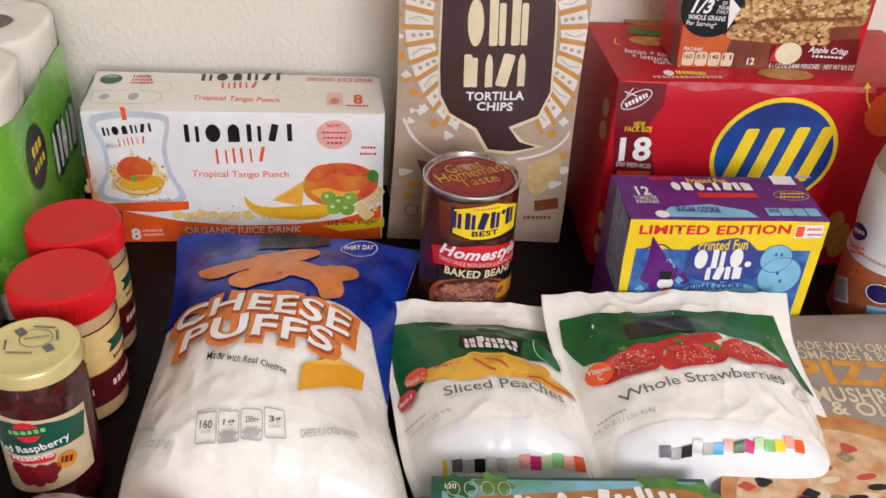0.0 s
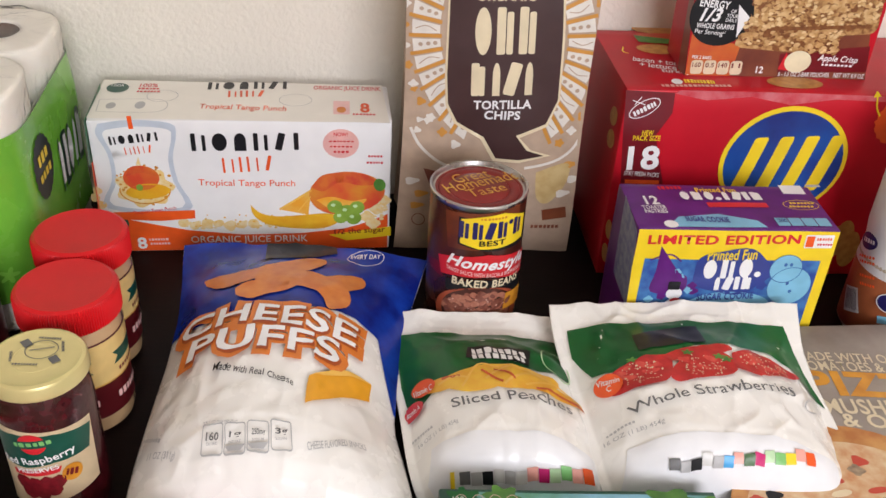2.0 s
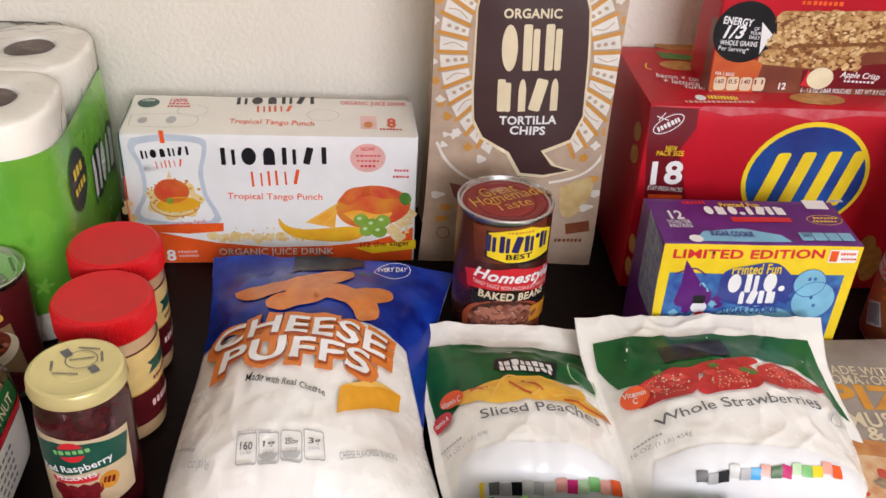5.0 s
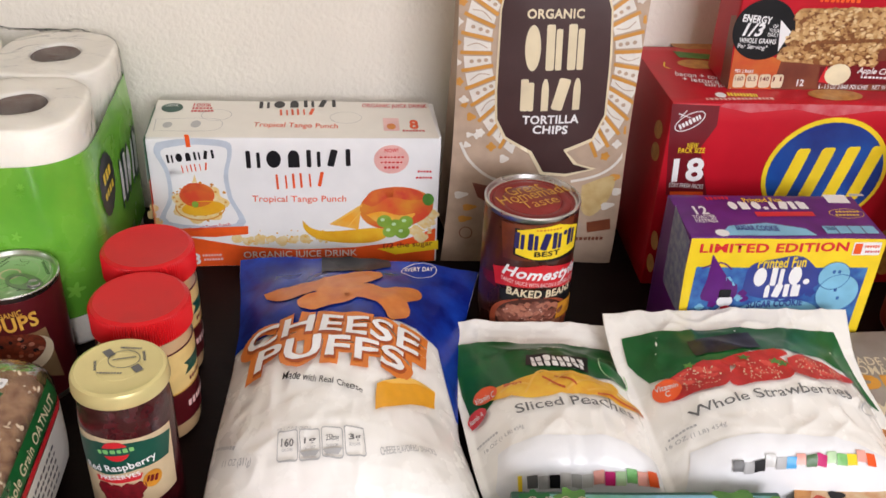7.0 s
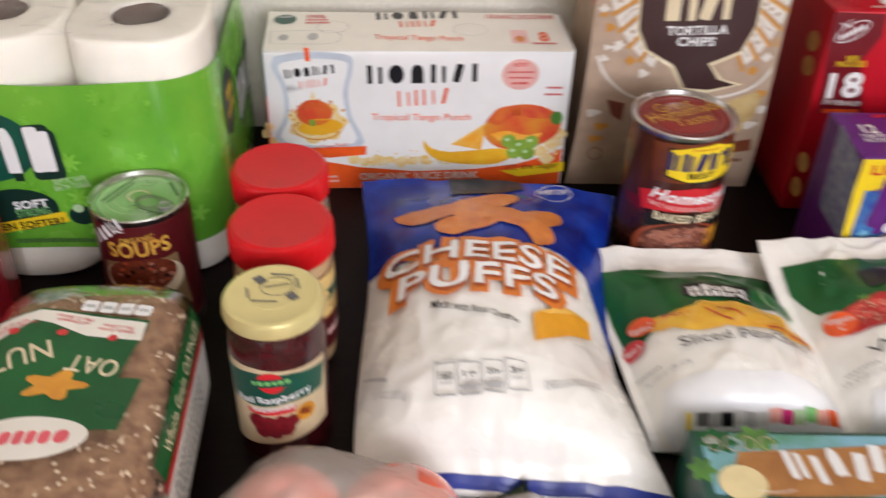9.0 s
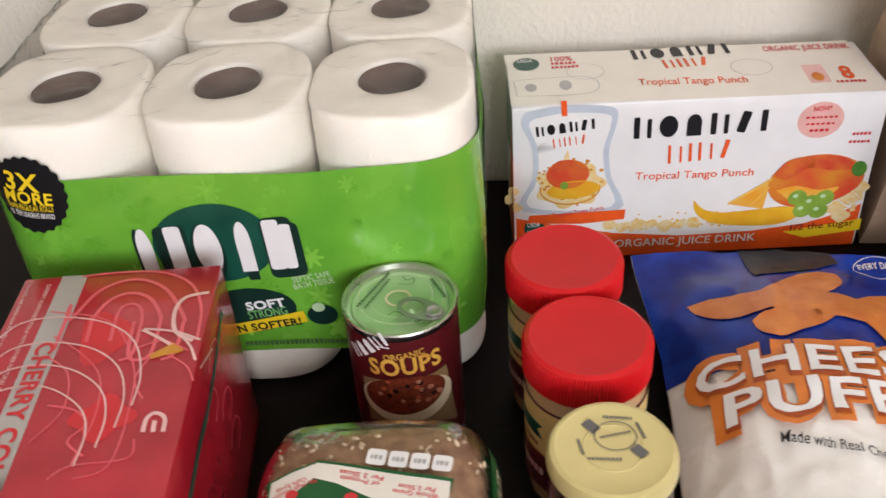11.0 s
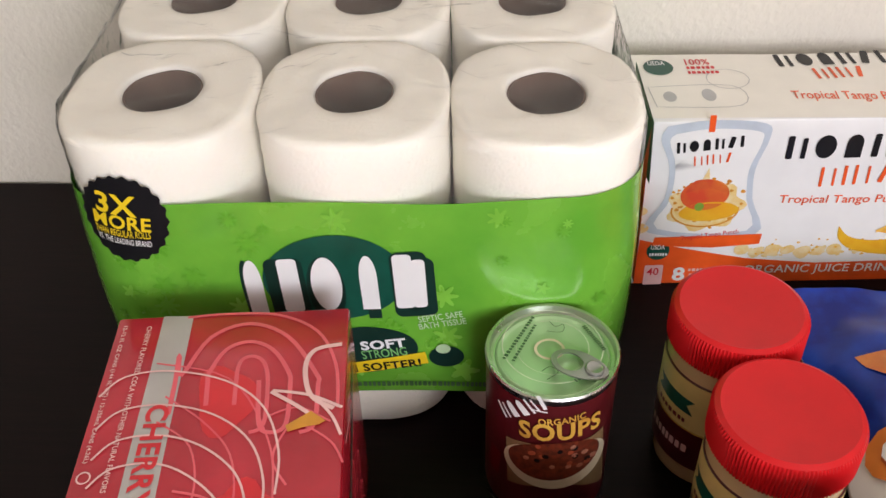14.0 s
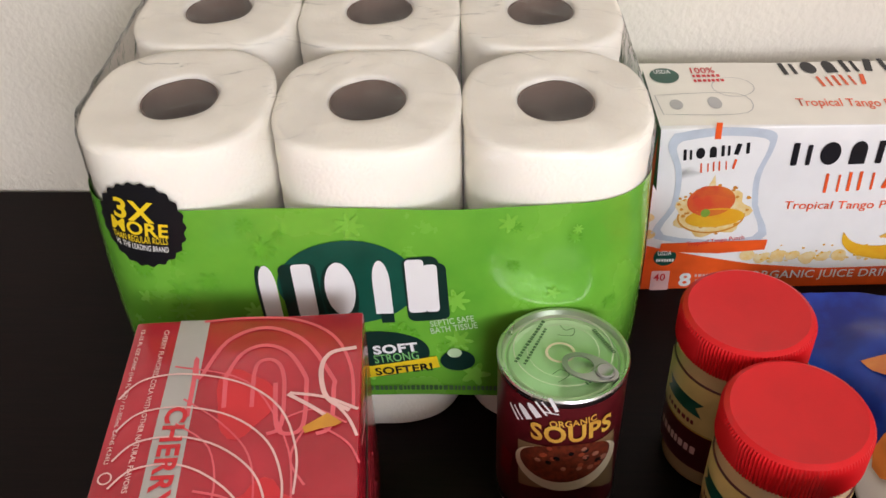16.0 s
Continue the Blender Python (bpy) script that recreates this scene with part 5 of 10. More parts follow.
decal(cracker, C.left, disc(0.1775, 0.0395, 0.0123, 0.0098, rot=33.4), CRACKER, 2, "cracker_picture", cell=0.02)
decal(cracker, C.left, disc(0.135, 0.1463, 0.0118, 0.0096, rot=26.5), CRACKER, 2, "cracker_picture", cell=0.02)
decal(cracker, C.left, disc(0.1317, 0.1694, 0.0116, 0.0095, rot=25.2), CRACKER, 2, "cracker_picture", cell=0.02)

# granola bar box print
decal(granola, G.front, poly([(0.0036, -0.0027), (0.0475, -0.0026), (0.0511, 0.0304), (0.0022, 0.0401)]), REDORANGE, 1, "print", cell=0.02)
decal(granola, G.front, poly([(0.0475, -0.0026), (0.1847, -0.0021), (0.1694, 0.0786), (0.0356, 0.074), (0.0511, 0.0304)]), CHOC, 1, "print", cell=0.02)
decal(granola, G.front, disc(0.0265, 0.0593, 0.0302, 0.0301, rot=-2.2), BLACK, 3, "print", cell=0.02)
decal(granola, G.front, text("ENERGY", 0.0182, 0.0696, 0.0286, 0.0075, 0.03, rot=-4.5), WHITE, 4, "lettering", cell=0.02)
decal(granola, G.front, text("1/3", 0.0167, 0.0593, 0.0207, 0.0131, 0.03, rot=-1.1, shear=0.3), WHITE, 4, "lettering", cell=0.02)
decal(granola, G.front, text("OF\nYOUR\nDAILY", 0.0369, 0.0589, 0.0111, 0.012, 0.012, rot=-3.7), WHITE, 4, "lettering", cell=0.02)
decal(granola, G.front, text("WHOLE GRAINS", 0.0228, 0.0485, 0.0363, 0.005, 0.02, rot=-1.6), WHITE, 4, "lettering", cell=0.02)
decal(granola, G.front, text("Per Serving*", 0.019, 0.042, 0.0295, 0.0061, 0.005, rot=-3.5), WHITE, 4, "lettering", cell=0.02)
decal(granola, G.front, poly([(0.0408, 0.0698), (0.0534, 0.0583), (0.0449, 0.0381)]), WHITE, 4, "print", cell=0.02)
decal(granola, G.front, rect(0.0923, 0.0387, 0.0933, 0.026, 0.008, rot=-3.3), OATBAR, 2, "bar_picture", cell=0.02)
decal(granola, G.front, rect(0.1167, 0.0658, 0.1252, 0.0348, 0.008, rot=1.9), OATBAR, 3, "bar_picture", cell=0.02)
decal(granola, G.front, rect(0.1385, 0.0523, 0.0844, 0.0198, 0.008, rot=4.9), OATBAR2, 4, "bar_picture", cell=0.02)
for k, (oat_ink, n, size) in enumerate(((OATDARK, 90, 0.0034), (OATBAR2, 110, 0.0036), (OATLT, 120, 0.0032), (OATDARK, 40, 0.0018), (OATPALE, 60, 0.0022))):
    tagged(decal(granola, G.front, merge(scatter(0.1167, 0.0668, 0.122, 0.032, n, size, 60 + k, 0.6, False, 1.9), scatter(0.098, 0.0400, 0.100, 0.024, n // 2, size, 80 + k, 0.6, False, -3.3)), oat_ink, 5 + k * 0.5, "oat_picture", cell=0.02), kind="stuff")
tagged(decal(granola, G.front, merge(rect(0.125, 0.0508, 0.098, 0.0036, 0.001, 3.0), scatter(0.115, 0.0500, 0.11, 0.006, 30, 0.0024, 97, 0.6, False, 3.0)), OATDARK, 8, "bar_gap", cell=0.02), kind="stuff")
decal(granola, G.front, poly([(0.092, 0.0232), (0.1793, 0.0334), (0.1831, 0.0067), (0.0941, 0.0041)]), DKRED, 2, "print", cell=0.02)
decal(granola, G.front, text("Apple Crisp", 0.1508, 0.0189, 0.0403, 0.0082, 0.02, rot=-2.4, shear=0.2), WHITE, 4, "lettering", cell=0.02)
decal(granola, G.front, bars(0.1514, 0.0131, 0.0322, 0.0024, 8, 1, rot=-1.4, fill=0.72, r=0.0008), WHITE, 4, "lettering", cell=0.02)
decal(granola, G.front, disc(0.1115, 0.0157, 0.0131, 0.0112, rot=-0.8), APPLE, 4, "apple_picture", cell=0.02)
decal(granola, G.front, poly([(0.0938, 0.0076), (0.0982, 0.0251), (0.1068, 0.0056)]), RED, 3, "print", cell=0.02)
decal(granola, G.front, text("PER 2 BARS", 0.016, 0.0174, 0.0185, 0.0035, 0.012, rot=-1.8), WHITE, 4, "lettering", cell=0.02)
decal(granola, G.front, rect(0.013, 0.0074, 0.0117, 0.0141, 0.003, rot=1.7), CREAMTAN, 4, "print", cell=0.02)
decal(granola, G.front, text("160", 0.0125, 0.0098, 0.0083, 0.0047, 0.012, rot=1.8), DKRED, 5, "lettering", cell=0.02)
decal(granola, G.front, rect(0.0259, 0.0075, 0.0117, 0.0142, 0.003, rot=1.7), CREAMTAN, 4, "print", cell=0.02)
decal(granola, G.front, text("0.5", 0.0254, 0.0098, 0.0083, 0.0047, 0.012, rot=1.8), DKRED, 5, "lettering", cell=0.02)
decal(granola, G.front, rect(0.0388, 0.0075, 0.0117, 0.0142, 0.003, rot=1.7), CREAMTAN, 4, "print", cell=0.02)
decal(granola, G.front, text("140", 0.0383, 0.0099, 0.0084, 0.0047, 0.012, rot=1.7), DKRED, 5, "lettering", cell=0.02)
decal(granola, G.front, rect(0.0517, 0.0076, 0.0117, 0.0142, 0.003, rot=1.7), CREAMTAN, 4, "print", cell=0.02)
decal(granola, G.front, text("11", 0.0512, 0.0099, 0.0084, 0.0047, 0.012, rot=1.7), DKRED, 5, "lettering", cell=0.02)
decal(granola, G.front, text("12", 0.0757, 0.0064, 0.0073, 0.0072, 0.03, rot=1.7), WHITE, 4, "lettering", cell=0.02)
decal(granola, G.front, text("6 - 1.5 OZ 2-BAR POUCHES", 0.1209, 0.0028, 0.0509, 0.0048, 0.012), WHITE, 4, "lettering", cell=0.02)
decal(granola, G.front, text("NET WT 8.9 OZ", 0.1665, 0.0027, 0.0311, 0.0049, 0.012, rot=-0.5), WHITE, 4, "lettering", cell=0.02)
decal(granola, G.front, bars(0.094, 0.0899, 0.0411, 0.0044, 8, 1, fill=0.72, r=0.0008), ORANGE, 4, "lettering", cell=0.02)
decal(granola, G.left, poly([(0.0442, 0.0002), (0.068, 0.0014), (0.0529, 0.071), (0.0405, 0.0669)]), CHOC, 1, "print", cell=0.02)

# toaster pastry box print
decal(pastry, T.front, rect(0.089, 0.0715, 0.1765, 0.1415), YELLOW, 1, "border", "bright yellow border", cell=0.02)
decal(pastry, T.front, rect(0.089, 0.0575, 0.1575, 0.110), MIDBLUE, 2, "picture", "blue winter picture", cell=0.02)
decal(pastry, T.front, text("LIMITED EDITION", 0.077, 0.1332, 0.1343, 0.0094, 0.03, rot=1.0), RED, 3, "lettering", cell=0.02)
decal(pastry, T.front, rect(0.161, 0.1323, 0.0251, 0.0133, 0.001, rot=1.0), WHITE, 3, "print", cell=0.02)
decal(pastry, T.front, rect(0.153, 0.1322, 0.007, 0.0108, 0, rot=1.0), ORANGE, 4, "print", cell=0.02)
decal(pastry, T.front, bars(0.1651, 0.1348, 0.0136, 0.003, 6, 1, rot=1.0, fill=0.72, r=0.0008), ORANGE, 4, "lettering", cell=0.02)
decal(pastry, T.front, bars(0.1666, 0.1295, 0.0136, 0.0024, 6, 1, rot=1.0, fill=0.72, r=0.0008), RED, 4, "lettering", cell=0.02)
decal(pastry, T.front, disc(0.0905, 0.1007, 0.0357, 0.024, n=32, wob=0.06, lobes=5), PTNAVY, 3, "print", cell=0.02)
decal(pastry, T.front, text("Printed Fun", 0.087, 0.1185, 0.044, 0.0109, 0.02, rot=1.7), YELLOW, 5, "lettering", cell=0.02)
decal(pastry, T.front, marks(0.0892, 0.1042, 0.0543, 0.0198, "obo.", 0.0042, rot=2.8), WHITE, 5, "logo", cell=0.02)
decal(pastry, T.front, marks(0.0927, 0.0888, 0.0366, 0.0139, "nslb", 0.0036, rot=2.7), WHITE, 5, "logo", cell=0.02)
decal(pastry, T.front, disc(0.0945, 0.0631, 0.0385, 0.0162, rot=0.7), LTBLUE, 3, "print", cell=0.02)
decal(pastry, T.front, text("SUGAR COOKIE", 0.0898, 0.0745, 0.0512, 0.0077, 0.03, rot=3.6), PTNAVY, 5, "lettering", cell=0.02)
decal(pastry, T.front, disc(0.0927, 0.0568, 0.0259, 0.0066, rot=3.5), CRACKER, 4, "print", cell=0.02)
decal(pastry, T.front, disc(0.1382, 0.104, 0.0146, 0.0143, rot=0.9), LTBLUE, 4, "snowman_picture", cell=0.02)
decal(pastry, T.front, ring(0.1382, 0.104, 0.0146, 0.0143, 0.0007, rot=0.9), MIDBLUE, 5, "print", cell=0.02)
decal(pastry, T.front, disc(0.1456, 0.0857, 0.0199, 0.0198, rot=0.8), LTBLUE, 4, "snowman_picture", cell=0.02)
decal(pastry, T.front, ring(0.1456, 0.0857, 0.0199, 0.0198, 0.0007, rot=0.8), MIDBLUE, 5, "print", cell=0.02)
decal(pastry, T.front, disc(0.1371, 0.1083, 0.0015, 0.0019, rot=0.9), MIDBLUE, 5, "print", cell=0.02)
decal(pastry, T.front, disc(0.1422, 0.1084, 0.0015, 0.0019, rot=0.9), MIDBLUE, 5, "print", cell=0.02)
decal(pastry, T.front, disc(0.1432, 0.0889, 0.0015, 0.0019, rot=0.8), MIDBLUE, 5, "print", cell=0.02)
decal(pastry, T.front, disc(0.1476, 0.0803, 0.0016, 0.0019, rot=0.8), MIDBLUE, 5, "print", cell=0.02)
decal(pastry, T.front, disc(0.0446, 0.0626, 0.0094, 0.0084, rot=0.7), WHITE, 4, "snowman_picture", cell=0.02)
decal(pastry, T.front, disc(0.043, 0.0764, 0.0072, 0.0063, rot=0.8), WHITE, 4, "snowman_picture", cell=0.02)
decal(pastry, T.front, rect(0.0416, 0.085, 0.0107, 0.0087, 0.001, rot=0.8), BLACK, 5, "print", cell=0.02)
decal(pastry, T.front, disc(0.0448, 0.0695, 0.0046, 0.0023, rot=8.6), RED, 5, "print", cell=0.02)
decal(pastry, T.front, blob([(0.0226, 0.1259), (0.0425, 0.0996), (0.0513, 0.0937), (0.0493, 0.0783), (0.0212, 0.0779), (0.0224, 0.0993)]), PURPLE, 3, "boot_picture", cell=0.02)
decal(pastry, T.front, stroke(curve([(0.0153, 0.1111), (0.0316, 0.1173), (0.0429, 0.1104)]), 0.0015), PURPLE, 3, "print", cell=0.02)
decal(pastry, T.front, disc(0.1202, 0.086, 0.0046, 0.0044, rot=0.8, n=16, wob=0.15, lobes=5), PTNAVY, 3, "ornament", cell=0.02)
decal(pastry, T.front, disc(0.1348, 0.0352, 0.0048, 0.0048, rot=0.6, n=16, wob=0.15, lobes=3), PURPLE, 3, "ornament", cell=0.02)
decal(pastry, T.front, disc(0.1576, 0.0361, 0.0048, 0.0048, rot=0.6, n=16, wob=0.15, lobes=4), LTBLUE, 3, "ornament", cell=0.02)
decal(pastry, T.front, disc(0.021, 0.0695, 0.0041, 0.0038, rot=0.7, n=16, wob=0.15, lobes=4), LTBLUE, 3, "ornament", cell=0.02)
decal(pastry, T.front, disc(0.0422, 0.0619, 0.0041, 0.0039, rot=0.7, n=16, wob=0.15, lobes=5), PTNAVY, 3, "ornament", cell=0.02)
decal(pastry, T.front, disc(0.0357, 0.0608, 0.0041, 0.0039, rot=0.7, n=16, wob=0.15, lobes=6), PURPLE, 3, "ornament", cell=0.02)
decal(pastry, T.front, disc(0.035, 0.063, 0.0041, 0.0038, rot=0.7, n=16, wob=0.15, lobes=3), LTBLUE, 3, "ornament", cell=0.02)
decal(pastry, T.front, disc(0.032, 0.0732, 0.0041, 0.0038, rot=0.7, n=16, wob=0.15, lobes=5), PURPLE, 3, "ornament", cell=0.02)
decal(pastry, T.front, disc(0.0447, 0.094, 0.004, 0.0037, rot=0.8, n=16, wob=0.15, lobes=6), LTBLUE, 3, "ornament", cell=0.02)
decal(pastry, T.front, disc(0.0436, 0.063, 0.0041, 0.0039, rot=0.7, n=16, wob=0.15, lobes=3), PTNAVY, 3, "ornament", cell=0.02)
decal(pastry, T.front, disc(0.0576, 0.0852, 0.0041, 0.0038, rot=0.8, n=16, wob=0.15, lobes=4), PURPLE, 3, "ornament", cell=0.02)
decal(pastry, T.front, disc(0.0411, 0.0991, 0.004, 0.0037, rot=0.9, n=16, wob=0.15, lobes=5), LTBLUE, 3, "ornament", cell=0.02)
decal(pastry, T.front, disc(0.0336, 0.0997, 0.004, 0.0037, rot=0.9, n=16, wob=0.15, lobes=6), PTNAVY, 3, "ornament", cell=0.02)
decal(pastry, T.front, disc(0.06, 0.0795, 0.0041, 0.0038, rot=0.8, n=16, wob=0.15, lobes=3), PURPLE, 3, "ornament", cell=0.02)
decal(pastry, T.front, disc(0.055, 0.0807, 0.0041, 0.0038, rot=0.8, n=16, wob=0.15, lobes=4), LTBLUE, 3, "ornament", cell=0.02)
decal(pastry, T.top, text("12", 0.0219, 0.0463, 0.0124, 0.0154, 0.03, rot=2.0), WHITE, 3, "lettering", cell=0.02)
decal(pastry, T.top, text("TOASTER\nPASTRIES", 0.0216, 0.0307, 0.0214, 0.0129, 0.012, rot=1.9), WHITE, 3, "lettering", cell=0.02)
decal(pastry, T.top, text("Printed Fun", 0.0864, 0.0668, 0.0375, 0.0087, 0.02, rot=2.2), YELLOW, 4, "lettering", cell=0.02)
decal(pastry, T.top, marks(0.0879, 0.0561, 0.078, 0.015, "obo.nslb", 0.004, rot=1.3), WHITE, 4, "logo", cell=0.02)
decal(pastry, T.top, rect(0.099, 0.0406, 0.0551, 0.0084, 0, rot=0.9), RED, 2, "print", cell=0.02)
decal(pastry, T.top, poly([(0.026, 0.0029), (0.0392, 0.0189), (0.0761, 0.0248), (0.1081, 0.0146), (0.1144, 0.0037)]), LTBLUE, 2, "print", cell=0.02)
decal(pastry, T.top, text("SUGAR COOKIE", 0.0636, 0.0151, 0.0388, 0.0088, 0.03, rot=-0.9), PTNAVY, 4, "lettering", cell=0.02)
decal(pastry, T.top, rect(0.1301, 0.0125, 0.0112, 0.013, 0.001, rot=1.8), LTBLUE, 3, "print", cell=0.02)
decal(pastry, T.top, text("200", 0.1308, 0.0144, 0.0082, 0.006, 0.012, rot=1.8), PTNAVY, 4, "lettering", cell=0.02)
decal(pastry, T.top, rect(0.1424, 0.0129, 0.0113, 0.0131, 0.001, rot=1.8), LTBLUE, 3, "print", cell=0.02)
decal(pastry, T.top, text("200", 0.1308, 0.0144, 0.0082, 0.006, 0.012, rot=1.8), PTNAVY, 4, "lettering", cell=0.02)
decal(pastry, T.top, rect(0.1547, 0.0132, 0.0113, 0.0132, 0.001, rot=1.8), LTBLUE, 3, "print", cell=0.02)
decal(pastry, T.top, text("200", 0.1308, 0.0144, 0.0082, 0.006, 0.012, rot=1.8), PTNAVY, 4, "lettering", cell=0.02)
decal(pastry, T.top, rect(0.1671, 0.0136, 0.0114, 0.0133, 0.001, rot=1.8), LTBLUE, 3, "print", cell=0.02)
decal(pastry, T.top, text("200", 0.1308, 0.0144, 0.0082, 0.006, 0.012, rot=1.8), PTNAVY, 4, "lettering", cell=0.02)
decal(pastry, T.top, ring(0.1581, 0.0431, 0.0164, 0.0086, 0.0006, rot=2.0), YELLOW, 2, "print", cell=0.02)
decal(pastry, T.top, bars(0.1598, 0.0461, 0.0234, 0.0032, 7, 1, rot=2.0, fill=0.72, r=0.0008), YELLOW, 3, "lettering", cell=0.02)
decal(pastry, T.top, bars(0.1575, 0.0401, 0.0233, 0.0032, 7, 1, rot=2.0, fill=0.72, r=0.0008), YELLOW, 3, "lettering", cell=0.02)
decal(pastry, T.top, rect(0.1598, 0.0712, 0.0214, 0.0159, 0, rot=-0.6), WHITE, 2, "print", cell=0.02)
decal(pastry, T.top, rect(0.1828, 0.0789, 0.0144, 0.0046, 0, rot=2.2), GREY, 2, "print", cell=0.02)
decal(pastry, T.top, bars(0.0445, 0.0699, 0.0227, 0.0065, 6, 1, rot=4.8, fill=0.72, r=0.0008), RED, 3, "lettering", cell=0.02)
decal(pastry, T.top, disc(0.0297, 0.0067, 0.0062, 0.0057, rot=1.7), WHITE, 3, "print", cell=0.02)
decal(pastry, T.left, poly([(0.0268, 0.146), (0.0764, 0.1388), (0.0864, 0.0653), (0.0353, 0.0692)]), PTPANEL, 1, "panel", cell=0.02)

# cola box print
decal(cola, K.top, poly([(0.0240, 0.3993), (0.0400, 0.3986), (0.0425, 0.2200), (0.0250, 0.2200)]), SILVER, 1, "stripe", label="silver grey stripe", cell=0.02)
decal(cola, K.top, text("CHERRY COLA", 0.0335, 0.2790, 0.1120, 0.0112, 0.03, rot=-90.1), RED, 3, "lettering", cell=0.02)
decal(cola, K.top, text("CHERRY FLAVORED COLA WITH OTHER NATURAL FLAVORS", 0.0175, 0.3376, 0.1085, 0.0027, 0.012, rot=-90.4), PINKW, 2, "lettering", cell=0.02)
decal(cola, K.top, text("12-12 FL OZ CANS (144 FL OZ) / 12-355mL CANS (4.26L)", 0.0047, 0.3471, 0.0922, 0.0028, 0.012, rot=-89.9), PINKW, 2, "lettering", cell=0.02)
decal(cola, K.top, ring(0.0063, 0.2925, 0.003, 0.0032, 0.0008, rot=-2.9), PINKW, 2, "print", cell=0.02)
decal(cola, K.top, stroke(curve([(0.0389, 0.3283), (0.0384, 0.35), (0.0373, 0.3694), (0.0406, 0.3541), (0.0516, 0.3809), (0.0711, 0.3905), (0.0924, 0.3789), (0.1088, 0.3508), (0.1101, 0.3428), (0.1098, 0.3179), (0.103, 0.3128)]), 0.0024), PINKRED, 2, "print", cell=0.02)
decal(cola, K.top, stroke(curve([(0.0562, 0.3327), (0.0547, 0.3492), (0.0546, 0.3552), (0.0608, 0.3711), (0.0723, 0.3766), (0.0849, 0.3699), (0.0944, 0.3532), (0.0961, 0.3435), (0.0963, 0.3186), (0.0897, 0.3135), (0.0834, 0.3192), (0.0801, 0.348)]), 0.0024), PINKRED, 2, "print", cell=0.02)
decal(cola, K.top, stroke(curve([(0.0699, 0.332), (0.0688, 0.3485), (0.0686, 0.3571), (0.0701, 0.3634), (0.0747, 0.3656), (0.0796, 0.363), (0.0829, 0.3564), (0.0849, 0.344), (0.0856, 0.3191), (0.0791, 0.314)]), 0.0022), PINKRED, 2, "print", cell=0.02)
decal(cola, K.top, stroke(curve([(0.0372, 0.3973), (0.0582, 0.3989), (0.0857, 0.3963), (0.1075, 0.3824), (0.1183, 0.3576), (0.1207, 0.3278)]), 0.0018), PINKRED, 2, "print", cell=0.02)
decal(cola, K.top, stroke(curve([(0.0022, 0.3426), (0.0121, 0.3551), (0.0342, 0.3578), (0.0635, 0.3488), (0.0845, 0.3296), (0.0944, 0.3021), (0.0946, 0.2775)]), 0.0011), PINKW, 3, "print", cell=0.02)
decal(cola, K.top, stroke(curve([(0.0053, 0.3207), (0.015, 0.3323), (0.0357, 0.3348), (0.061, 0.3265), (0.0804, 0.3087), (0.089, 0.285), (0.089, 0.2619)]), 0.0011), PINKW, 3, "print", cell=0.02)
decal(cola, K.top, stroke(curve([(0.0075, 0.3023), (0.0169, 0.3131), (0.0364, 0.3155), (0.0574, 0.3078), (0.0752, 0.2911), (0.0825, 0.2705), (0.0823, 0.2486)]), 0.0011), PINKW, 3, "print", cell=0.02)
decal(cola, K.top, stroke(curve([(0.0089, 0.2863), (0.0181, 0.2965), (0.0364, 0.2987), (0.0528, 0.2916), (0.0689, 0.2759), (0.0749, 0.2579), (0.0744, 0.237)]), 0.0011), PINKW, 3, "print", cell=0.02)
decal(cola, K.top, stroke(curve([(0.121, 0.3714), (0.1079, 0.3684), (0.1031, 0.3583), (0.1045, 0.343), (0.109, 0.3337), (0.1188, 0.3272)]), 0.0026), PINKW, 3, "print", cell=0.02)
decal(cola, K.top, stroke(curve([(0.0871, 0.3395), (0.1009, 0.3294), (0.1122, 0.3195)]), 0.0022), PINKW, 3, "print", cell=0.02)
decal(cola, K.top, stroke(curve([(0.0879, 0.3402), (0.1062, 0.3364), (0.1229, 0.3277)]), 0.0018), PINKW, 3, "print", cell=0.02)
decal(cola, K.top, stroke(curve([(0.109, 0.3348), (0.1181, 0.3226), (0.123, 0.3105)]), 0.0016), PINKW, 3, "print", cell=0.02)
decal(cola, K.top, stroke(curve([(0.0851, 0.3225), (0.101, 0.3287), (0.1176, 0.3192)]), 0.0012), PINKRED, 2, "print", cell=0.02)
decal(cola, K.top, stroke(curve([(0.0993, 0.2826), (0.0922, 0.2959), (0.094, 0.3086), (0.1015, 0.3183), (0.1178, 0.3074), (0.1245, 0.2942)]), 0.0012), PINKRED, 2, "print", cell=0.02)
decal(cola, K.top, stroke(curve([(0.0486, 0.2823), (0.0647, 0.277), (0.0733, 0.2661), (0.0668, 0.2542), (0.0775, 0.2437)]), 0.0014), PINKRED, 2, "print", cell=0.02)
decal(cola, K.top, stroke(curve([(0.1044, 0.2577), (0.1047, 0.2675), (0.1086, 0.271), (0.114, 0.2671), (0.1149, 0.2572)]), 0.0024), PINKW, 3, "print", cell=0.02)
decal(cola, K.top, stroke(curve([(0.1097, 0.2574), (0.1092, 0.2655)]), 0.0024), PINKW, 3, "print", cell=0.02)
decal(cola, K.top, poly([(0.0962, 0.3169), (0.1079, 0.3256), (0.1154, 0.3193), (0.1122, 0.3171), (0.1043, 0.3155), (0.0977, 0.3131)]), AMBER, 4, "crumb", cell=0.02)
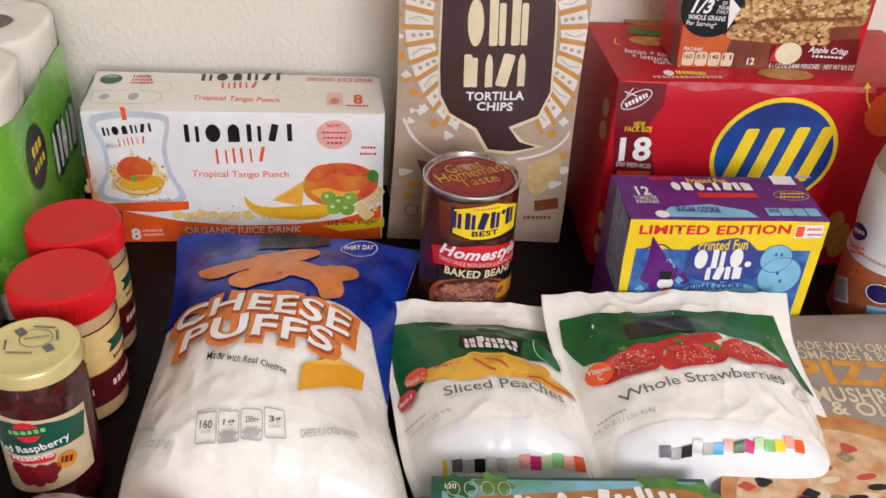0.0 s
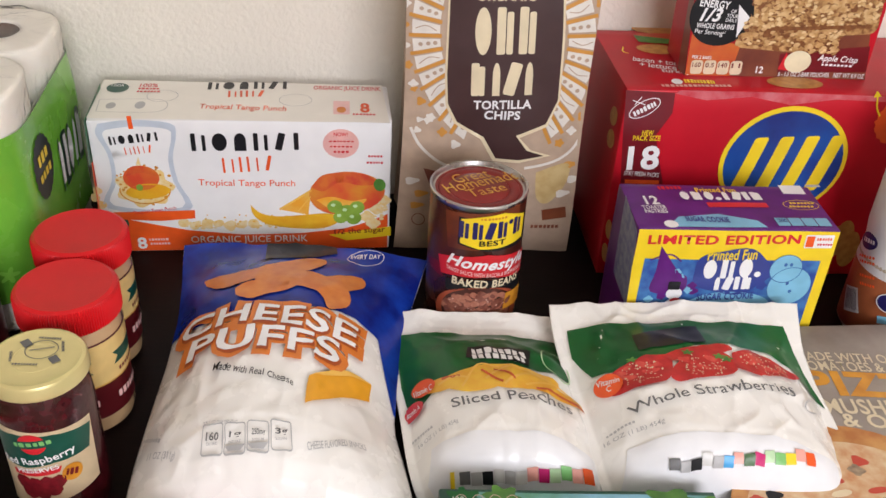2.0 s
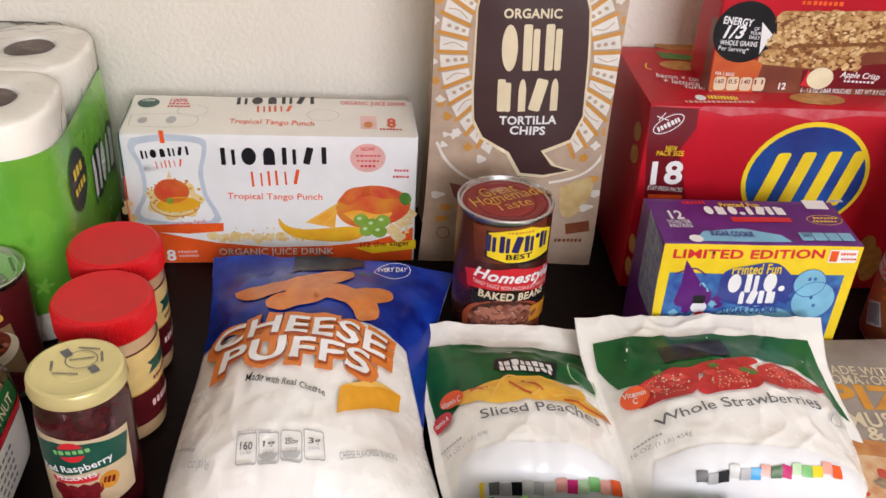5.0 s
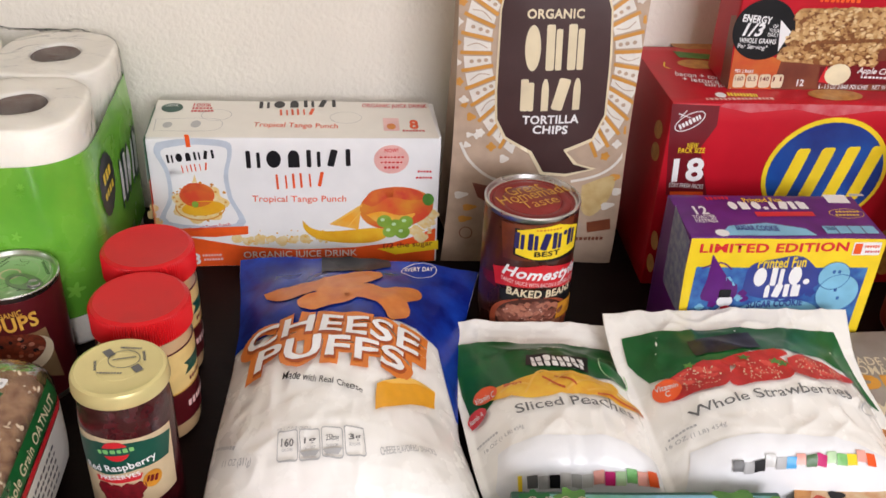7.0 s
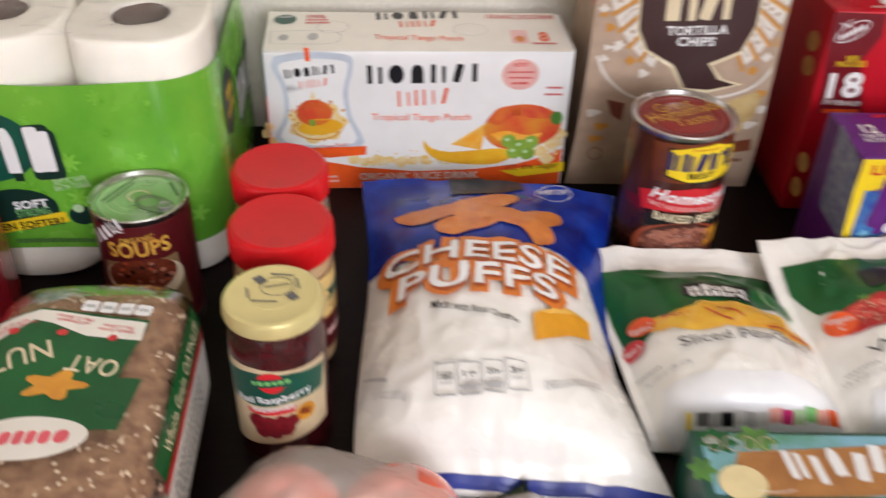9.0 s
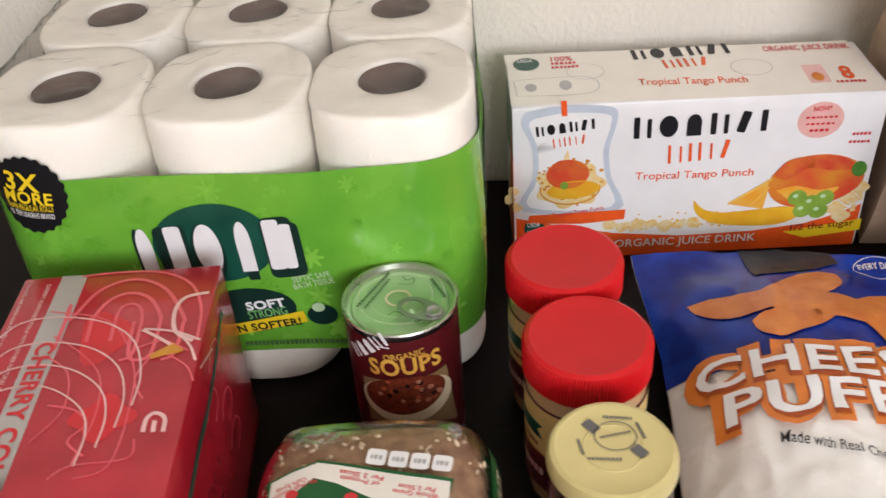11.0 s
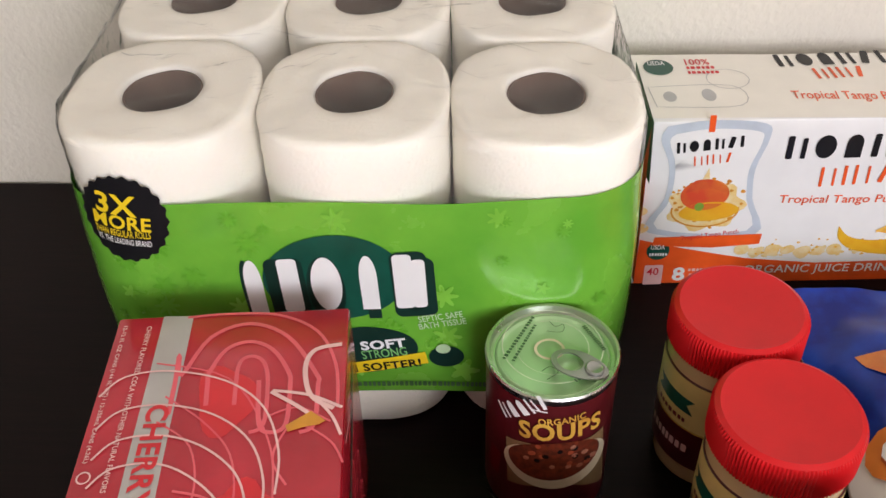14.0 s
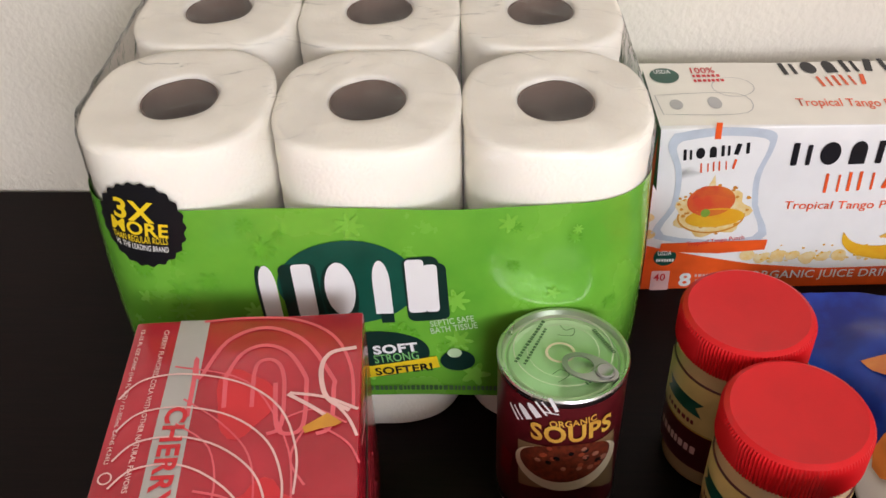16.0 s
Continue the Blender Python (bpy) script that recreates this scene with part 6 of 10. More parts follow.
decal(cola, K.top, stroke(curve([(0.0467, 0.2557), (0.0581, 0.2779), (0.0526, 0.3075), (0.0341, 0.3241)]), 0.001), PINKRED, 2, "print", cell=0.02)
decal(cola, K.top, stroke(curve([(0.0728, 0.2375), (0.0767, 0.2724), (0.072, 0.3015), (0.056, 0.323), (0.0353, 0.3404)]), 0.001), PINKRED, 2, "print", cell=0.02)
decal(cola, K.top, stroke(curve([(0.0759, 0.2292), (0.092, 0.2368), (0.0937, 0.2763), (0.0882, 0.3109), (0.0651, 0.3502), (0.0267, 0.3639)]), 0.001), PINKRED, 2, "print", cell=0.02)
decal(cola, K.top, stroke(curve([(0.0632, 0.2297), (0.0728, 0.2375), (0.1001, 0.2406), (0.1009, 0.2534)]), 0.001), PINKRED, 2, "print", cell=0.02)
decal(cola, K.top, disc(0.0649, 0.3367, 0.0143, 0.0232, rot=9.8, n=24, wob=0.15, lobes=3), RED, 1, "print", cell=0.02)
decal(cola, K.top, disc(0.0807, 0.2703, 0.0155, 0.0152, rot=-0.7, n=24, wob=0.2, lobes=4), RED, 1, "print", cell=0.02)
# flat dark patch stands in for the shade inside the carton's opening
decal(cola, K.top, poly([(0.0467, 0.2099), (0.0838, 0.2075), (0.0865, 0.2018), (0.1075, 0.1992), (0.1166, 0.176), (0.0603, 0.1778)]), BLACKGREEN, 3, "opening", cell=0.02)
decal(cola, K.top, poly([(0.0467, 0.2099), (0.0715, 0.2083), (0.083, 0.2056), (0.0864, 0.2003), (0.0508, 0.2001)]), PALE, 4, "can_end", cell=0.02)
decal(cola, K.top, poly([(0.0515, 0.1986), (0.1054, 0.1968), (0.1097, 0.1909), (0.0546, 0.1912)]), SILVER, 4, "can_end", cell=0.02)
decal(cola, K.top, poly([(0.0552, 0.1898), (0.1051, 0.1889), (0.108, 0.1763), (0.0603, 0.1778)]), PALE, 4, "can_end", cell=0.02)
decal(cola, K.right, stroke(curve([(0.3203, 0.1224), (0.3342, 0.1292), (0.3473, 0.1251), (0.3474, 0.1152), (0.3334, 0.1105)]), 0.001), PINKRED, 2, "print", cell=0.02)
decal(cola, K.right, stroke(curve([(0.3167, 0.0861), (0.331, 0.0926), (0.3444, 0.0875), (0.3446, 0.0769), (0.3301, 0.0725)]), 0.001), PINKRED, 2, "print", cell=0.02)
decal(cola, K.right, stroke(curve([(0.2937, 0.1093), (0.3068, 0.1158), (0.319, 0.1115), (0.3189, 0.1017), (0.3056, 0.0972)]), 0.001), PINKRED, 2, "print", cell=0.02)
decal(cola, K.right, stroke(curve([(0.3164, 0.0599), (0.331, 0.0663), (0.3448, 0.0605), (0.345, 0.0492), (0.3302, 0.0452)]), 0.001), PINKRED, 2, "print", cell=0.02)
decal(cola, K.right, stroke(curve([(0.3744, 0.1244), (0.3091, 0.1136), (0.2693, 0.1152), (0.2246, 0.113)]), 0.0045), DKGREEN, 2, "print", cell=0.02)
decal(cola, K.right, stroke(curve([(0.3367, 0.1271), (0.3096, 0.137)]), 0.001), PINKW, 3, "print", cell=0.02)

# frozen bar and pizza print
decal(frozen, FB.top, poly([(0.0068, 0.1238), (0.0206, 0.1318), (0.1905, 0.1309), (0.1873, 0.0945), (0.192, 0.0784), (0.0065, 0.0818)]), SKYINK, 1, "print", cell=0.02)
decal(frozen, FB.top, disc(0.0172, 0.1248, 0.0119, 0.0095, rot=-8.7, n=26, wob=0.25, lobes=7), GREEN_INK, 2, "leaf_picture", cell=0.02)
decal(frozen, FB.top, disc(0.0441, 0.1271, 0.012, 0.0097, rot=-8.8, n=26, wob=0.25, lobes=6), LEAFINK, 2, "leaf_picture", cell=0.02)
decal(frozen, FB.top, disc(0.1631, 0.1253, 0.0181, 0.0102, rot=-6.1, n=26, wob=0.25, lobes=5), LEAFINK, 2, "leaf_picture", cell=0.02)
decal(frozen, FB.top, disc(0.1857, 0.1194, 0.0139, 0.0102, rot=-7.7, n=26, wob=0.25, lobes=5), LEAFINK, 2, "leaf_picture", cell=0.02)
decal(frozen, FB.top, disc(0.0026, 0.1013, 0.0077, 0.0089, rot=-12.4, n=26, wob=0.25, lobes=6), LEAFINK, 2, "leaf_picture", cell=0.02)
decal(frozen, FB.top, disc(0.1848, 0.0982, 0.0115, 0.0097, rot=-8.7, n=26, wob=0.25, lobes=7), LEAFINK, 2, "leaf_picture", cell=0.02)
decal(frozen, FB.top, blob([(0.0293, 0.1154), (0.1751, 0.1239), (0.1855, 0.0997), (0.1695, 0.0857), (0.0294, 0.0814)]), PLANK, 3, "plank_picture", cell=0.02)
decal(frozen, FB.top, marks(0.114, 0.1076, 0.1173, 0.0237, "blnssbbb", 0.0042, rot=5.5, jig=0.12), WHITE, 5, "logo", cell=0.02)
decal(frozen, FB.top, disc(0.0257, 0.0904, 0.0153, 0.0143, rot=-4.7), BANANA, 4, "banana_picture", cell=0.02)
decal(frozen, FB.top, ring(0.0151, 0.1225, 0.0043, 0.0061, 0.0005, rot=0.7), PINKW, 3, "print", cell=0.02)
decal(frozen, FB.top, ring(0.0269, 0.1226, 0.0043, 0.0061, 0.0005, rot=0.7), PINKW, 3, "print", cell=0.02)
decal(frozen, FB.top, ring(0.0387, 0.1228, 0.0043, 0.0061, 0.0005, rot=0.7), PINKW, 3, "print", cell=0.02)
decal(frozen, FB.top, ring(0.0505, 0.1229, 0.0043, 0.0061, 0.0005, rot=0.7), PINKW, 3, "print", cell=0.02)
decal(frozen, FB.top, text("120", 0.0132, 0.1245, 0.0078, 0.0046, 0.012, rot=0.7), WHITE, 4, "lettering", cell=0.02)
decal(frozen, FB.top, stroke(curve([(0.034, 0.0842), (0.0453, 0.083), (0.0573, 0.0848)]), 0.0006), WHITE, 4, "print", cell=0.02)
decal(frozen, FB.front, poly([(-0.0191, 0.1486), (0.1104, 0.1457), (0.1158, 0.1269), (-0.0165, 0.1301)]), DKGREEN, 1, "print", cell=0.02)
decal(pizza, Z.top, text("MADE WITH ORGANIC", 0.1567, 0.2318, 0.1263, 0.0118, 0.012, rot=-5.8), CREAMTAN, 2, "lettering", cell=0.02)
decal(pizza, Z.top, text("TOMATOES & BASIL", 0.1443, 0.2207, 0.1082, 0.0123, 0.012, rot=-5.1), CREAMTAN, 2, "lettering", cell=0.02)
decal(pizza, Z.top, text("PIZZA", 0.1508, 0.197, 0.1275, 0.0315, 0.045, rot=-6.3), AMBER, 2, "lettering", cell=0.02)
decal(pizza, Z.top, text("MUSHROOM", 0.1447, 0.1698, 0.109, 0.0178, 0.02, rot=-5.5), CREAMTAN, 2, "lettering", cell=0.02)
decal(pizza, Z.top, text("& OLIVE", 0.1368, 0.1541, 0.0781, 0.0158, 0.02, rot=-6.1), CREAMTAN, 2, "lettering", cell=0.02)
decal(pizza, Z.top, disc(0.0727, 0.0408, 0.1038, 0.1127, rot=-6.7, n=60), PZCRUST, 2, "pizza_picture", cell=0.02)
decal(pizza, Z.top, disc(0.0708, 0.0375, 0.0923, 0.098, rot=-6.0, n=60), PZCHEESE, 3, "pizza_picture", cell=0.02)
decal(pizza, Z.top, disc(0.1204, 0.0936, 0.007, 0.0042, rot=3.1, n=14, wob=0.18, lobes=2), BLACK, 5, "topping", cell=0.02)
decal(pizza, Z.top, disc(0.0951, 0.0622, 0.0061, 0.0028, rot=-7.0, n=14, wob=0.18, lobes=3), TOMATO, 4, "topping", cell=0.02)
decal(pizza, Z.top, disc(0.0837, 0.1054, 0.0062, 0.0054, rot=-12.8, n=14, wob=0.18, lobes=4), MUSHR, 4, "topping", cell=0.02)
decal(pizza, Z.top, disc(0.0618, 0.0838, 0.0074, 0.0037, rot=11.4, n=14, wob=0.18, lobes=2), PZCHEESE2, 4, "topping", cell=0.02)
decal(pizza, Z.top, disc(0.0104, 0.0847, 0.0065, 0.0044, rot=1.9, n=14, wob=0.18, lobes=3), BLACK, 5, "topping", cell=0.02)
decal(pizza, Z.top, disc(0.0137, 0.1194, 0.0063, 0.0042, rot=-10.7, n=14, wob=0.18, lobes=4), TOMATO, 4, "topping", cell=0.02)
decal(pizza, Z.top, disc(0.0606, 0.0658, 0.0063, 0.0045, rot=-2.8, n=14, wob=0.18, lobes=2), MUSHR, 4, "topping", cell=0.02)
decal(pizza, Z.top, disc(0.0497, 0.0602, 0.0059, 0.0029, rot=-9.8, n=14, wob=0.18, lobes=3), PZCHEESE2, 4, "topping", cell=0.02)
decal(pizza, Z.top, disc(0.0336, 0.0664, 0.0065, 0.0029, rot=2.1, n=14, wob=0.18, lobes=4), BLACK, 5, "topping", cell=0.02)
decal(pizza, Z.top, disc(0.062, 0.0963, 0.0063, 0.0039, rot=-7.9, n=14, wob=0.18, lobes=2), TOMATO, 4, "topping", cell=0.02)
decal(pizza, Z.top, disc(0.0336, 0.0974, 0.0066, 0.005, n=14, wob=0.18, lobes=3), MUSHR, 4, "topping", cell=0.02)
decal(pizza, Z.top, disc(0.1227, 0.079, 0.0076, 0.0043, rot=10.5, n=14, wob=0.18, lobes=4), PZCHEESE2, 4, "topping", cell=0.02)
decal(pizza, Z.top, disc(0.0753, 0.0667, 0.0066, 0.0026, rot=2.2, n=14, wob=0.18, lobes=2), BLACK, 5, "topping", cell=0.02)
decal(pizza, Z.top, disc(0.0901, 0.114, 0.0063, 0.0053, rot=-14.1, n=14, wob=0.18, lobes=3), TOMATO, 4, "topping", cell=0.02)
decal(pizza, Z.top, disc(0.0372, 0.0618, 0.0068, 0.0045, rot=7.8, n=14, wob=0.18, lobes=4), MUSHR, 4, "topping", cell=0.02)
decal(pizza, Z.top, disc(0.0489, 0.0708, 0.0059, 0.0051, rot=-13.4, n=14, wob=0.18, lobes=2), PZCHEESE2, 4, "topping", cell=0.02)
decal(pizza, Z.top, disc(0.1455, 0.121, 0.0083, 0.0042, rot=13.2, n=14, wob=0.18, lobes=3), BLACK, 5, "topping", cell=0.02)
decal(pizza, Z.top, disc(-0.0034, 0.0818, 0.0062, 0.0042, rot=-4.6, n=14, wob=0.18, lobes=4), TOMATO, 4, "topping", cell=0.02)
decal(pizza, Z.top, disc(0.0612, 0.1036, 0.0061, 0.0049, rot=-22.5, n=14, wob=0.18, lobes=2), MUSHR, 4, "topping", cell=0.02)
decal(pizza, Z.top, disc(0.0083, 0.1207, 0.0064, 0.0036, rot=-8.4, n=14, wob=0.18, lobes=3), PZCHEESE2, 4, "topping", cell=0.02)
decal(pizza, Z.top, disc(0.0416, 0.0716, 0.0065, 0.0047, rot=2.0, n=14, wob=0.18, lobes=4), BLACK, 5, "topping", cell=0.02)
decal(pizza, Z.top, disc(0.0906, 0.0854, 0.0072, 0.0035, rot=7.9, n=14, wob=0.18, lobes=2), TOMATO, 4, "topping", cell=0.02)
decal(pizza, Z.top, disc(0.0812, 0.0566, 0.0072, 0.0026, rot=10.4, n=14, wob=0.18, lobes=3), MUSHR, 4, "topping", cell=0.02)
decal(pizza, Z.top, disc(0.0835, 0.0668, 0.0073, 0.0043, rot=10.2, n=14, wob=0.18, lobes=4), PZCHEESE2, 4, "topping", cell=0.02)
decal(pizza, Z.top, disc(0.0941, 0.075, 0.0067, 0.0037, rot=2.5, n=14, wob=0.18, lobes=2), BLACK, 5, "topping", cell=0.02)
decal(pizza, Z.top, disc(0.0346, 0.0681, 0.0065, 0.0032, rot=2.9, n=14, wob=0.18, lobes=3), TOMATO, 4, "topping", cell=0.02)
decal(pizza, Z.top, disc(0.1039, 0.0563, 0.0057, 0.0048, rot=-22.9, n=14, wob=0.18, lobes=4), MUSHR, 4, "topping", cell=0.02)
decal(pizza, Z.top, disc(0.0197, 0.1211, 0.0065, 0.0052, rot=-5.3, n=14, wob=0.18, lobes=2), PZCHEESE2, 4, "topping", cell=0.02)
decal(pizza, Z.top, disc(0.1075, 0.0752, 0.0058, 0.0032, rot=-22.7, n=14, wob=0.18, lobes=3), BLACK, 5, "topping", cell=0.02)
decal(pizza, Z.top, disc(0.0311, 0.104, 0.007, 0.0034, rot=5.9, n=14, wob=0.18, lobes=4), TOMATO, 4, "topping", cell=0.02)
decal(pizza, Z.top, disc(0.0164, 0.1027, 0.0075, 0.0038, rot=13.1, n=14, wob=0.18, lobes=2), MUSHR, 4, "topping", cell=0.02)
decal(pizza, Z.top, disc(0.1237, 0.0892, 0.0063, 0.0045, rot=-8.1, n=14, wob=0.18, lobes=3), PZCHEESE2, 4, "topping", cell=0.02)
decal(pizza, Z.top, disc(0.1106, 0.0689, 0.0059, 0.0036, rot=-16.6, n=14, wob=0.18, lobes=4), BLACK, 5, "topping", cell=0.02)
decal(pizza, Z.top, disc(0.1293, 0.1089, 0.0069, 0.0049, rot=0.5, n=14, wob=0.18, lobes=2), TOMATO, 4, "topping", cell=0.02)

# mark on a roll
decal(tp, lid_map(0.2325), stroke(curve([(-0.1428, -0.0272), (-0.1359, -0.0314), (-0.13, -0.0299), (-0.1228, -0.0313), (-0.1167, -0.0306)]), 0.0004), BLACK, 1, "print")

# can labels
decal(beans, round_map(0.0437), poly([(-0.0308, 0.1413), (0.0415, 0.1477), (0.0442, 0.1097), (-0.0261, 0.1049)]), AMBERBROWN, 1, "print", cell=0.004)
decal(beans, round_map(0.0437), poly([(-0.0167, 0.1388), (0.0074, 0.1389), (0.0536, 0.1337), (0.0552, 0.1038), (0.0107, 0.1057), (-0.0165, 0.1113)]), BLACK, 2, "print", cell=0.004)
decal(beans, round_map(0.0437), poly([(-0.0145, 0.1371), (0.0021, 0.1412), (0.0231, 0.1436), (0.0501, 0.1337), (0.0493, 0.1095), (0.0187, 0.1081), (0.0027, 0.1084), (-0.0145, 0.113)]), YELLOW, 3, "logo", cell=0.004)
decal(beans, round_map(0.0437), marks(0.0137, 0.1271, 0.062, 0.017, "bbsb'b", 0.0034), NAVY, 5, "logo", cell=0.004)
decal(beans, round_map(0.0437), text("BEST", 0.0145, 0.1143, 0.0244, 0.0056, 0.03), BLACK, 4, "lettering", cell=0.004)
decal(beans, round_map(0.0437), bars(0.0142, 0.139, 0.0245, 0.0024, 8, 1, fill=0.72, r=0.0008), AMBER, 4, "lettering", cell=0.004)
decal(beans, round_map(0.0437), poly([(-0.0363, 0.0922), (-0.0197, 0.0976), (0.0111, 0.1021), (0.0617, 0.0915), (0.0617, 0.0662), (0.0136, 0.0784), (-0.0152, 0.0775), (-0.0317, 0.0746)]), RED, 2, "band", label="red band", cell=0.004)
decal(beans, round_map(0.0437), text("Homestyle", 0.0153, 0.0895, 0.0819, 0.0151, 0.03, rot=-4.6, shear=0.3), WHITE, 4, "lettering", cell=0.004)
decal(beans, round_map(0.0437), text("TANGY SAUCE WITH BACON & BROWN SUGAR", 0.0151, 0.0802, 0.0824, 0.0044, 0.02, rot=-5.6), PINKW, 4, "lettering", cell=0.004)
decal(beans, round_map(0.0437), poly([(-0.0263, 0.0721), (0.014, 0.0746), (0.0617, 0.0622), (0.0581, 0.0479), (0.0154, 0.0611), (-0.0252, 0.0599)]), BLACK, 2, "print", cell=0.004)
decal(beans, round_map(0.0437), text("BAKED BEANS", 0.0147, 0.0706, 0.0681, 0.0084, 0.03, rot=-3.5), CREAM, 4, "lettering", cell=0.004)
decal(beans, round_map(0.0437), disc(0.0086, 0.0354, 0.0442, 0.0315, rot=-3.7), TERRA, 2, "bowl_picture", cell=0.004)
decal(beans, round_map(0.0437), disc(0.0072, 0.0393, 0.0358, 0.0269, rot=-0.6), BEANDARK, 3, "bowl_picture", cell=0.004)
for k, (bean_ink, n, size) in enumerate(((BEAN2, 46, 0.0044), (BEAN, 46, 0.0042), (BEAN2, 30, 0.0040), (BEANLT, 16, 0.0036), (BEAN2, 26, 0.0038), (BEANGLINT, 20, 0.0010))):
    tagged(decal(beans, round_map(0.0437), scatter(0.0072, 0.0385, 0.066, 0.046, n, size, 40 + k, 0.72), bean_ink, 4 + k * 0.6, "bean_picture", cell=0.004), kind="stuff")
decal(beans, round_map(0.0437), rect(0.0458, 0.0453, 0.0283, 0.0176, 0, rot=-6.7), AMBER, 6, "print", cell=0.004)
decal(beans, round_map(0.0437), poly([(-0.0557, 0.0795), (-0.0356, 0.0851), (-0.0294, 0.0707), (-0.0475, 0.072)]), DKRED, 1, "print", cell=0.004)
decal(beans, lid_map(0.1460), text("Great", -0.0082, 0.018, 0.0353, 0.0151, 0.0, rot=28.3), GOLDTXT, 2, "lettering")
decal(beans, lid_map(0.1460), text("Homemade", 0.0016, 0.0094, 0.0731, 0.0158, 0.0, rot=28.8), GOLDTXT, 2, "lettering")
decal(beans, lid_map(0.1460), text("Taste", 0.0063, -0.0057, 0.0369, 0.0133, 0.0, rot=27.8), GOLDTXT, 2, "lettering")
decal(soup, round_map(0.038), text("SOUPS", 0.0082, 0.0885, 0.0480, 0.0145, 0.03, rot=4.0), GOLDTXT, 4, "lettering", cell=0.004)
decal(soup, round_map(0.038), text("ORGANIC", 0.008, 0.0979, 0.0265, 0.0053, 0.02, rot=7.3), GOLDTXT, 4, "lettering", cell=0.004)
decal(soup, round_map(0.038), marks(-0.015, 0.1034, 0.0348, 0.0111, "bnnbs", 0.0012, rot=38.1), WHITE, 4, "logo", cell=0.004)
decal(soup, round_map(0.038), stroke(curve([(-0.0082, 0.1053), (-0.0004, 0.105)]), 0.0009), WHITE, 4, "print", cell=0.004)
decal(soup, round_map(0.038), poly([(-0.0242, 0.0721), (-0.0123, 0.0751), (0.0067, 0.0777), (0.0276, 0.0766), (0.0367, 0.0778), (0.044, 0.0211), (0.0174, 0.0376), (-0.006, 0.0373), (-0.0224, 0.0324)]), TANSOUP, 2, "panel", cell=0.004)
decal(soup, round_map(0.038), disc(0.0074, 0.0573, 0.0327, 0.0206, rot=1.4), CREAMTAN, 3, "bowl_picture", cell=0.004)
decal(soup, round_map(0.038), disc(0.0061, 0.0621, 0.0281, 0.0169, rot=5.8), SOUPRED, 4, "bowl_picture", cell=0.004)
decal(soup, round_map(0.038), disc(0.0154, 0.074, 0.0018, 0.0018, rot=-17.6, n=10), BEAN, 5, "bean_picture", cell=0.004)
decal(soup, round_map(0.038), disc(-0.0044, 0.0627, 0.0017, 0.0018, rot=19.9, n=10), BLACK, 5, "bean_picture", cell=0.004)
decal(soup, round_map(0.038), disc(0.0141, 0.0696, 0.0018, 0.0018, rot=-15.4, n=10), TERRA, 5, "bean_picture", cell=0.004)
decal(soup, round_map(0.038), disc(-0.0106, 0.0629, 0.0019, 0.0017, rot=29.3, n=10), BEAN, 5, "bean_picture", cell=0.004)
decal(soup, round_map(0.038), disc(0.0172, 0.0649, 0.0019, 0.0019, rot=-21.0, n=10), BLACK, 5, "bean_picture", cell=0.004)
decal(soup, round_map(0.038), disc(-0.008, 0.0681, 0.0018, 0.0017, rot=25.4, n=10), TERRA, 5, "bean_picture", cell=0.004)
decal(soup, round_map(0.038), disc(0.0167, 0.0663, 0.0019, 0.0019, rot=-20.2, n=10), BEAN, 5, "bean_picture", cell=0.004)
decal(soup, round_map(0.038), disc(0.0164, 0.0723, 0.0019, 0.0019, rot=-19.4, n=10), BLACK, 5, "bean_picture", cell=0.004)
decal(soup, round_map(0.038), disc(0.0141, 0.0602, 0.0018, 0.0019, rot=-15.8, n=10), TERRA, 5, "bean_picture", cell=0.004)
decal(soup, round_map(0.038), disc(0.023, 0.0667, 0.0024, 0.002, rot=-29.5, n=10), BEAN, 5, "bean_picture", cell=0.004)
decal(soup, round_map(0.038), disc(0.0253, 0.0594, 0.0026, 0.002, rot=-32.9, n=10), BLACK, 5, "bean_picture", cell=0.004)
decal(soup, round_map(0.038), disc(-0.0042, 0.0752, 0.0016, 0.0017, rot=19.1, n=10), TERRA, 5, "bean_picture", cell=0.004)
decal(soup, round_map(0.038), disc(0.0135, 0.0572, 0.0018, 0.0019, rot=-14.8, n=10), BEAN, 5, "bean_picture", cell=0.004)
decal(soup, round_map(0.038), disc(0.0081, 0.0715, 0.0016, 0.0018, rot=-4.0, n=10), BLACK, 5, "bean_picture", cell=0.004)
decal(soup, round_map(0.038), disc(-0.002, 0.0666, 0.0016, 0.0018, rot=15.5, n=10), TERRA, 5, "bean_picture", cell=0.004)
decal(soup, round_map(0.038), disc(0.0293, 0.0598, 0.0031, 0.0021, rot=-37.2, n=10), BEAN, 5, "bean_picture", cell=0.004)
decal(soup, round_map(0.038), disc(0.0005, 0.0671, 0.0016, 0.0018, rot=11.0, n=10), BLACK, 5, "bean_picture", cell=0.004)
decal(soup, round_map(0.038), disc(-0.0069, 0.0689, 0.0017, 0.0017, rot=23.6, n=10), TERRA, 5, "bean_picture", cell=0.004)
decal(soup, round_map(0.038), disc(0.0205, 0.0557, 0.0022, 0.002, rot=-26.7, n=10), BEAN, 5, "bean_picture", cell=0.004)
decal(soup, round_map(0.038), disc(-0.0003, 0.0672, 0.0016, 0.0018, rot=12.4, n=10), BLACK, 5, "bean_picture", cell=0.004)
decal(soup, round_map(0.038), disc(0.0252, 0.0568, 0.0026, 0.002, rot=-32.9, n=10), TERRA, 5, "bean_picture", cell=0.004)
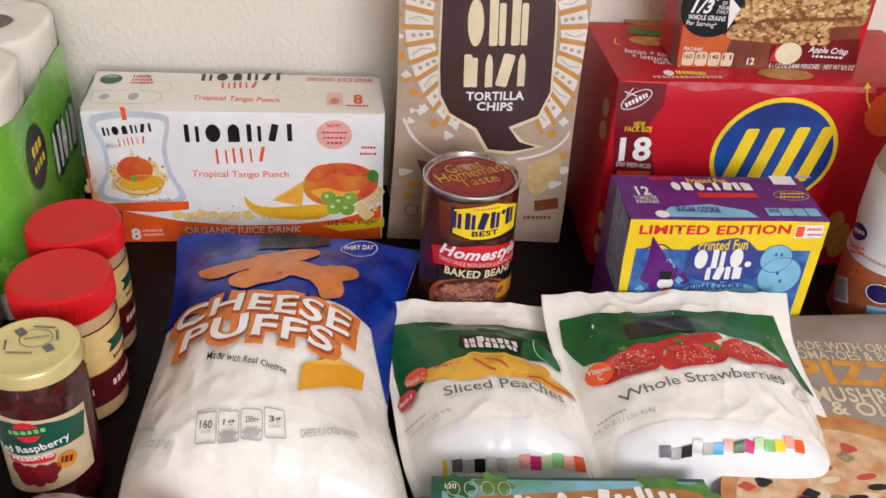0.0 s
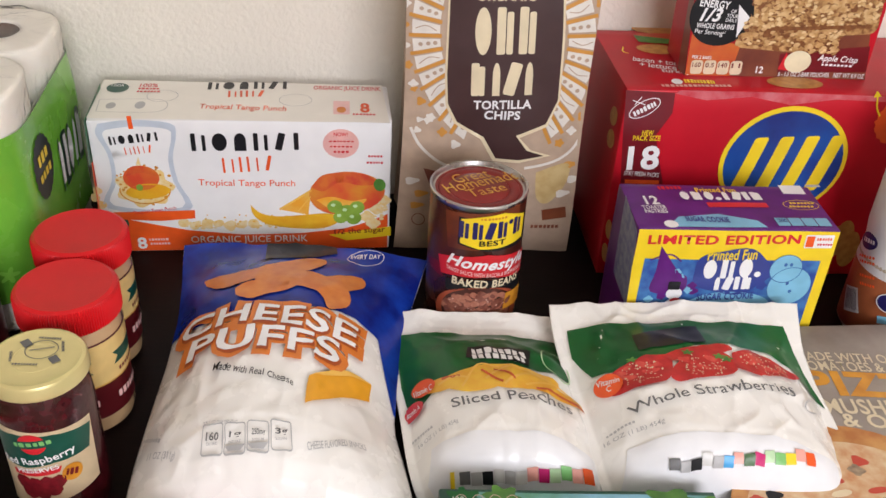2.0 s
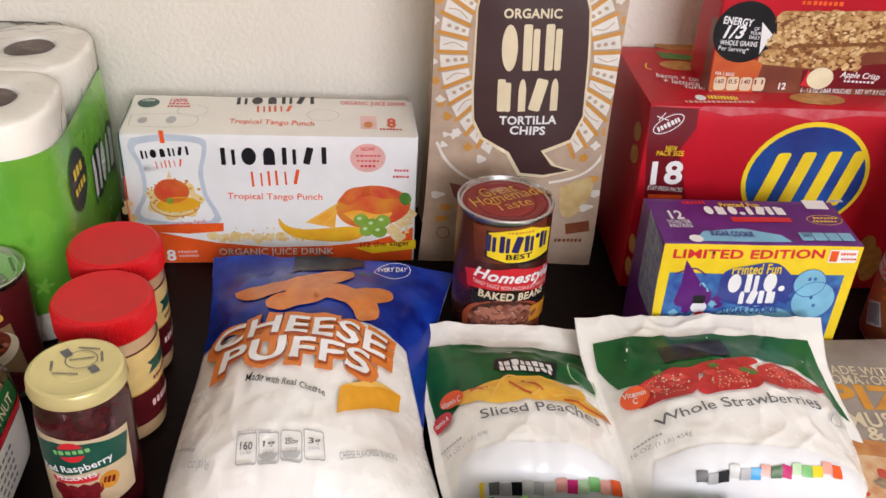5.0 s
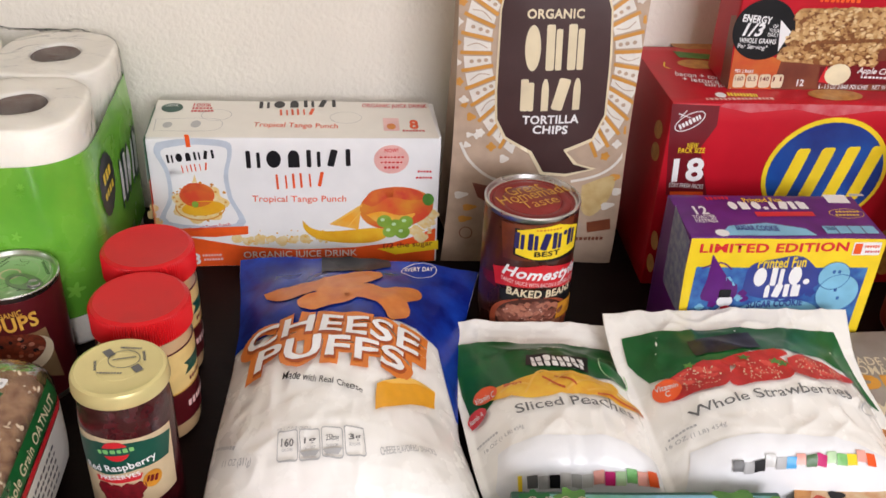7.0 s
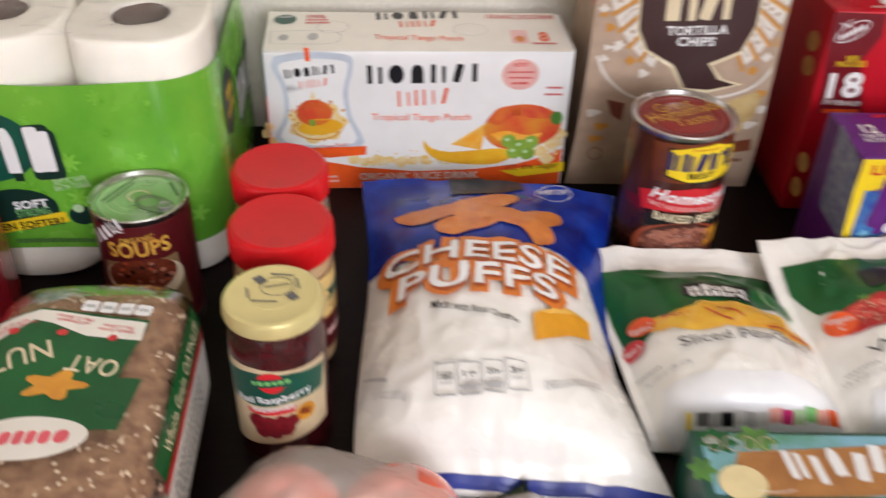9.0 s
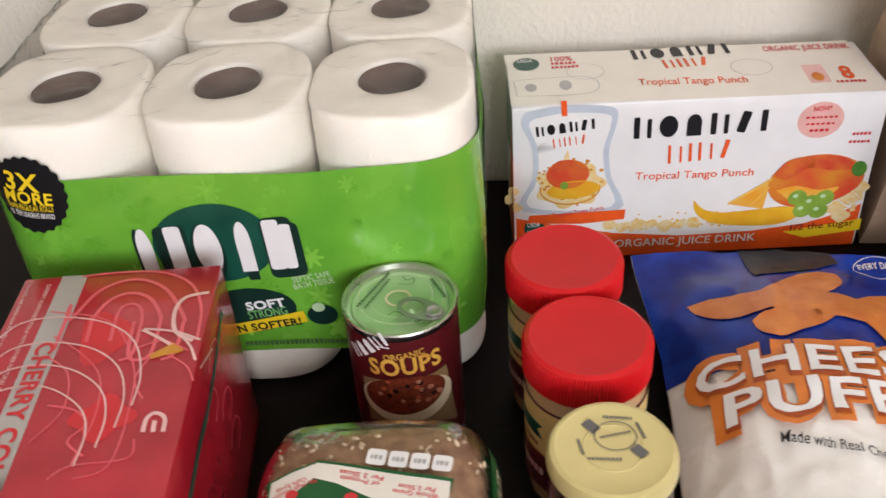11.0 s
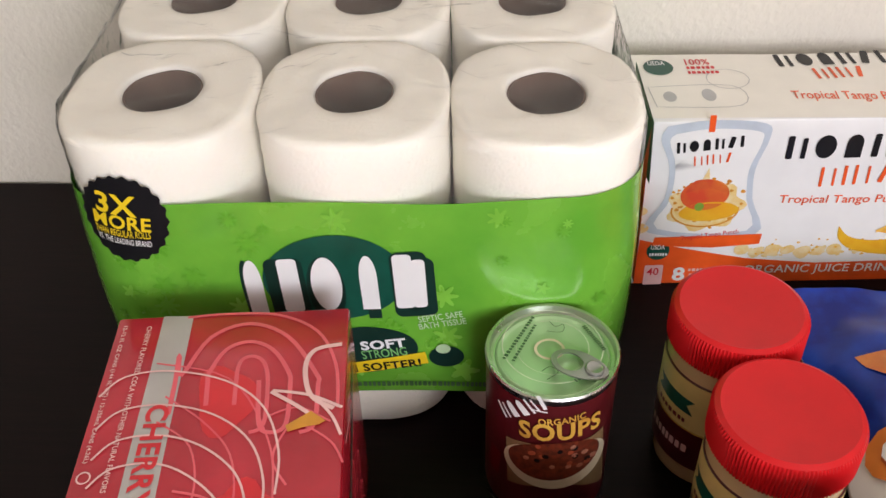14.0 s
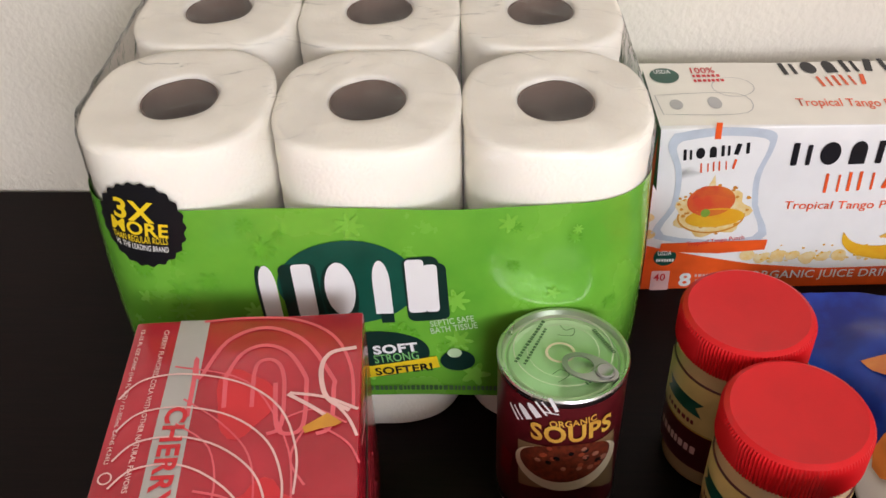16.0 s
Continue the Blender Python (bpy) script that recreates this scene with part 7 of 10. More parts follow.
decal(soup, round_map(0.038), disc(0.0043, 0.058, 0.0016, 0.0018, rot=3.6, n=10), BEAN, 5, "bean_picture", cell=0.004)
decal(soup, round_map(0.038), rect(-0.0338, 0.0428, 0.01, 0.0219, 0, rot=-6.2), DKRED, 2, "print", cell=0.004)
decal(soup, lid_map(0.1105), ring(-0.0002, 0.0061, 0.0288, 0.0289, 0.0006, rot=6.6), SOUPLINE, 2, "print")
decal(soup, lid_map(0.1105), ring(-0.0002, 0.005, 0.0208, 0.0213, 0.0004, rot=5.6), SOUPLINE, 2, "print")
decal(soup, lid_map(0.1105), ring(-0.0017, 0.0031, 0.008, 0.0075, 0.0016, rot=9.2), CREAMTAN, 2, "print")
decal(soup, lid_map(0.1105), bars(-0.0198, 0.0104, 0.0394, 0.0025, 16, 1, rot=68.2, fill=0.72, r=0.0008), DKGREENINK, 3, "lettering")
decal(soup, lid_map(0.1105), bars(-0.0164, 0.0064, 0.0329, 0.0021, 14, 1, rot=70.7, fill=0.72, r=0.0008), DKGREENINK, 3, "lettering")
decal(soup, lid_map(0.1105), bars(0.0232, 0.015, 0.0222, 0.0029, 14, 1, rot=-55.6, fill=0.72, r=0.0008), DKGREENINK, 3, "lettering")
decal(soup, lid_map(0.1105), bars(0.0202, -0.0131, 0.0194, 0.0026, 10, 1, rot=45.7, fill=0.72, r=0.0008), DKGREENINK, 3, "lettering")
decal(soup, lid_map(0.1105), stroke(curve([(-0.0029, 0.0257), (0.0006, 0.0216), (0.0054, 0.0238), (0.0047, 0.0177), (-0.0041, 0.0172)]), 0.0004), DKGREENINK, 3, "print")
decal(soup, lid_map(0.1105), stroke(curve([(-0.0053, -0.0148), (-0.0009, -0.0107), (0.004, -0.0141), (-0.0019, -0.0205)]), 0.0004), DKGREENINK, 3, "print")
decal(jam, round_map(0.0346), poly([(-0.0467, 0.0963), (-0.0162, 0.0981), (0.0107, 0.0962), (0.0409, 0.0939), (0.039, 0.0333), (0.012, 0.0279), (-0.0131, 0.023), (-0.0467, 0.014)]), JAMLABEL, 1, "label", cell=0.004)
decal(jam, round_map(0.0346), poly([(-0.0468, 0.087), (-0.0169, 0.0938), (0.0104, 0.0932), (0.0396, 0.0875), (0.0346, 0.0669), (0.0077, 0.0664), (-0.0125, 0.0618), (-0.0393, 0.0603)]), DKGREEN, 2, "label", cell=0.004)
decal(jam, round_map(0.0346), disc(-0.0046, 0.0858, 0.01, 0.0095, rot=7.3), RED, 3, "print", cell=0.004)
decal(jam, round_map(0.0346), rect(-0.0039, 0.0858, 0.0351, 0.0073, 0.003, rot=6.9), DKGREEN, 4, "print", cell=0.004)
decal(jam, round_map(0.0346), bars(-0.0043, 0.0863, 0.0276, 0.0042, 6, 1, rot=7.6, fill=0.72, r=0.0008), LTGREEN, 5, "lettering", cell=0.004)
decal(jam, round_map(0.0346), text("Red Raspberry", -0.0041, 0.0692, 0.0556, 0.0086, 0.02, rot=10.6), WHITE, 5, "lettering", cell=0.004)
decal(jam, round_map(0.0346), poly([(-0.0244, 0.0581), (-0.0067, 0.0595), (0.0121, 0.0624), (0.0099, 0.0567), (-0.0073, 0.0539), (-0.0231, 0.0533)]), RED, 3, "print", cell=0.004)
decal(jam, round_map(0.0346), text("PRESERVES", -0.005, 0.0604, 0.0305, 0.0044, 0.02, rot=9.6), WHITE, 5, "lettering", cell=0.004)
decal(jam, round_map(0.0346), disc(0.0182, 0.0533, 0.0073, 0.0081, rot=-16.1), AMBER, 4, "print", cell=0.004)
decal(jam, round_map(0.0346), bars(0.0181, 0.0539, 0.0091, 0.0069, 3, 1, rot=-15.9, fill=0.72, r=0.0008), DKRED, 5, "lettering", cell=0.004)
decal(jam, round_map(0.0346), disc(-0.017, 0.0462, 0.0069, 0.0072, rot=20.9, n=20, wob=0.06, lobes=7), BERRYRED, 4, "raspberry_picture", cell=0.004)
decal(jam, round_map(0.0346), disc(-0.0083, 0.0456, 0.0055, 0.0069, rot=7.3, n=20, wob=0.06, lobes=7), BERRYRED, 4, "raspberry_picture", cell=0.004)
decal(jam, round_map(0.0346), disc(-0.0001, 0.0474, 0.0051, 0.0067, rot=-6.8, n=20, wob=0.06, lobes=7), BERRYRED, 4, "raspberry_picture", cell=0.004)
decal(jam, round_map(0.0346), disc(0.0078, 0.0478, 0.0053, 0.0066, rot=-19.3, n=20, wob=0.06, lobes=7), BERRYRED, 4, "raspberry_picture", cell=0.004)
decal(jam, round_map(0.0346), disc(-0.0136, 0.0377, 0.0062, 0.0072, rot=16.1, n=20, wob=0.06, lobes=7), BERRYRED, 4, "raspberry_picture", cell=0.004)
decal(jam, round_map(0.0346), disc(-0.004, 0.0374, 0.0052, 0.0069, n=20, wob=0.06, lobes=7), BERRYRED, 4, "raspberry_picture", cell=0.004)
decal(jam, round_map(0.0346), disc(0.0043, 0.0403, 0.0052, 0.0067, rot=-14.2, n=20, wob=0.06, lobes=7), BERRYRED, 4, "raspberry_picture", cell=0.004)
decal(jam, lid_map(0.1370), ring(0.0027, 0.008, 0.0113, 0.0101, 0.0006, rot=-3.2), DKGREY, 2, "print")
decal(jam, lid_map(0.1370), bars(0.0028, 0.0089, 0.0171, 0.0019, 12, 1, rot=8.5, fill=0.72, r=0.0008), DKGREY, 2, "lettering")
decal(jam, lid_map(0.1370), rect(-0.0093, 0.0159, 0.0089, 0.0064, 0, rot=-53.5), DKGREY, 2, "print")
decal(jam, lid_map(0.1370), rect(0.0135, -0.0037, 0.0083, 0.0062, 0, rot=-54.0), DKGREY, 2, "print")
decal(jam, lid_map(0.1370), bars(0.006, 0.0207, 0.0161, 0.0025, 9, 1, rot=-9.7, fill=0.72, r=0.0008), DKGREY, 2, "lettering")
decal(jam, lid_map(0.1370), bars(0.0168, 0.0105, 0.0121, 0.0024, 9, 1, rot=-79.1, fill=0.72, r=0.0008), DKGREY, 2, "lettering")
decal(jam, lid_map(0.1370), bars(-0.0171, 0.002, 0.0114, 0.0022, 9, 1, rot=-82.0, fill=0.72, r=0.0008), DKGREY, 2, "lettering")
decal(jam, lid_map(0.1370), bars(-0.0056, -0.0074, 0.018, 0.0023, 9, 1, rot=-6.8, fill=0.72, r=0.0008), DKGREY, 2, "lettering")

# peanut butter labels
for jar in PBS:
    decal(jar, round_map(0.0382), rect(0.004, 0.0735, 0.165, 0.040), PBYELLOW, 2, "label_panel", "straw yellow label panel", cell=0.004)
    decal(jar, round_map(0.0382), rect(0.004, 0.0530, 0.165, 0.0012), GOLDTXT, 3, "label_line", cell=0.004)
    for u in (-0.052, 0.0, 0.052):
        decal(jar, round_map(0.0382), poly([(u - 0.017, 0.079), (u + 0.017, 0.079), (u + 0.012, 0.0735), (u + 0.017, 0.067), (u - 0.017, 0.067), (u - 0.012, 0.0735)]), DKGREEN, 3, "logo", cell=0.004)
        decal(jar, round_map(0.0382), bars(u, 0.060, 0.026, 0.004, 7, 3), DKRED, 3, "lettering", cell=0.004)
        decal(jar, round_map(0.0382), bars(u, 0.036, 0.036, 0.007, 8, 6), PINKW, 3, "lettering", cell=0.004)

# toilet paper pack print
decal(tp, tp_front, disc(-0.0086, 0.1161, 0.0412, 0.0323, rot=3.1), DKGREEN, 2, "logo", cell=0.005)
decal(tp, tp_front, marks(-0.01, 0.1086, 0.1228, 0.0507, "nlonb", 0.017, rot=2.7, spread=1.0), BLACKGREEN, 3, "logo", cell=0.005)
decal(tp, tp_front, marks(-0.0098, 0.1123, 0.1152, 0.0419, "nlonb", 0.0088, rot=1.7), WHITE, 4, "logo", cell=0.005)
decal(tp, tp_front, disc(0.0037, 0.0555, 0.0338, 0.021, rot=5.6), BLACKGREEN, 2, "print", cell=0.005)
decal(tp, tp_front, text("SOFT", 0.016, 0.0617, 0.0281, 0.0083, 0.04, rot=6.1), WHITE, 4, "lettering", cell=0.005)
decal(tp, tp_front, text("STRONG", 0.0162, 0.0536, 0.0284, 0.0079, 0.01, rot=7.2), LTGREEN, 4, "lettering", cell=0.005)
decal(tp, tp_front, rect(0.0038, 0.0404, 0.0793, 0.0108, 0, rot=11.6), YELLOW, 3, "print", cell=0.005)
decal(tp, tp_front, text("EVEN SOFTER!", 0.0072, 0.0402, 0.0637, 0.0076, 0.03, rot=7.1), BLACK, 4, "lettering", cell=0.005)
decal(tp, tp_front, text("SEPTIC SAFE\nBATH TISSUE", 0.0522, 0.0819, 0.0287, 0.011, 0.01, rot=9.8), PALEGREEN, 4, "lettering", cell=0.005)
decal(tp, tp_front, disc(0.0548, 0.0491, 0.0108, 0.0096, rot=6.8), BLACKGREEN, 2, "print", cell=0.005)
decal(tp, tp_front, disc(0.0528, 0.0566, 0.0045, 0.0042, rot=9.9), PALEGREEN, 3, "print", cell=0.005)
decal(tp, tp_front, disc(-0.1219, 0.1606, 0.0254, 0.0284, rot=-1.9, n=96, wob=0.035, lobes=22), BLACK, 2, "badge", label="black scalloped badge", cell=0.005)
decal(tp, tp_front, text("3X", -0.1245, 0.1713, 0.024, 0.0142, 0.025, rot=-5.8), YELLOW, 6, "lettering", cell=0.005)
decal(tp, tp_front, text("MORE", -0.1232, 0.1594, 0.034, 0.0094, 0.025, rot=-5.7), YELLOW, 6, "lettering", cell=0.005)
decal(tp, tp_front, text("THAN REGULAR ROLLS", -0.124, 0.152, 0.0332, 0.0048, 0.01, rot=-3.7), YELLOW, 6, "lettering", cell=0.005)
decal(tp, tp_front, text("VS. THE LEADING BRAND", -0.1237, 0.1465, 0.032, 0.004, 0.01, rot=-5.5), WHITE, 6, "lettering", cell=0.005)
decal(tp, tp_front, bars(0.0442, 0.0225, 0.1001, 0.0050, 34, 1, fill=0.72, r=0.0008), DKGREENINK, 3, "lettering", cell=0.005)
decal(tp, tp_front, disc(0.1122, 0.1058, 0.0033, 0.0036, n=48, wob=0.4, lobes=5), GREENLIGHT, 1, "flower_print", cell=0.005)
decal(tp, tp_front, disc(0.1017, 0.0476, 0.0059, 0.0068, n=48, wob=0.4, lobes=6), GREENSHADE, 1, "flower_print", cell=0.005)
decal(tp, tp_front, disc(0.0861, 0.1583, 0.005, 0.0051, n=48, wob=0.4, lobes=7), GREENLIGHT, 1, "flower_print", cell=0.005)
decal(tp, tp_front, disc(0.0883, 0.1275, 0.0031, 0.0033, n=48, wob=0.4, lobes=8), GREENSHADE, 1, "flower_print", cell=0.005)
decal(tp, tp_front, disc(0.1172, 0.0637, 0.0043, 0.0049, n=48, wob=0.4, lobes=5), GREENLIGHT, 1, "flower_print", cell=0.005)
decal(tp, tp_front, disc(0.0237, 0.1345, 0.0038, 0.004, n=48, wob=0.4, lobes=6), GREENSHADE, 1, "flower_print", cell=0.005)
decal(tp, tp_front, disc(0.0554, 0.0668, 0.0067, 0.0076, n=48, wob=0.4, lobes=7), GREENLIGHT, 1, "flower_print", cell=0.005)
decal(tp, tp_front, disc(0.0471, 0.0616, 0.0035, 0.0039, n=48, wob=0.4, lobes=8), GREENSHADE, 1, "flower_print", cell=0.005)
decal(tp, tp_front, disc(0.066, 0.0358, 0.0071, 0.0083, n=48, wob=0.4, lobes=5), GREENLIGHT, 1, "flower_print", cell=0.005)
decal(tp, tp_front, disc(0.0857, 0.0484, 0.0048, 0.0055, n=48, wob=0.4, lobes=6), GREENSHADE, 1, "flower_print", cell=0.005)
decal(tp, tp_front, disc(-0.0538, 0.0836, 0.0052, 0.0058, n=48, wob=0.4, lobes=7), GREENLIGHT, 1, "flower_print", cell=0.005)
decal(tp, tp_front, disc(-0.1264, 0.1298, 0.0049, 0.0053, n=48, wob=0.4, lobes=8), GREENSHADE, 1, "flower_print", cell=0.005)
decal(tp, tp_front, disc(-0.1153, 0.1536, 0.0039, 0.0041, n=48, wob=0.4, lobes=5), GREENLIGHT, 1, "flower_print", cell=0.005)
decal(tp, tp_front, disc(-0.1068, 0.1123, 0.0054, 0.0059, n=48, wob=0.4, lobes=6), GREENSHADE, 1, "flower_print", cell=0.005)
decal(tp, tp_front, disc(-0.0045, 0.1584, 0.0063, 0.0064, n=48, wob=0.4, lobes=7), GREENLIGHT, 1, "flower_print", cell=0.005)
decal(tp, tp_front, disc(-0.0642, 0.1598, 0.0042, 0.0043, n=48, wob=0.4, lobes=8), GREENSHADE, 1, "flower_print", cell=0.005)
decal(tp, tp_front, disc(0.1066, 0.0425, 0.0033, 0.0038, n=48, wob=0.4, lobes=5), GREENLIGHT, 1, "flower_print", cell=0.005)
decal(tp, tp_front, disc(-0.1314, 0.0575, 0.0066, 0.0076, n=48, wob=0.4, lobes=6), GREENSHADE, 1, "flower_print", cell=0.005)
decal(tp, tp_front, disc(0.1247, 0.0625, 0.0066, 0.0075, n=48, wob=0.4, lobes=7), GREENLIGHT, 1, "flower_print", cell=0.005)
decal(tp, tp_front, disc(0.0896, 0.156, 0.0031, 0.0031, n=48, wob=0.4, lobes=8), GREENSHADE, 1, "flower_print", cell=0.005)
decal(tp, tp_front, disc(-0.1198, 0.1605, 0.0064, 0.0067, n=48, wob=0.4, lobes=5), GREENLIGHT, 1, "flower_print", cell=0.005)
decal(tp, tp_front, disc(0.1467, 0.0939, 0.0032, 0.0035, n=48, wob=0.4, lobes=6), GREENSHADE, 1, "flower_print", cell=0.005)
decal(tp, tp_front, disc(-0.1129, 0.0467, 0.007, 0.0082, n=48, wob=0.4, lobes=7), GREENLIGHT, 1, "flower_print", cell=0.005)
decal(tp, tp_front, disc(0.0248, 0.0722, 0.0054, 0.006, n=48, wob=0.4, lobes=8), GREENSHADE, 1, "flower_print", cell=0.005)
decal(tp, tp_front, disc(0.0641, 0.0362, 0.0048, 0.0056, n=48, wob=0.4, lobes=5), GREENLIGHT, 1, "flower_print", cell=0.005)
decal(tp, tp_front, disc(-0.1123, 0.1519, 0.0051, 0.0053, n=48, wob=0.4, lobes=6), GREENSHADE, 1, "flower_print", cell=0.005)
decal(tp, tp_front, disc(-0.1179, 0.1485, 0.0061, 0.0064, n=48, wob=0.4, lobes=7), GREENLIGHT, 1, "flower_print", cell=0.005)
decal(tp, tp_front, disc(0.1234, 0.1476, 0.0033, 0.0034, n=48, wob=0.4, lobes=8), GREENSHADE, 1, "flower_print", cell=0.005)
decal(tp, tp_front, disc(0.1499, 0.0442, 0.0057, 0.0066, n=48, wob=0.4, lobes=5), GREENLIGHT, 1, "flower_print", cell=0.005)
decal(tp, tp_front, disc(-0.0088, 0.0632, 0.0049, 0.0055, n=48, wob=0.4, lobes=6), GREENSHADE, 1, "flower_print", cell=0.005)
decal(tp, tp_front, disc(0.1429, 0.0655, 0.0056, 0.0064, n=48, wob=0.4, lobes=7), GREENLIGHT, 1, "flower_print", cell=0.005)
decal(tp, tp_front, disc(-0.1159, 0.0731, 0.0031, 0.0035, n=48, wob=0.4, lobes=8), GREENSHADE, 1, "flower_print", cell=0.005)
decal(tp, tp_front, disc(-0.1088, 0.0536, 0.0053, 0.0062, n=48, wob=0.4, lobes=5), GREENLIGHT, 1, "flower_print", cell=0.005)
decal(tp, tp_front, disc(0.0183, 0.0755, 0.0065, 0.0073, n=48, wob=0.4, lobes=6), GREENSHADE, 1, "flower_print", cell=0.005)
decal(tp, tp_front, disc(0.1252, 0.1532, 0.0025, 0.0026, n=48, wob=0.4, lobes=7), GREENLIGHT, 1, "flower_print", cell=0.005)
decal(tp, tp_front, disc(-0.1324, 0.0372, 0.0052, 0.0062, n=48, wob=0.4, lobes=8), GREENSHADE, 1, "flower_print", cell=0.005)
decal(tp, tp_front, disc(-0.0364, 0.0875, 0.003, 0.0034, n=48, wob=0.4, lobes=5), GREENLIGHT, 1, "flower_print", cell=0.005)
decal(tp, tp_front, disc(-0.0295, 0.1265, 0.0054, 0.0057, n=48, wob=0.4, lobes=6), GREENSHADE, 1, "flower_print", cell=0.005)
decal(tp, tp_front, disc(-0.108, 0.0378, 0.0028, 0.0033, n=48, wob=0.4, lobes=7), GREENLIGHT, 1, "flower_print", cell=0.005)
decal(tp, tp_front, disc(-0.107, 0.142, 0.0066, 0.007, n=48, wob=0.4, lobes=8), GREENSHADE, 1, "flower_print", cell=0.005)
decal(tp, tp_front, disc(-0.072, 0.0773, 0.0057, 0.0064, n=48, wob=0.4, lobes=5), GREENLIGHT, 1, "flower_print", cell=0.005)
decal(tp, tp_front, disc(-0.0324, 0.1263, 0.0057, 0.006, n=48, wob=0.4, lobes=6), GREENSHADE, 1, "flower_print", cell=0.005)
decal(tp, tp_front, disc(-0.1099, 0.1582, 0.004, 0.0042, n=48, wob=0.4, lobes=7), GREENLIGHT, 1, "flower_print", cell=0.005)
decal(tp, tp_front, disc(-0.0454, 0.1527, 0.0027, 0.0028, n=48, wob=0.4, lobes=8), GREENSHADE, 1, "flower_print", cell=0.005)
decal(tp, tp_front, disc(-0.0017, 0.0399, 0.006, 0.007, n=48, wob=0.4, lobes=5), GREENLIGHT, 1, "flower_print", cell=0.005)
decal(tp, tp_front, disc(-0.0891, 0.1192, 0.0054, 0.0059, n=48, wob=0.4, lobes=6), GREENSHADE, 1, "flower_print", cell=0.005)
decal(tp, tp_front, disc(-0.1146, 0.1384, 0.0026, 0.0028, n=48, wob=0.4, lobes=7), GREENLIGHT, 1, "flower_print", cell=0.005)
decal(tp, tp_front, disc(-0.008, 0.0956, 0.0064, 0.0071, n=48, wob=0.4, lobes=8), GREENSHADE, 1, "flower_print", cell=0.005)
decal(tp, tp_front, disc(-0.1259, 0.1451, 0.0035, 0.0037, n=48, wob=0.4, lobes=5), GREENLIGHT, 1, "flower_print", cell=0.005)
decal(tp, tp_front, disc(-0.0225, 0.1255, 0.0068, 0.0072, n=48, wob=0.4, lobes=6), GREENSHADE, 1, "flower_print", cell=0.005)
decal(tp, tp_front, disc(-0.0464, 0.0469, 0.0074, 0.0086, n=48, wob=0.4, lobes=7), GREENLIGHT, 1, "flower_print", cell=0.005)
decal(tp, tp_front, disc(-0.0549, 0.1431, 0.006, 0.0063, n=48, wob=0.4, lobes=8), GREENSHADE, 1, "flower_print", cell=0.005)
decal(tp, tp_front, disc(-0.1303, 0.1466, 0.0032, 0.0033, n=48, wob=0.4, lobes=5), GREENLIGHT, 1, "flower_print", cell=0.005)
decal(tp, tp_front, disc(-0.1401, 0.0844, 0.0026, 0.0029, n=48, wob=0.4, lobes=6), GREENSHADE, 1, "flower_print", cell=0.005)
decal(tp, tp_front, disc(-0.0656, 0.0943, 0.0055, 0.0061, n=48, wob=0.4, lobes=7), GREENLIGHT, 1, "flower_print", cell=0.005)
decal(tp, tp_front, disc(-0.1091, 0.0967, 0.0057, 0.0063, n=48, wob=0.4, lobes=8), GREENSHADE, 1, "flower_print", cell=0.005)
decal(tp, tp_front, disc(-0.1292, 0.1064, 0.0041, 0.0045, n=48, wob=0.4, lobes=5), GREENLIGHT, 1, "flower_print", cell=0.005)
decal(tp, tp_front, disc(-0.1244, 0.0914, 0.0028, 0.0032, n=48, wob=0.4, lobes=6), GREENSHADE, 1, "flower_print", cell=0.005)
decal(tp, tp_front, disc(0.0542, 0.1008, 0.0064, 0.007, n=48, wob=0.4, lobes=7), GREENLIGHT, 1, "flower_print", cell=0.005)
decal(tp, tp_front, disc(-0.008, 0.0545, 0.0043, 0.0049, n=48, wob=0.4, lobes=8), GREENSHADE, 1, "flower_print", cell=0.005)
decal(tp, tp_side, disc(-0.052, 0.124, 0.026, 0.030, n=80, wob=0.04, lobes=20), BLACK, 2, "badge", "black scalloped badge", cell=0.006)
decal(tp, tp_side, merge(bars(-0.052, 0.134, 0.030, 0.011, 3, 3), bars(-0.052, 0.118, 0.036, 0.008, 4, 4)), YELLOW, 5, "lettering", cell=0.006)
decal(tp, tp_side, marks(0.030, 0.100, 0.090, 0.056, "nlonb", 0.012), BLACKGREEN, 2, "logo", cell=0.006)
decal(tp, tp_side, marks(0.030, 0.102, 0.084, 0.044, "nlonb", 0.006), WHITE, 4, "logo", cell=0.006)

# tortilla chip bag print
decal(chips, chip_front, poly([(-0.0569, 0.2481), (-0.0825, 0.247), (-0.0826, 0.2603), (-0.0571, 0.2557)]), WHITE2, 1, "pattern", cell=0.012)
decal(chips, chip_front, stroke(curve([(-0.0554, 0.2586), (-0.0698, 0.2614), (-0.0856, 0.2646)]), 0.0036), OCHRE, 2, "print", cell=0.012)
decal(chips, chip_front, stroke(curve([(-0.0602, 0.2506), (-0.0699, 0.2549), (-0.0794, 0.2519)]), 0.0009), KRAFT, 2, "print", cell=0.012)
decal(chips, chip_front, disc(-0.0898, 0.2546, 0.0042, 0.0038, rot=1.5, n=16, wob=0.22, lobes=3), OCHRE, 1, "pattern", cell=0.012)
decal(chips, chip_front, poly([(-0.0569, 0.2612), (-0.0823, 0.2656), (-0.0809, 0.2783), (-0.0562, 0.2685)]), WHITE2, 1, "pattern", cell=0.012)
decal(chips, chip_front, stroke(curve([(-0.0543, 0.2709), (-0.0682, 0.2766), (-0.0834, 0.2831)]), 0.0036), OCHRE, 2, "print", cell=0.012)
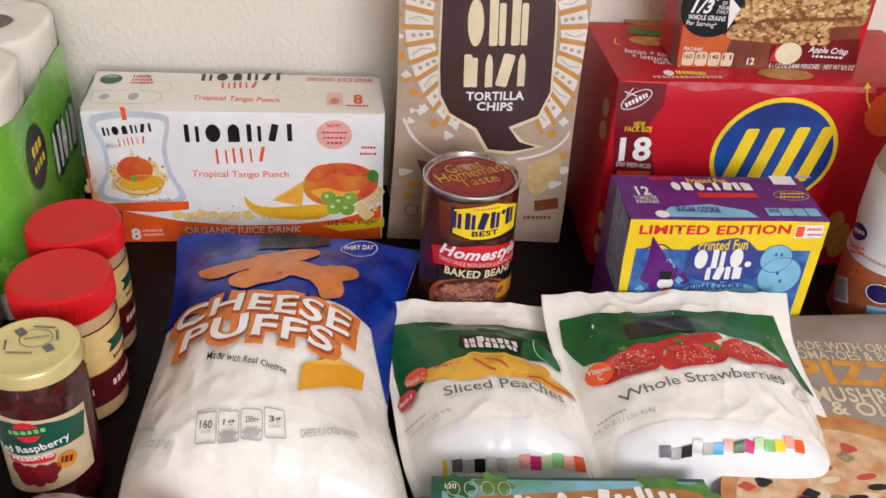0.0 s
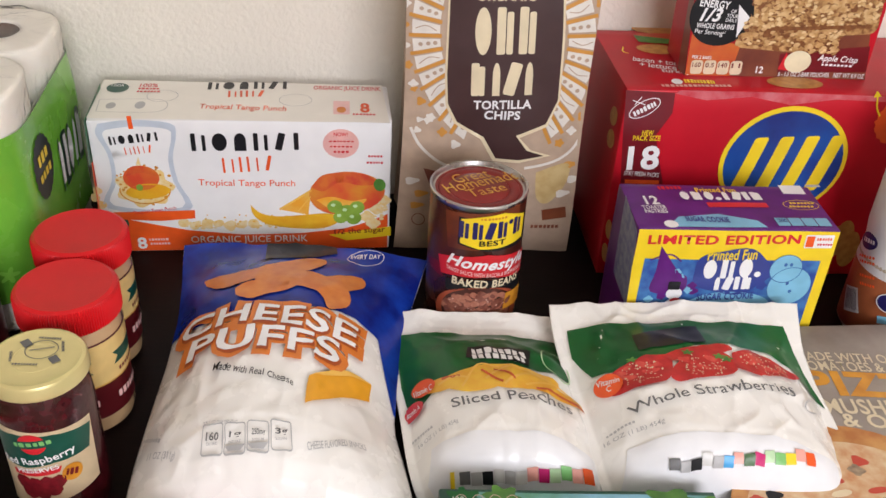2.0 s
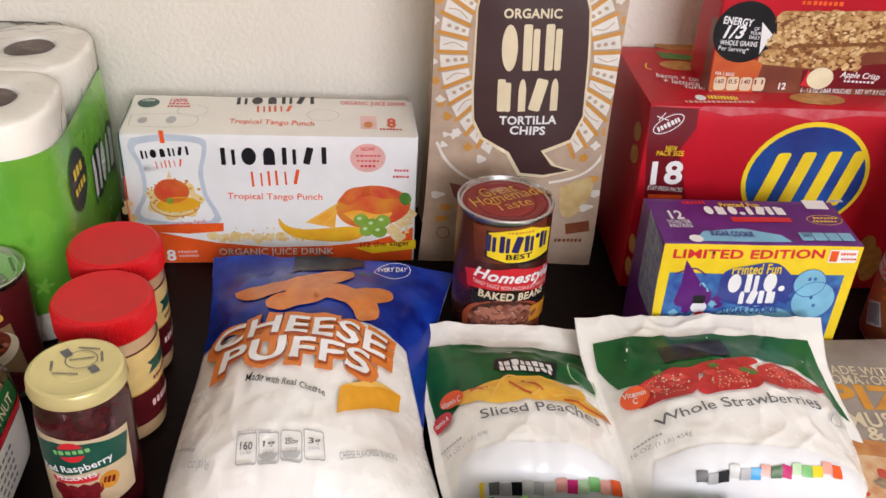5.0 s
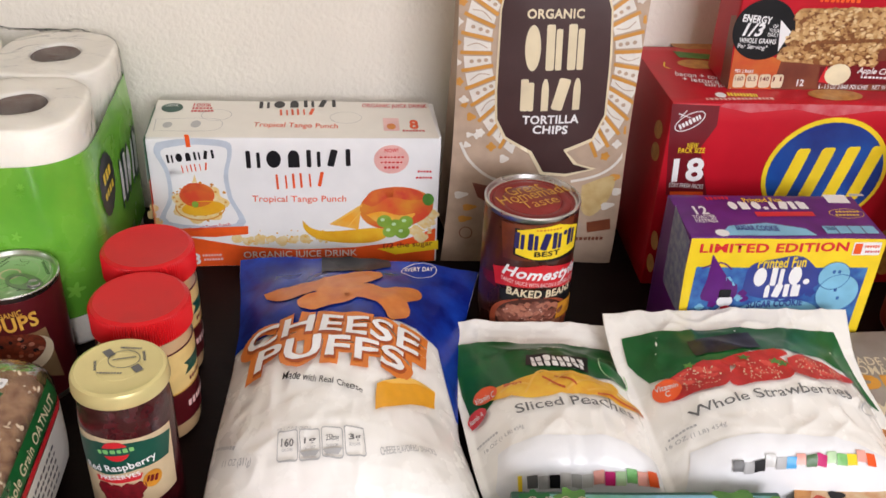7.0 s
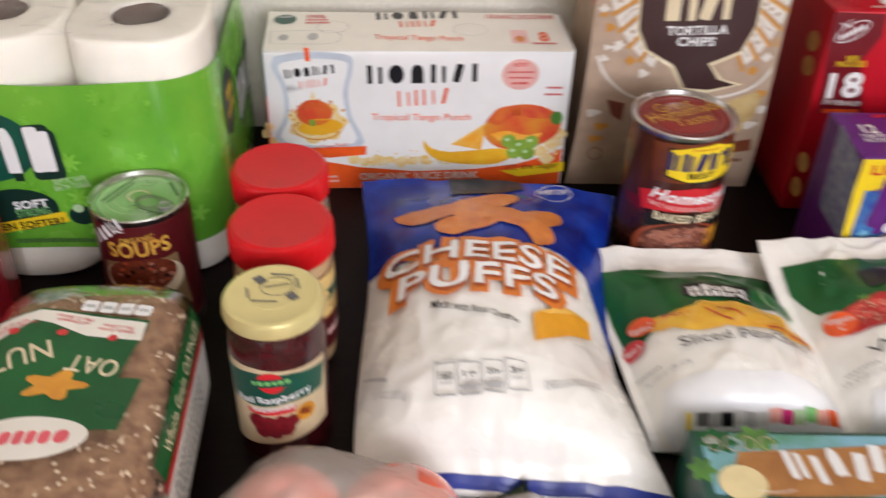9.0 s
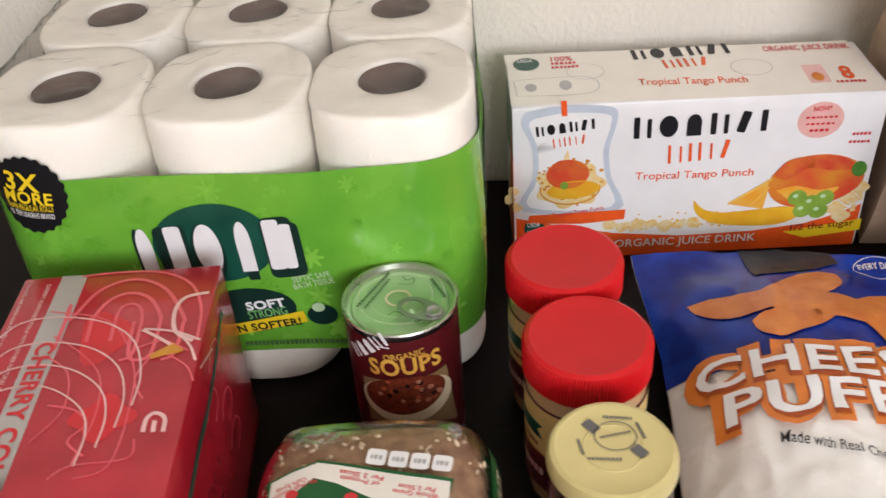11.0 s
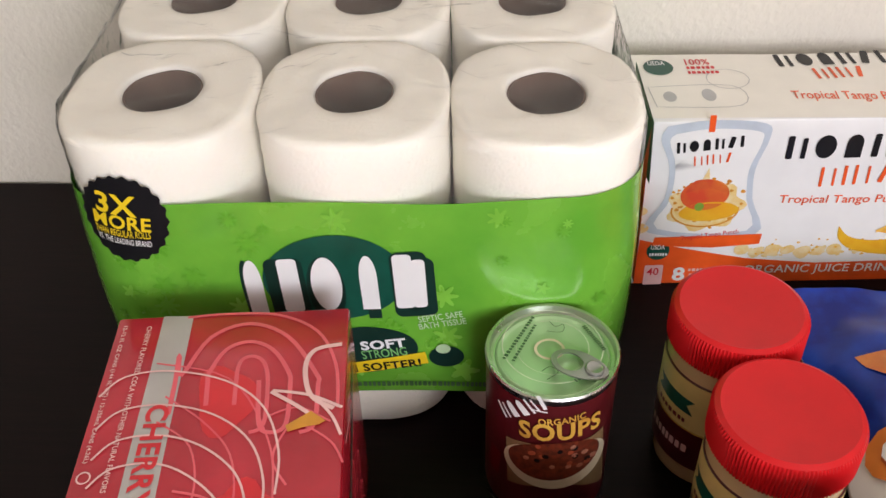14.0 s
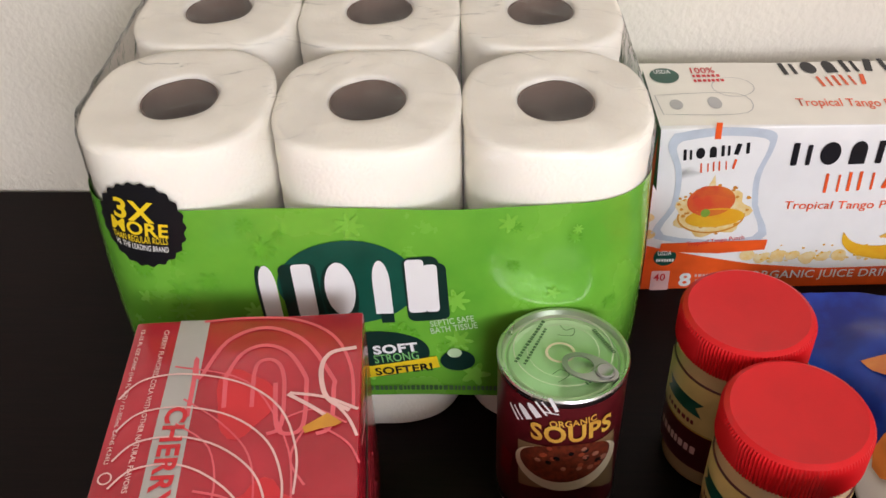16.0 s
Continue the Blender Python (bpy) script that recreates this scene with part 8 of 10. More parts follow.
decal(chips, chip_front, disc(-0.0613, 0.2665, 0.0021, 0.0019, rot=1.5, n=10), KRAFT, 2, "pattern", cell=0.012)
decal(chips, chip_front, disc(-0.0676, 0.2683, 0.0021, 0.0019, rot=1.5, n=10), KRAFT, 2, "pattern", cell=0.012)
decal(chips, chip_front, disc(-0.0747, 0.2704, 0.0021, 0.0019, rot=1.5, n=10), KRAFT, 2, "pattern", cell=0.012)
decal(chips, chip_front, disc(-0.0887, 0.2745, 0.0042, 0.0037, rot=1.5, n=16, wob=0.22, lobes=4), WHITE2, 1, "pattern", cell=0.012)
decal(chips, chip_front, poly([(-0.0555, 0.2737), (-0.0801, 0.2834), (-0.0774, 0.2953), (-0.054, 0.2805)]), WHITE2, 1, "pattern", cell=0.012)
decal(chips, chip_front, stroke(curve([(-0.0518, 0.2824), (-0.0649, 0.2909), (-0.0793, 0.3003)]), 0.0036), OCHRE, 2, "print", cell=0.012)
decal(chips, chip_front, stroke(curve([(-0.0581, 0.2773), (-0.0664, 0.2852), (-0.0762, 0.2864)]), 0.0009), KRAFT, 2, "print", cell=0.012)
decal(chips, chip_front, disc(-0.0854, 0.2932, 0.0041, 0.0037, rot=1.6, n=16, wob=0.22, lobes=5), OCHRE, 1, "pattern", cell=0.012)
decal(chips, chip_front, poly([(-0.0526, 0.2854), (-0.076, 0.2999), (-0.072, 0.3108), (-0.0504, 0.2917)]), WHITE2, 1, "pattern", cell=0.012)
decal(chips, chip_front, stroke(curve([(-0.048, 0.293), (-0.0601, 0.304), (-0.0733, 0.3161)]), 0.0036), OCHRE, 2, "print", cell=0.012)
decal(chips, chip_front, disc(-0.0557, 0.292, 0.0021, 0.0018, rot=1.6, n=10), KRAFT, 2, "pattern", cell=0.012)
decal(chips, chip_front, disc(-0.0614, 0.2963, 0.0021, 0.0018, rot=1.6, n=10), KRAFT, 2, "pattern", cell=0.012)
decal(chips, chip_front, disc(-0.0677, 0.3011, 0.0021, 0.0018, rot=1.6, n=10), KRAFT, 2, "pattern", cell=0.012)
decal(chips, chip_front, disc(-0.0802, 0.3105, 0.0041, 0.0036, rot=1.6, n=16, wob=0.22, lobes=3), WHITE2, 1, "pattern", cell=0.012)
decal(chips, chip_front, poly([(-0.0485, 0.296), (-0.0701, 0.3149), (-0.0649, 0.3245), (-0.0456, 0.3016)]), WHITE2, 1, "pattern", cell=0.012)
decal(chips, chip_front, stroke(curve([(-0.0431, 0.3024), (-0.0539, 0.3155), (-0.0657, 0.3299)]), 0.0036), OCHRE, 2, "print", cell=0.012)
decal(chips, chip_front, stroke(curve([(-0.0503, 0.3004), (-0.0566, 0.311), (-0.0657, 0.3161)]), 0.0009), KRAFT, 2, "print", cell=0.012)
decal(chips, chip_front, disc(-0.0731, 0.326, 0.0041, 0.0035, rot=1.7, n=16, wob=0.22, lobes=4), OCHRE, 1, "pattern", cell=0.012)
decal(chips, chip_front, poly([(-0.0433, 0.3054), (-0.0626, 0.3282), (-0.0564, 0.3363), (-0.0397, 0.3102)]), WHITE2, 1, "pattern", cell=0.012)
decal(chips, chip_front, stroke(curve([(-0.0371, 0.3104), (-0.0464, 0.3253), (-0.0566, 0.3416)]), 0.0036), OCHRE, 2, "print", cell=0.012)
decal(chips, chip_front, disc(-0.0448, 0.3127, 0.0021, 0.0018, rot=1.6, n=10), KRAFT, 2, "pattern", cell=0.012)
decal(chips, chip_front, disc(-0.0494, 0.3189, 0.002, 0.0018, rot=1.7, n=10), KRAFT, 2, "pattern", cell=0.012)
decal(chips, chip_front, disc(-0.0544, 0.3258, 0.002, 0.0018, rot=1.7, n=10), KRAFT, 2, "pattern", cell=0.012)
decal(chips, chip_front, disc(-0.0643, 0.3394, 0.004, 0.0035, rot=1.7, n=16, wob=0.22, lobes=5), WHITE2, 1, "pattern", cell=0.012)
decal(chips, chip_front, poly([(-0.037, 0.3133), (-0.0537, 0.3393), (-0.0466, 0.3459), (-0.0329, 0.3172)]), WHITE2, 1, "pattern", cell=0.012)
decal(chips, chip_front, stroke(curve([(-0.0302, 0.3168), (-0.0379, 0.3332), (-0.0462, 0.3511)]), 0.0036), OCHRE, 2, "print", cell=0.012)
decal(chips, chip_front, stroke(curve([(-0.0377, 0.318), (-0.0415, 0.3302), (-0.0492, 0.3386)]), 0.0009), KRAFT, 2, "print", cell=0.012)
decal(chips, chip_front, disc(-0.0542, 0.3505, 0.004, 0.0034, rot=1.8, n=16, wob=0.22, lobes=3), OCHRE, 1, "pattern", cell=0.012)
decal(chips, chip_front, poly([(-0.0298, 0.3197), (-0.0436, 0.3482), (-0.0358, 0.3531), (-0.0253, 0.3226)]), WHITE2, 1, "pattern", cell=0.012)
decal(chips, chip_front, stroke(curve([(-0.0227, 0.3217), (-0.0285, 0.3391), (-0.0348, 0.358)]), 0.0036), OCHRE, 2, "print", cell=0.012)
decal(chips, chip_front, disc(-0.0297, 0.327, 0.002, 0.0018, rot=1.7, n=10), KRAFT, 2, "pattern", cell=0.012)
decal(chips, chip_front, disc(-0.0328, 0.3344, 0.002, 0.0017, rot=1.7, n=10), KRAFT, 2, "pattern", cell=0.012)
decal(chips, chip_front, disc(-0.0362, 0.3428, 0.002, 0.0017, rot=1.7, n=10), KRAFT, 2, "pattern", cell=0.012)
decal(chips, chip_front, disc(-0.0429, 0.3591, 0.004, 0.0034, rot=1.8, n=16, wob=0.22, lobes=4), WHITE2, 1, "pattern", cell=0.012)
decal(chips, chip_front, poly([(-0.0219, 0.3243), (-0.0325, 0.3548), (-0.0242, 0.3579), (-0.0171, 0.3261)]), WHITE2, 1, "pattern", cell=0.012)
decal(chips, chip_front, stroke(curve([(-0.0145, 0.3247), (-0.0184, 0.3428), (-0.0227, 0.3625)]), 0.0036), OCHRE, 2, "print", cell=0.012)
decal(chips, chip_front, stroke(curve([(-0.0216, 0.3289), (-0.0227, 0.3416), (-0.0283, 0.3523)]), 0.0009), KRAFT, 2, "print", cell=0.012)
decal(chips, chip_front, disc(-0.0306, 0.3652, 0.004, 0.0034, rot=1.8, n=16, wob=0.22, lobes=5), OCHRE, 1, "pattern", cell=0.012)
decal(chips, chip_front, poly([(-0.0134, 0.3271), (-0.0207, 0.3588), (-0.012, 0.3602), (-0.0084, 0.3279)]), WHITE2, 1, "pattern", cell=0.012)
decal(chips, chip_front, stroke(curve([(-0.006, 0.326), (-0.0079, 0.3443), (-0.0099, 0.3643)]), 0.0036), OCHRE, 2, "print", cell=0.012)
decal(chips, chip_front, disc(-0.0118, 0.3337, 0.002, 0.0018, rot=1.7, n=10), KRAFT, 2, "pattern", cell=0.012)
decal(chips, chip_front, disc(-0.0131, 0.3418, 0.002, 0.0017, rot=1.7, n=10), KRAFT, 2, "pattern", cell=0.012)
decal(chips, chip_front, disc(-0.0146, 0.3508, 0.002, 0.0017, rot=1.8, n=10), KRAFT, 2, "pattern", cell=0.012)
decal(chips, chip_front, disc(-0.0176, 0.3685, 0.004, 0.0034, rot=1.8, n=16, wob=0.22, lobes=3), WHITE2, 1, "pattern", cell=0.012)
decal(chips, chip_front, poly([(-0.0046, 0.3281), (-0.0084, 0.3604), (0.0006, 0.3599), (0.0006, 0.3277)]), WHITE2, 1, "pattern", cell=0.012)
decal(chips, chip_front, stroke(curve([(0.0028, 0.3254), (0.0029, 0.3436), (0.0031, 0.3634)]), 0.0036), OCHRE, 2, "print", cell=0.012)
decal(chips, chip_front, stroke(curve([(-0.0033, 0.3321), (-0.0016, 0.3442), (-0.0048, 0.3564)]), 0.0009), KRAFT, 2, "print", cell=0.012)
decal(chips, chip_front, disc(-0.0041, 0.3691, 0.004, 0.0034, rot=1.8, n=16, wob=0.22, lobes=4), OCHRE, 1, "pattern", cell=0.012)
decal(chips, chip_front, poly([(0.0044, 0.3271), (0.0042, 0.3593), (0.0132, 0.3569), (0.0096, 0.3257)]), WHITE2, 1, "pattern", cell=0.012)
decal(chips, chip_front, stroke(curve([(0.0115, 0.323), (0.0137, 0.3407), (0.0162, 0.3599)]), 0.0036), OCHRE, 2, "print", cell=0.012)
decal(chips, chip_front, disc(0.0075, 0.3325, 0.002, 0.0018, rot=1.7, n=10), KRAFT, 2, "pattern", cell=0.012)
decal(chips, chip_front, disc(0.008, 0.3405, 0.002, 0.0017, rot=1.7, n=10), KRAFT, 2, "pattern", cell=0.012)
decal(chips, chip_front, disc(0.0085, 0.3494, 0.002, 0.0017, rot=1.7, n=10), KRAFT, 2, "pattern", cell=0.012)
decal(chips, chip_front, disc(0.0095, 0.3669, 0.004, 0.0034, rot=1.8, n=16, wob=0.22, lobes=5), WHITE2, 1, "pattern", cell=0.012)
decal(chips, chip_front, poly([(0.0133, 0.3243), (0.0168, 0.3556), (0.0257, 0.3515), (0.0185, 0.3219)]), WHITE2, 1, "pattern", cell=0.012)
decal(chips, chip_front, stroke(curve([(0.0201, 0.3188), (0.0244, 0.3355), (0.0291, 0.3537)]), 0.0036), OCHRE, 2, "print", cell=0.012)
decal(chips, chip_front, stroke(curve([(0.0156, 0.3275), (0.02, 0.3379), (0.0196, 0.3505)]), 0.0009), KRAFT, 2, "print", cell=0.012)
decal(chips, chip_front, disc(0.0231, 0.362, 0.004, 0.0034, rot=1.8, n=16, wob=0.22, lobes=3), OCHRE, 1, "pattern", cell=0.012)
decal(chips, chip_front, poly([(0.0221, 0.3197), (0.0293, 0.3494), (0.0378, 0.3436), (0.027, 0.3162)]), WHITE2, 1, "pattern", cell=0.012)
decal(chips, chip_front, stroke(curve([(0.0284, 0.3129), (0.0346, 0.3283), (0.0415, 0.345)]), 0.0036), OCHRE, 2, "print", cell=0.012)
decal(chips, chip_front, disc(0.0265, 0.3233, 0.0021, 0.0018, rot=1.7, n=10), KRAFT, 2, "pattern", cell=0.012)
decal(chips, chip_front, disc(0.0288, 0.3305, 0.002, 0.0018, rot=1.7, n=10), KRAFT, 2, "pattern", cell=0.012)
decal(chips, chip_front, disc(0.0313, 0.3385, 0.002, 0.0018, rot=1.7, n=10), KRAFT, 2, "pattern", cell=0.012)
decal(chips, chip_front, disc(0.0363, 0.3543, 0.004, 0.0034, rot=1.8, n=16, wob=0.22, lobes=4), WHITE2, 1, "pattern", cell=0.012)
decal(chips, chip_front, poly([(0.0305, 0.3134), (0.0412, 0.3408), (0.0492, 0.3333), (0.0351, 0.3089)]), WHITE2, 1, "pattern", cell=0.012)
decal(chips, chip_front, stroke(curve([(0.0361, 0.3054), (0.0442, 0.319), (0.0532, 0.334)]), 0.0036), OCHRE, 2, "print", cell=0.012)
decal(chips, chip_front, stroke(curve([(0.0335, 0.3154), (0.0404, 0.3231), (0.0427, 0.3349)]), 0.0009), KRAFT, 2, "print", cell=0.012)
decal(chips, chip_front, disc(0.0489, 0.3441, 0.0041, 0.0035, rot=1.7, n=16, wob=0.22, lobes=5), OCHRE, 1, "pattern", cell=0.012)
decal(chips, chip_front, poly([(0.0383, 0.3054), (0.0524, 0.3299), (0.0597, 0.3208), (0.0425, 0.3001)]), WHITE2, 1, "pattern", cell=0.012)
decal(chips, chip_front, stroke(curve([(0.0431, 0.2964), (0.053, 0.308), (0.0638, 0.3207)]), 0.0036), OCHRE, 2, "print", cell=0.012)
decal(chips, chip_front, disc(0.0436, 0.3069, 0.0021, 0.0018, rot=1.6, n=10), KRAFT, 2, "pattern", cell=0.012)
decal(chips, chip_front, disc(0.0476, 0.3126, 0.0021, 0.0018, rot=1.6, n=10), KRAFT, 2, "pattern", cell=0.012)
decal(chips, chip_front, disc(0.052, 0.3189, 0.0021, 0.0018, rot=1.6, n=10), KRAFT, 2, "pattern", cell=0.012)
decal(chips, chip_front, disc(0.0607, 0.3315, 0.0041, 0.0036, rot=1.7, n=16, wob=0.22, lobes=3), WHITE2, 1, "pattern", cell=0.012)
decal(chips, chip_front, poly([(0.0454, 0.2959), (0.0626, 0.3169), (0.0691, 0.3064), (0.049, 0.2899)]), WHITE2, 1, "pattern", cell=0.012)
decal(chips, chip_front, stroke(curve([(0.0492, 0.2861), (0.0607, 0.2953), (0.0733, 0.3054)]), 0.0036), OCHRE, 2, "print", cell=0.012)
decal(chips, chip_front, stroke(curve([(0.0489, 0.2965), (0.0576, 0.3007), (0.0628, 0.3107)]), 0.0009), KRAFT, 2, "print", cell=0.012)
decal(chips, chip_front, disc(0.0713, 0.3166, 0.0042, 0.0036, rot=1.6, n=16, wob=0.22, lobes=4), OCHRE, 1, "pattern", cell=0.012)
decal(chips, chip_front, poly([(0.0515, 0.2852), (0.0715, 0.3019), (0.077, 0.2903), (0.0545, 0.2785)]), WHITE2, 1, "pattern", cell=0.012)
decal(chips, chip_front, stroke(curve([(0.0543, 0.2748), (0.0671, 0.2813), (0.0812, 0.2883)]), 0.0036), OCHRE, 2, "print", cell=0.012)
decal(chips, chip_front, disc(0.0572, 0.2843, 0.0021, 0.0019, rot=1.5, n=10), KRAFT, 2, "pattern", cell=0.012)
decal(chips, chip_front, disc(0.0626, 0.2879, 0.0021, 0.0019, rot=1.6, n=10), KRAFT, 2, "pattern", cell=0.012)
decal(chips, chip_front, disc(0.0686, 0.2919, 0.0021, 0.0019, rot=1.6, n=10), KRAFT, 2, "pattern", cell=0.012)
decal(chips, chip_front, disc(0.0805, 0.2998, 0.0042, 0.0037, rot=1.6, n=16, wob=0.22, lobes=5), WHITE2, 1, "pattern", cell=0.012)
decal(chips, chip_front, poly([(0.0565, 0.2734), (0.079, 0.2854), (0.0833, 0.2728), (0.0589, 0.2662)]), WHITE2, 1, "pattern", cell=0.012)
decal(chips, chip_front, stroke(curve([(0.0582, 0.2626), (0.072, 0.2661), (0.0874, 0.2699)]), 0.0036), OCHRE, 2, "print", cell=0.012)
decal(chips, chip_front, stroke(curve([(0.0602, 0.2724), (0.0702, 0.2725), (0.0778, 0.2795)]), 0.0009), KRAFT, 2, "print", cell=0.012)
decal(chips, chip_front, disc(0.088, 0.2813, 0.0043, 0.0038, rot=1.5, n=16, wob=0.22, lobes=3), OCHRE, 1, "pattern", cell=0.012)
decal(chips, chip_front, poly([(0.0603, 0.2607), (0.0848, 0.2675), (0.0877, 0.2542), (0.0619, 0.2532)]), WHITE2, 1, "pattern", cell=0.012)
decal(chips, chip_front, stroke(curve([(0.0608, 0.2499), (0.0754, 0.2502), (0.0916, 0.2505)]), 0.0036), OCHRE, 2, "print", cell=0.012)
decal(chips, chip_front, disc(0.0659, 0.2574, 0.0022, 0.002, rot=1.5, n=10), KRAFT, 2, "pattern", cell=0.012)
decal(chips, chip_front, disc(0.0723, 0.2584, 0.0022, 0.002, rot=1.5, n=10), KRAFT, 2, "pattern", cell=0.012)
decal(chips, chip_front, disc(0.0794, 0.2594, 0.0022, 0.002, rot=1.5, n=10), KRAFT, 2, "pattern", cell=0.012)
decal(chips, chip_front, disc(0.0936, 0.2616, 0.0043, 0.0039, rot=1.5, n=16, wob=0.22, lobes=4), WHITE2, 1, "pattern", cell=0.012)
decal(chips, chip_front, poly([(0.0627, 0.2477), (0.0886, 0.2489), (0.09, 0.2363), (0.0633, 0.2407)]), WHITE2, 1, "pattern", cell=0.012)
decal(chips, chip_front, stroke(curve([(0.0618, 0.2379), (0.0768, 0.2352), (0.0935, 0.2322)]), 0.0036), OCHRE, 2, "print", cell=0.012)
decal(chips, chip_front, stroke(curve([(0.0662, 0.2454), (0.0764, 0.2414), (0.086, 0.2443)]), 0.0009), KRAFT, 2, "print", cell=0.012)
decal(chips, chip_front, disc(0.0969, 0.2417, 0.0044, 0.004, rot=1.4, n=16, wob=0.22, lobes=5), OCHRE, 1, "pattern", cell=0.012)
decal(chips, chip_front, poly([(0.0635, 0.2355), (0.0902, 0.2312), (0.09, 0.2186), (0.0632, 0.2284)]), WHITE2, 1, "pattern", cell=0.012)
decal(chips, chip_front, stroke(curve([(0.0613, 0.2261), (0.0763, 0.2204), (0.0931, 0.2139)]), 0.0036), OCHRE, 2, "print", cell=0.012)
decal(chips, chip_front, disc(0.0684, 0.2303, 0.0022, 0.002, rot=1.4, n=10), KRAFT, 2, "pattern", cell=0.012)
decal(chips, chip_front, disc(0.0751, 0.2285, 0.0022, 0.002, rot=1.4, n=10), KRAFT, 2, "pattern", cell=0.012)
decal(chips, chip_front, disc(0.0826, 0.2265, 0.0022, 0.002, rot=1.4, n=10), KRAFT, 2, "pattern", cell=0.012)
decal(chips, chip_front, disc(0.0978, 0.2225, 0.0044, 0.0041, rot=1.4, n=16, wob=0.22, lobes=3), WHITE2, 1, "pattern", cell=0.012)
decal(chips, chip_front, poly([(0.0628, 0.2233), (0.0896, 0.2136), (0.0878, 0.2014), (0.0616, 0.2165)]), WHITE2, 1, "pattern", cell=0.012)
decal(chips, chip_front, stroke(curve([(0.0594, 0.2146), (0.074, 0.2059), (0.0904, 0.196)]), 0.0036), OCHRE, 2, "print", cell=0.012)
decal(chips, chip_front, stroke(curve([(0.0658, 0.2197), (0.0752, 0.2118), (0.0857, 0.2105)]), 0.0009), KRAFT, 2, "print", cell=0.012)
decal(chips, chip_front, disc(0.0963, 0.2035, 0.0045, 0.0042, rot=1.3, n=16, wob=0.22, lobes=4), OCHRE, 1, "pattern", cell=0.012)
decal(chips, chip_front, poly([(0.0605, 0.2116), (0.0867, 0.1965), (0.0834, 0.1849), (0.0585, 0.2052)]), WHITE2, 1, "pattern", cell=0.012)
decal(chips, chip_front, stroke(curve([(0.056, 0.2038), (0.0698, 0.1923), (0.0854, 0.1792)]), 0.0036), OCHRE, 2, "print", cell=0.012)
decal(chips, chip_front, disc(0.0642, 0.2048, 0.0022, 0.0021, rot=1.3, n=10), KRAFT, 2, "pattern", cell=0.012)
decal(chips, chip_front, disc(0.0706, 0.2004, 0.0022, 0.0021, rot=1.3, n=10), KRAFT, 2, "pattern", cell=0.012)
decal(chips, chip_front, disc(0.0778, 0.1953, 0.0022, 0.0021, rot=1.3, n=10), KRAFT, 2, "pattern", cell=0.012)
decal(chips, chip_front, disc(0.0924, 0.1852, 0.0045, 0.0043, rot=1.2, n=16, wob=0.22, lobes=5), WHITE2, 1, "pattern", cell=0.012)
decal(chips, chip_front, poly([(0.0568, 0.2007), (0.0817, 0.1804), (0.0768, 0.1698), (0.0539, 0.1949)]), WHITE2, 1, "pattern", cell=0.012)
decal(chips, chip_front, stroke(curve([(0.0512, 0.1941), (0.0638, 0.1799), (0.0781, 0.1638)]), 0.0036), OCHRE, 2, "print", cell=0.012)
decal(chips, chip_front, stroke(curve([(0.0589, 0.1961), (0.0665, 0.1848), (0.0769, 0.1792)]), 0.0009), KRAFT, 2, "print", cell=0.012)
decal(chips, chip_front, disc(0.086, 0.1681, 0.0046, 0.0043, rot=1.2, n=16, wob=0.22, lobes=3), OCHRE, 1, "pattern", cell=0.012)
decal(chips, chip_front, poly([(0.0516, 0.1909), (0.0745, 0.1658), (0.0681, 0.1565), (0.048, 0.1858)]), WHITE2, 1, "pattern", cell=0.012)
decal(chips, chip_front, stroke(curve([(0.0451, 0.1856), (0.0562, 0.1691), (0.0687, 0.1504)]), 0.0036), OCHRE, 2, "print", cell=0.012)
decal(chips, chip_front, disc(0.0537, 0.183, 0.0022, 0.0021, rot=1.2, n=10), KRAFT, 2, "pattern", cell=0.012)
decal(chips, chip_front, disc(0.059, 0.1762, 0.0023, 0.0021, rot=1.2, n=10), KRAFT, 2, "pattern", cell=0.012)
decal(chips, chip_front, disc(0.0651, 0.1685, 0.0023, 0.0022, rot=1.2, n=10), KRAFT, 2, "pattern", cell=0.012)
decal(chips, chip_front, disc(0.0774, 0.1529, 0.0046, 0.0044, rot=1.1, n=16, wob=0.22, lobes=4), WHITE2, 1, "pattern", cell=0.012)
decal(chips, chip_front, poly([(0.0451, 0.1824), (0.0653, 0.1531), (0.0577, 0.1455), (0.0408, 0.1782)]), WHITE2, 1, "pattern", cell=0.012)
decal(chips, chip_front, stroke(curve([(0.0379, 0.1786), (0.0471, 0.1603), (0.0575, 0.1394)]), 0.0036), OCHRE, 2, "print", cell=0.012)
decal(chips, chip_front, stroke(curve([(0.0462, 0.1773), (0.051, 0.1637), (0.0601, 0.154)]), 0.0009), KRAFT, 2, "print", cell=0.012)
decal(chips, chip_front, disc(0.0667, 0.1399, 0.0046, 0.0045, rot=1.1, n=16, wob=0.22, lobes=5), OCHRE, 1, "pattern", cell=0.012)
decal(chips, chip_front, poly([(-0.0192, 0.1759), (-0.0284, 0.1423), (-0.0376, 0.1493), (-0.0244, 0.1797)]), WHITE2, 1, "pattern", cell=0.012)
decal(chips, chip_front, stroke(curve([(-0.0257, 0.1834), (-0.0332, 0.1666), (-0.0418, 0.1476)]), 0.0036), OCHRE, 2, "print", cell=0.012)
decal(chips, chip_front, disc(-0.0241, 0.172, 0.0022, 0.0021, rot=1.2, n=10), KRAFT, 2, "pattern", cell=0.012)
decal(chips, chip_front, disc(-0.0269, 0.164, 0.0023, 0.0022, rot=1.2, n=10), KRAFT, 2, "pattern", cell=0.012)
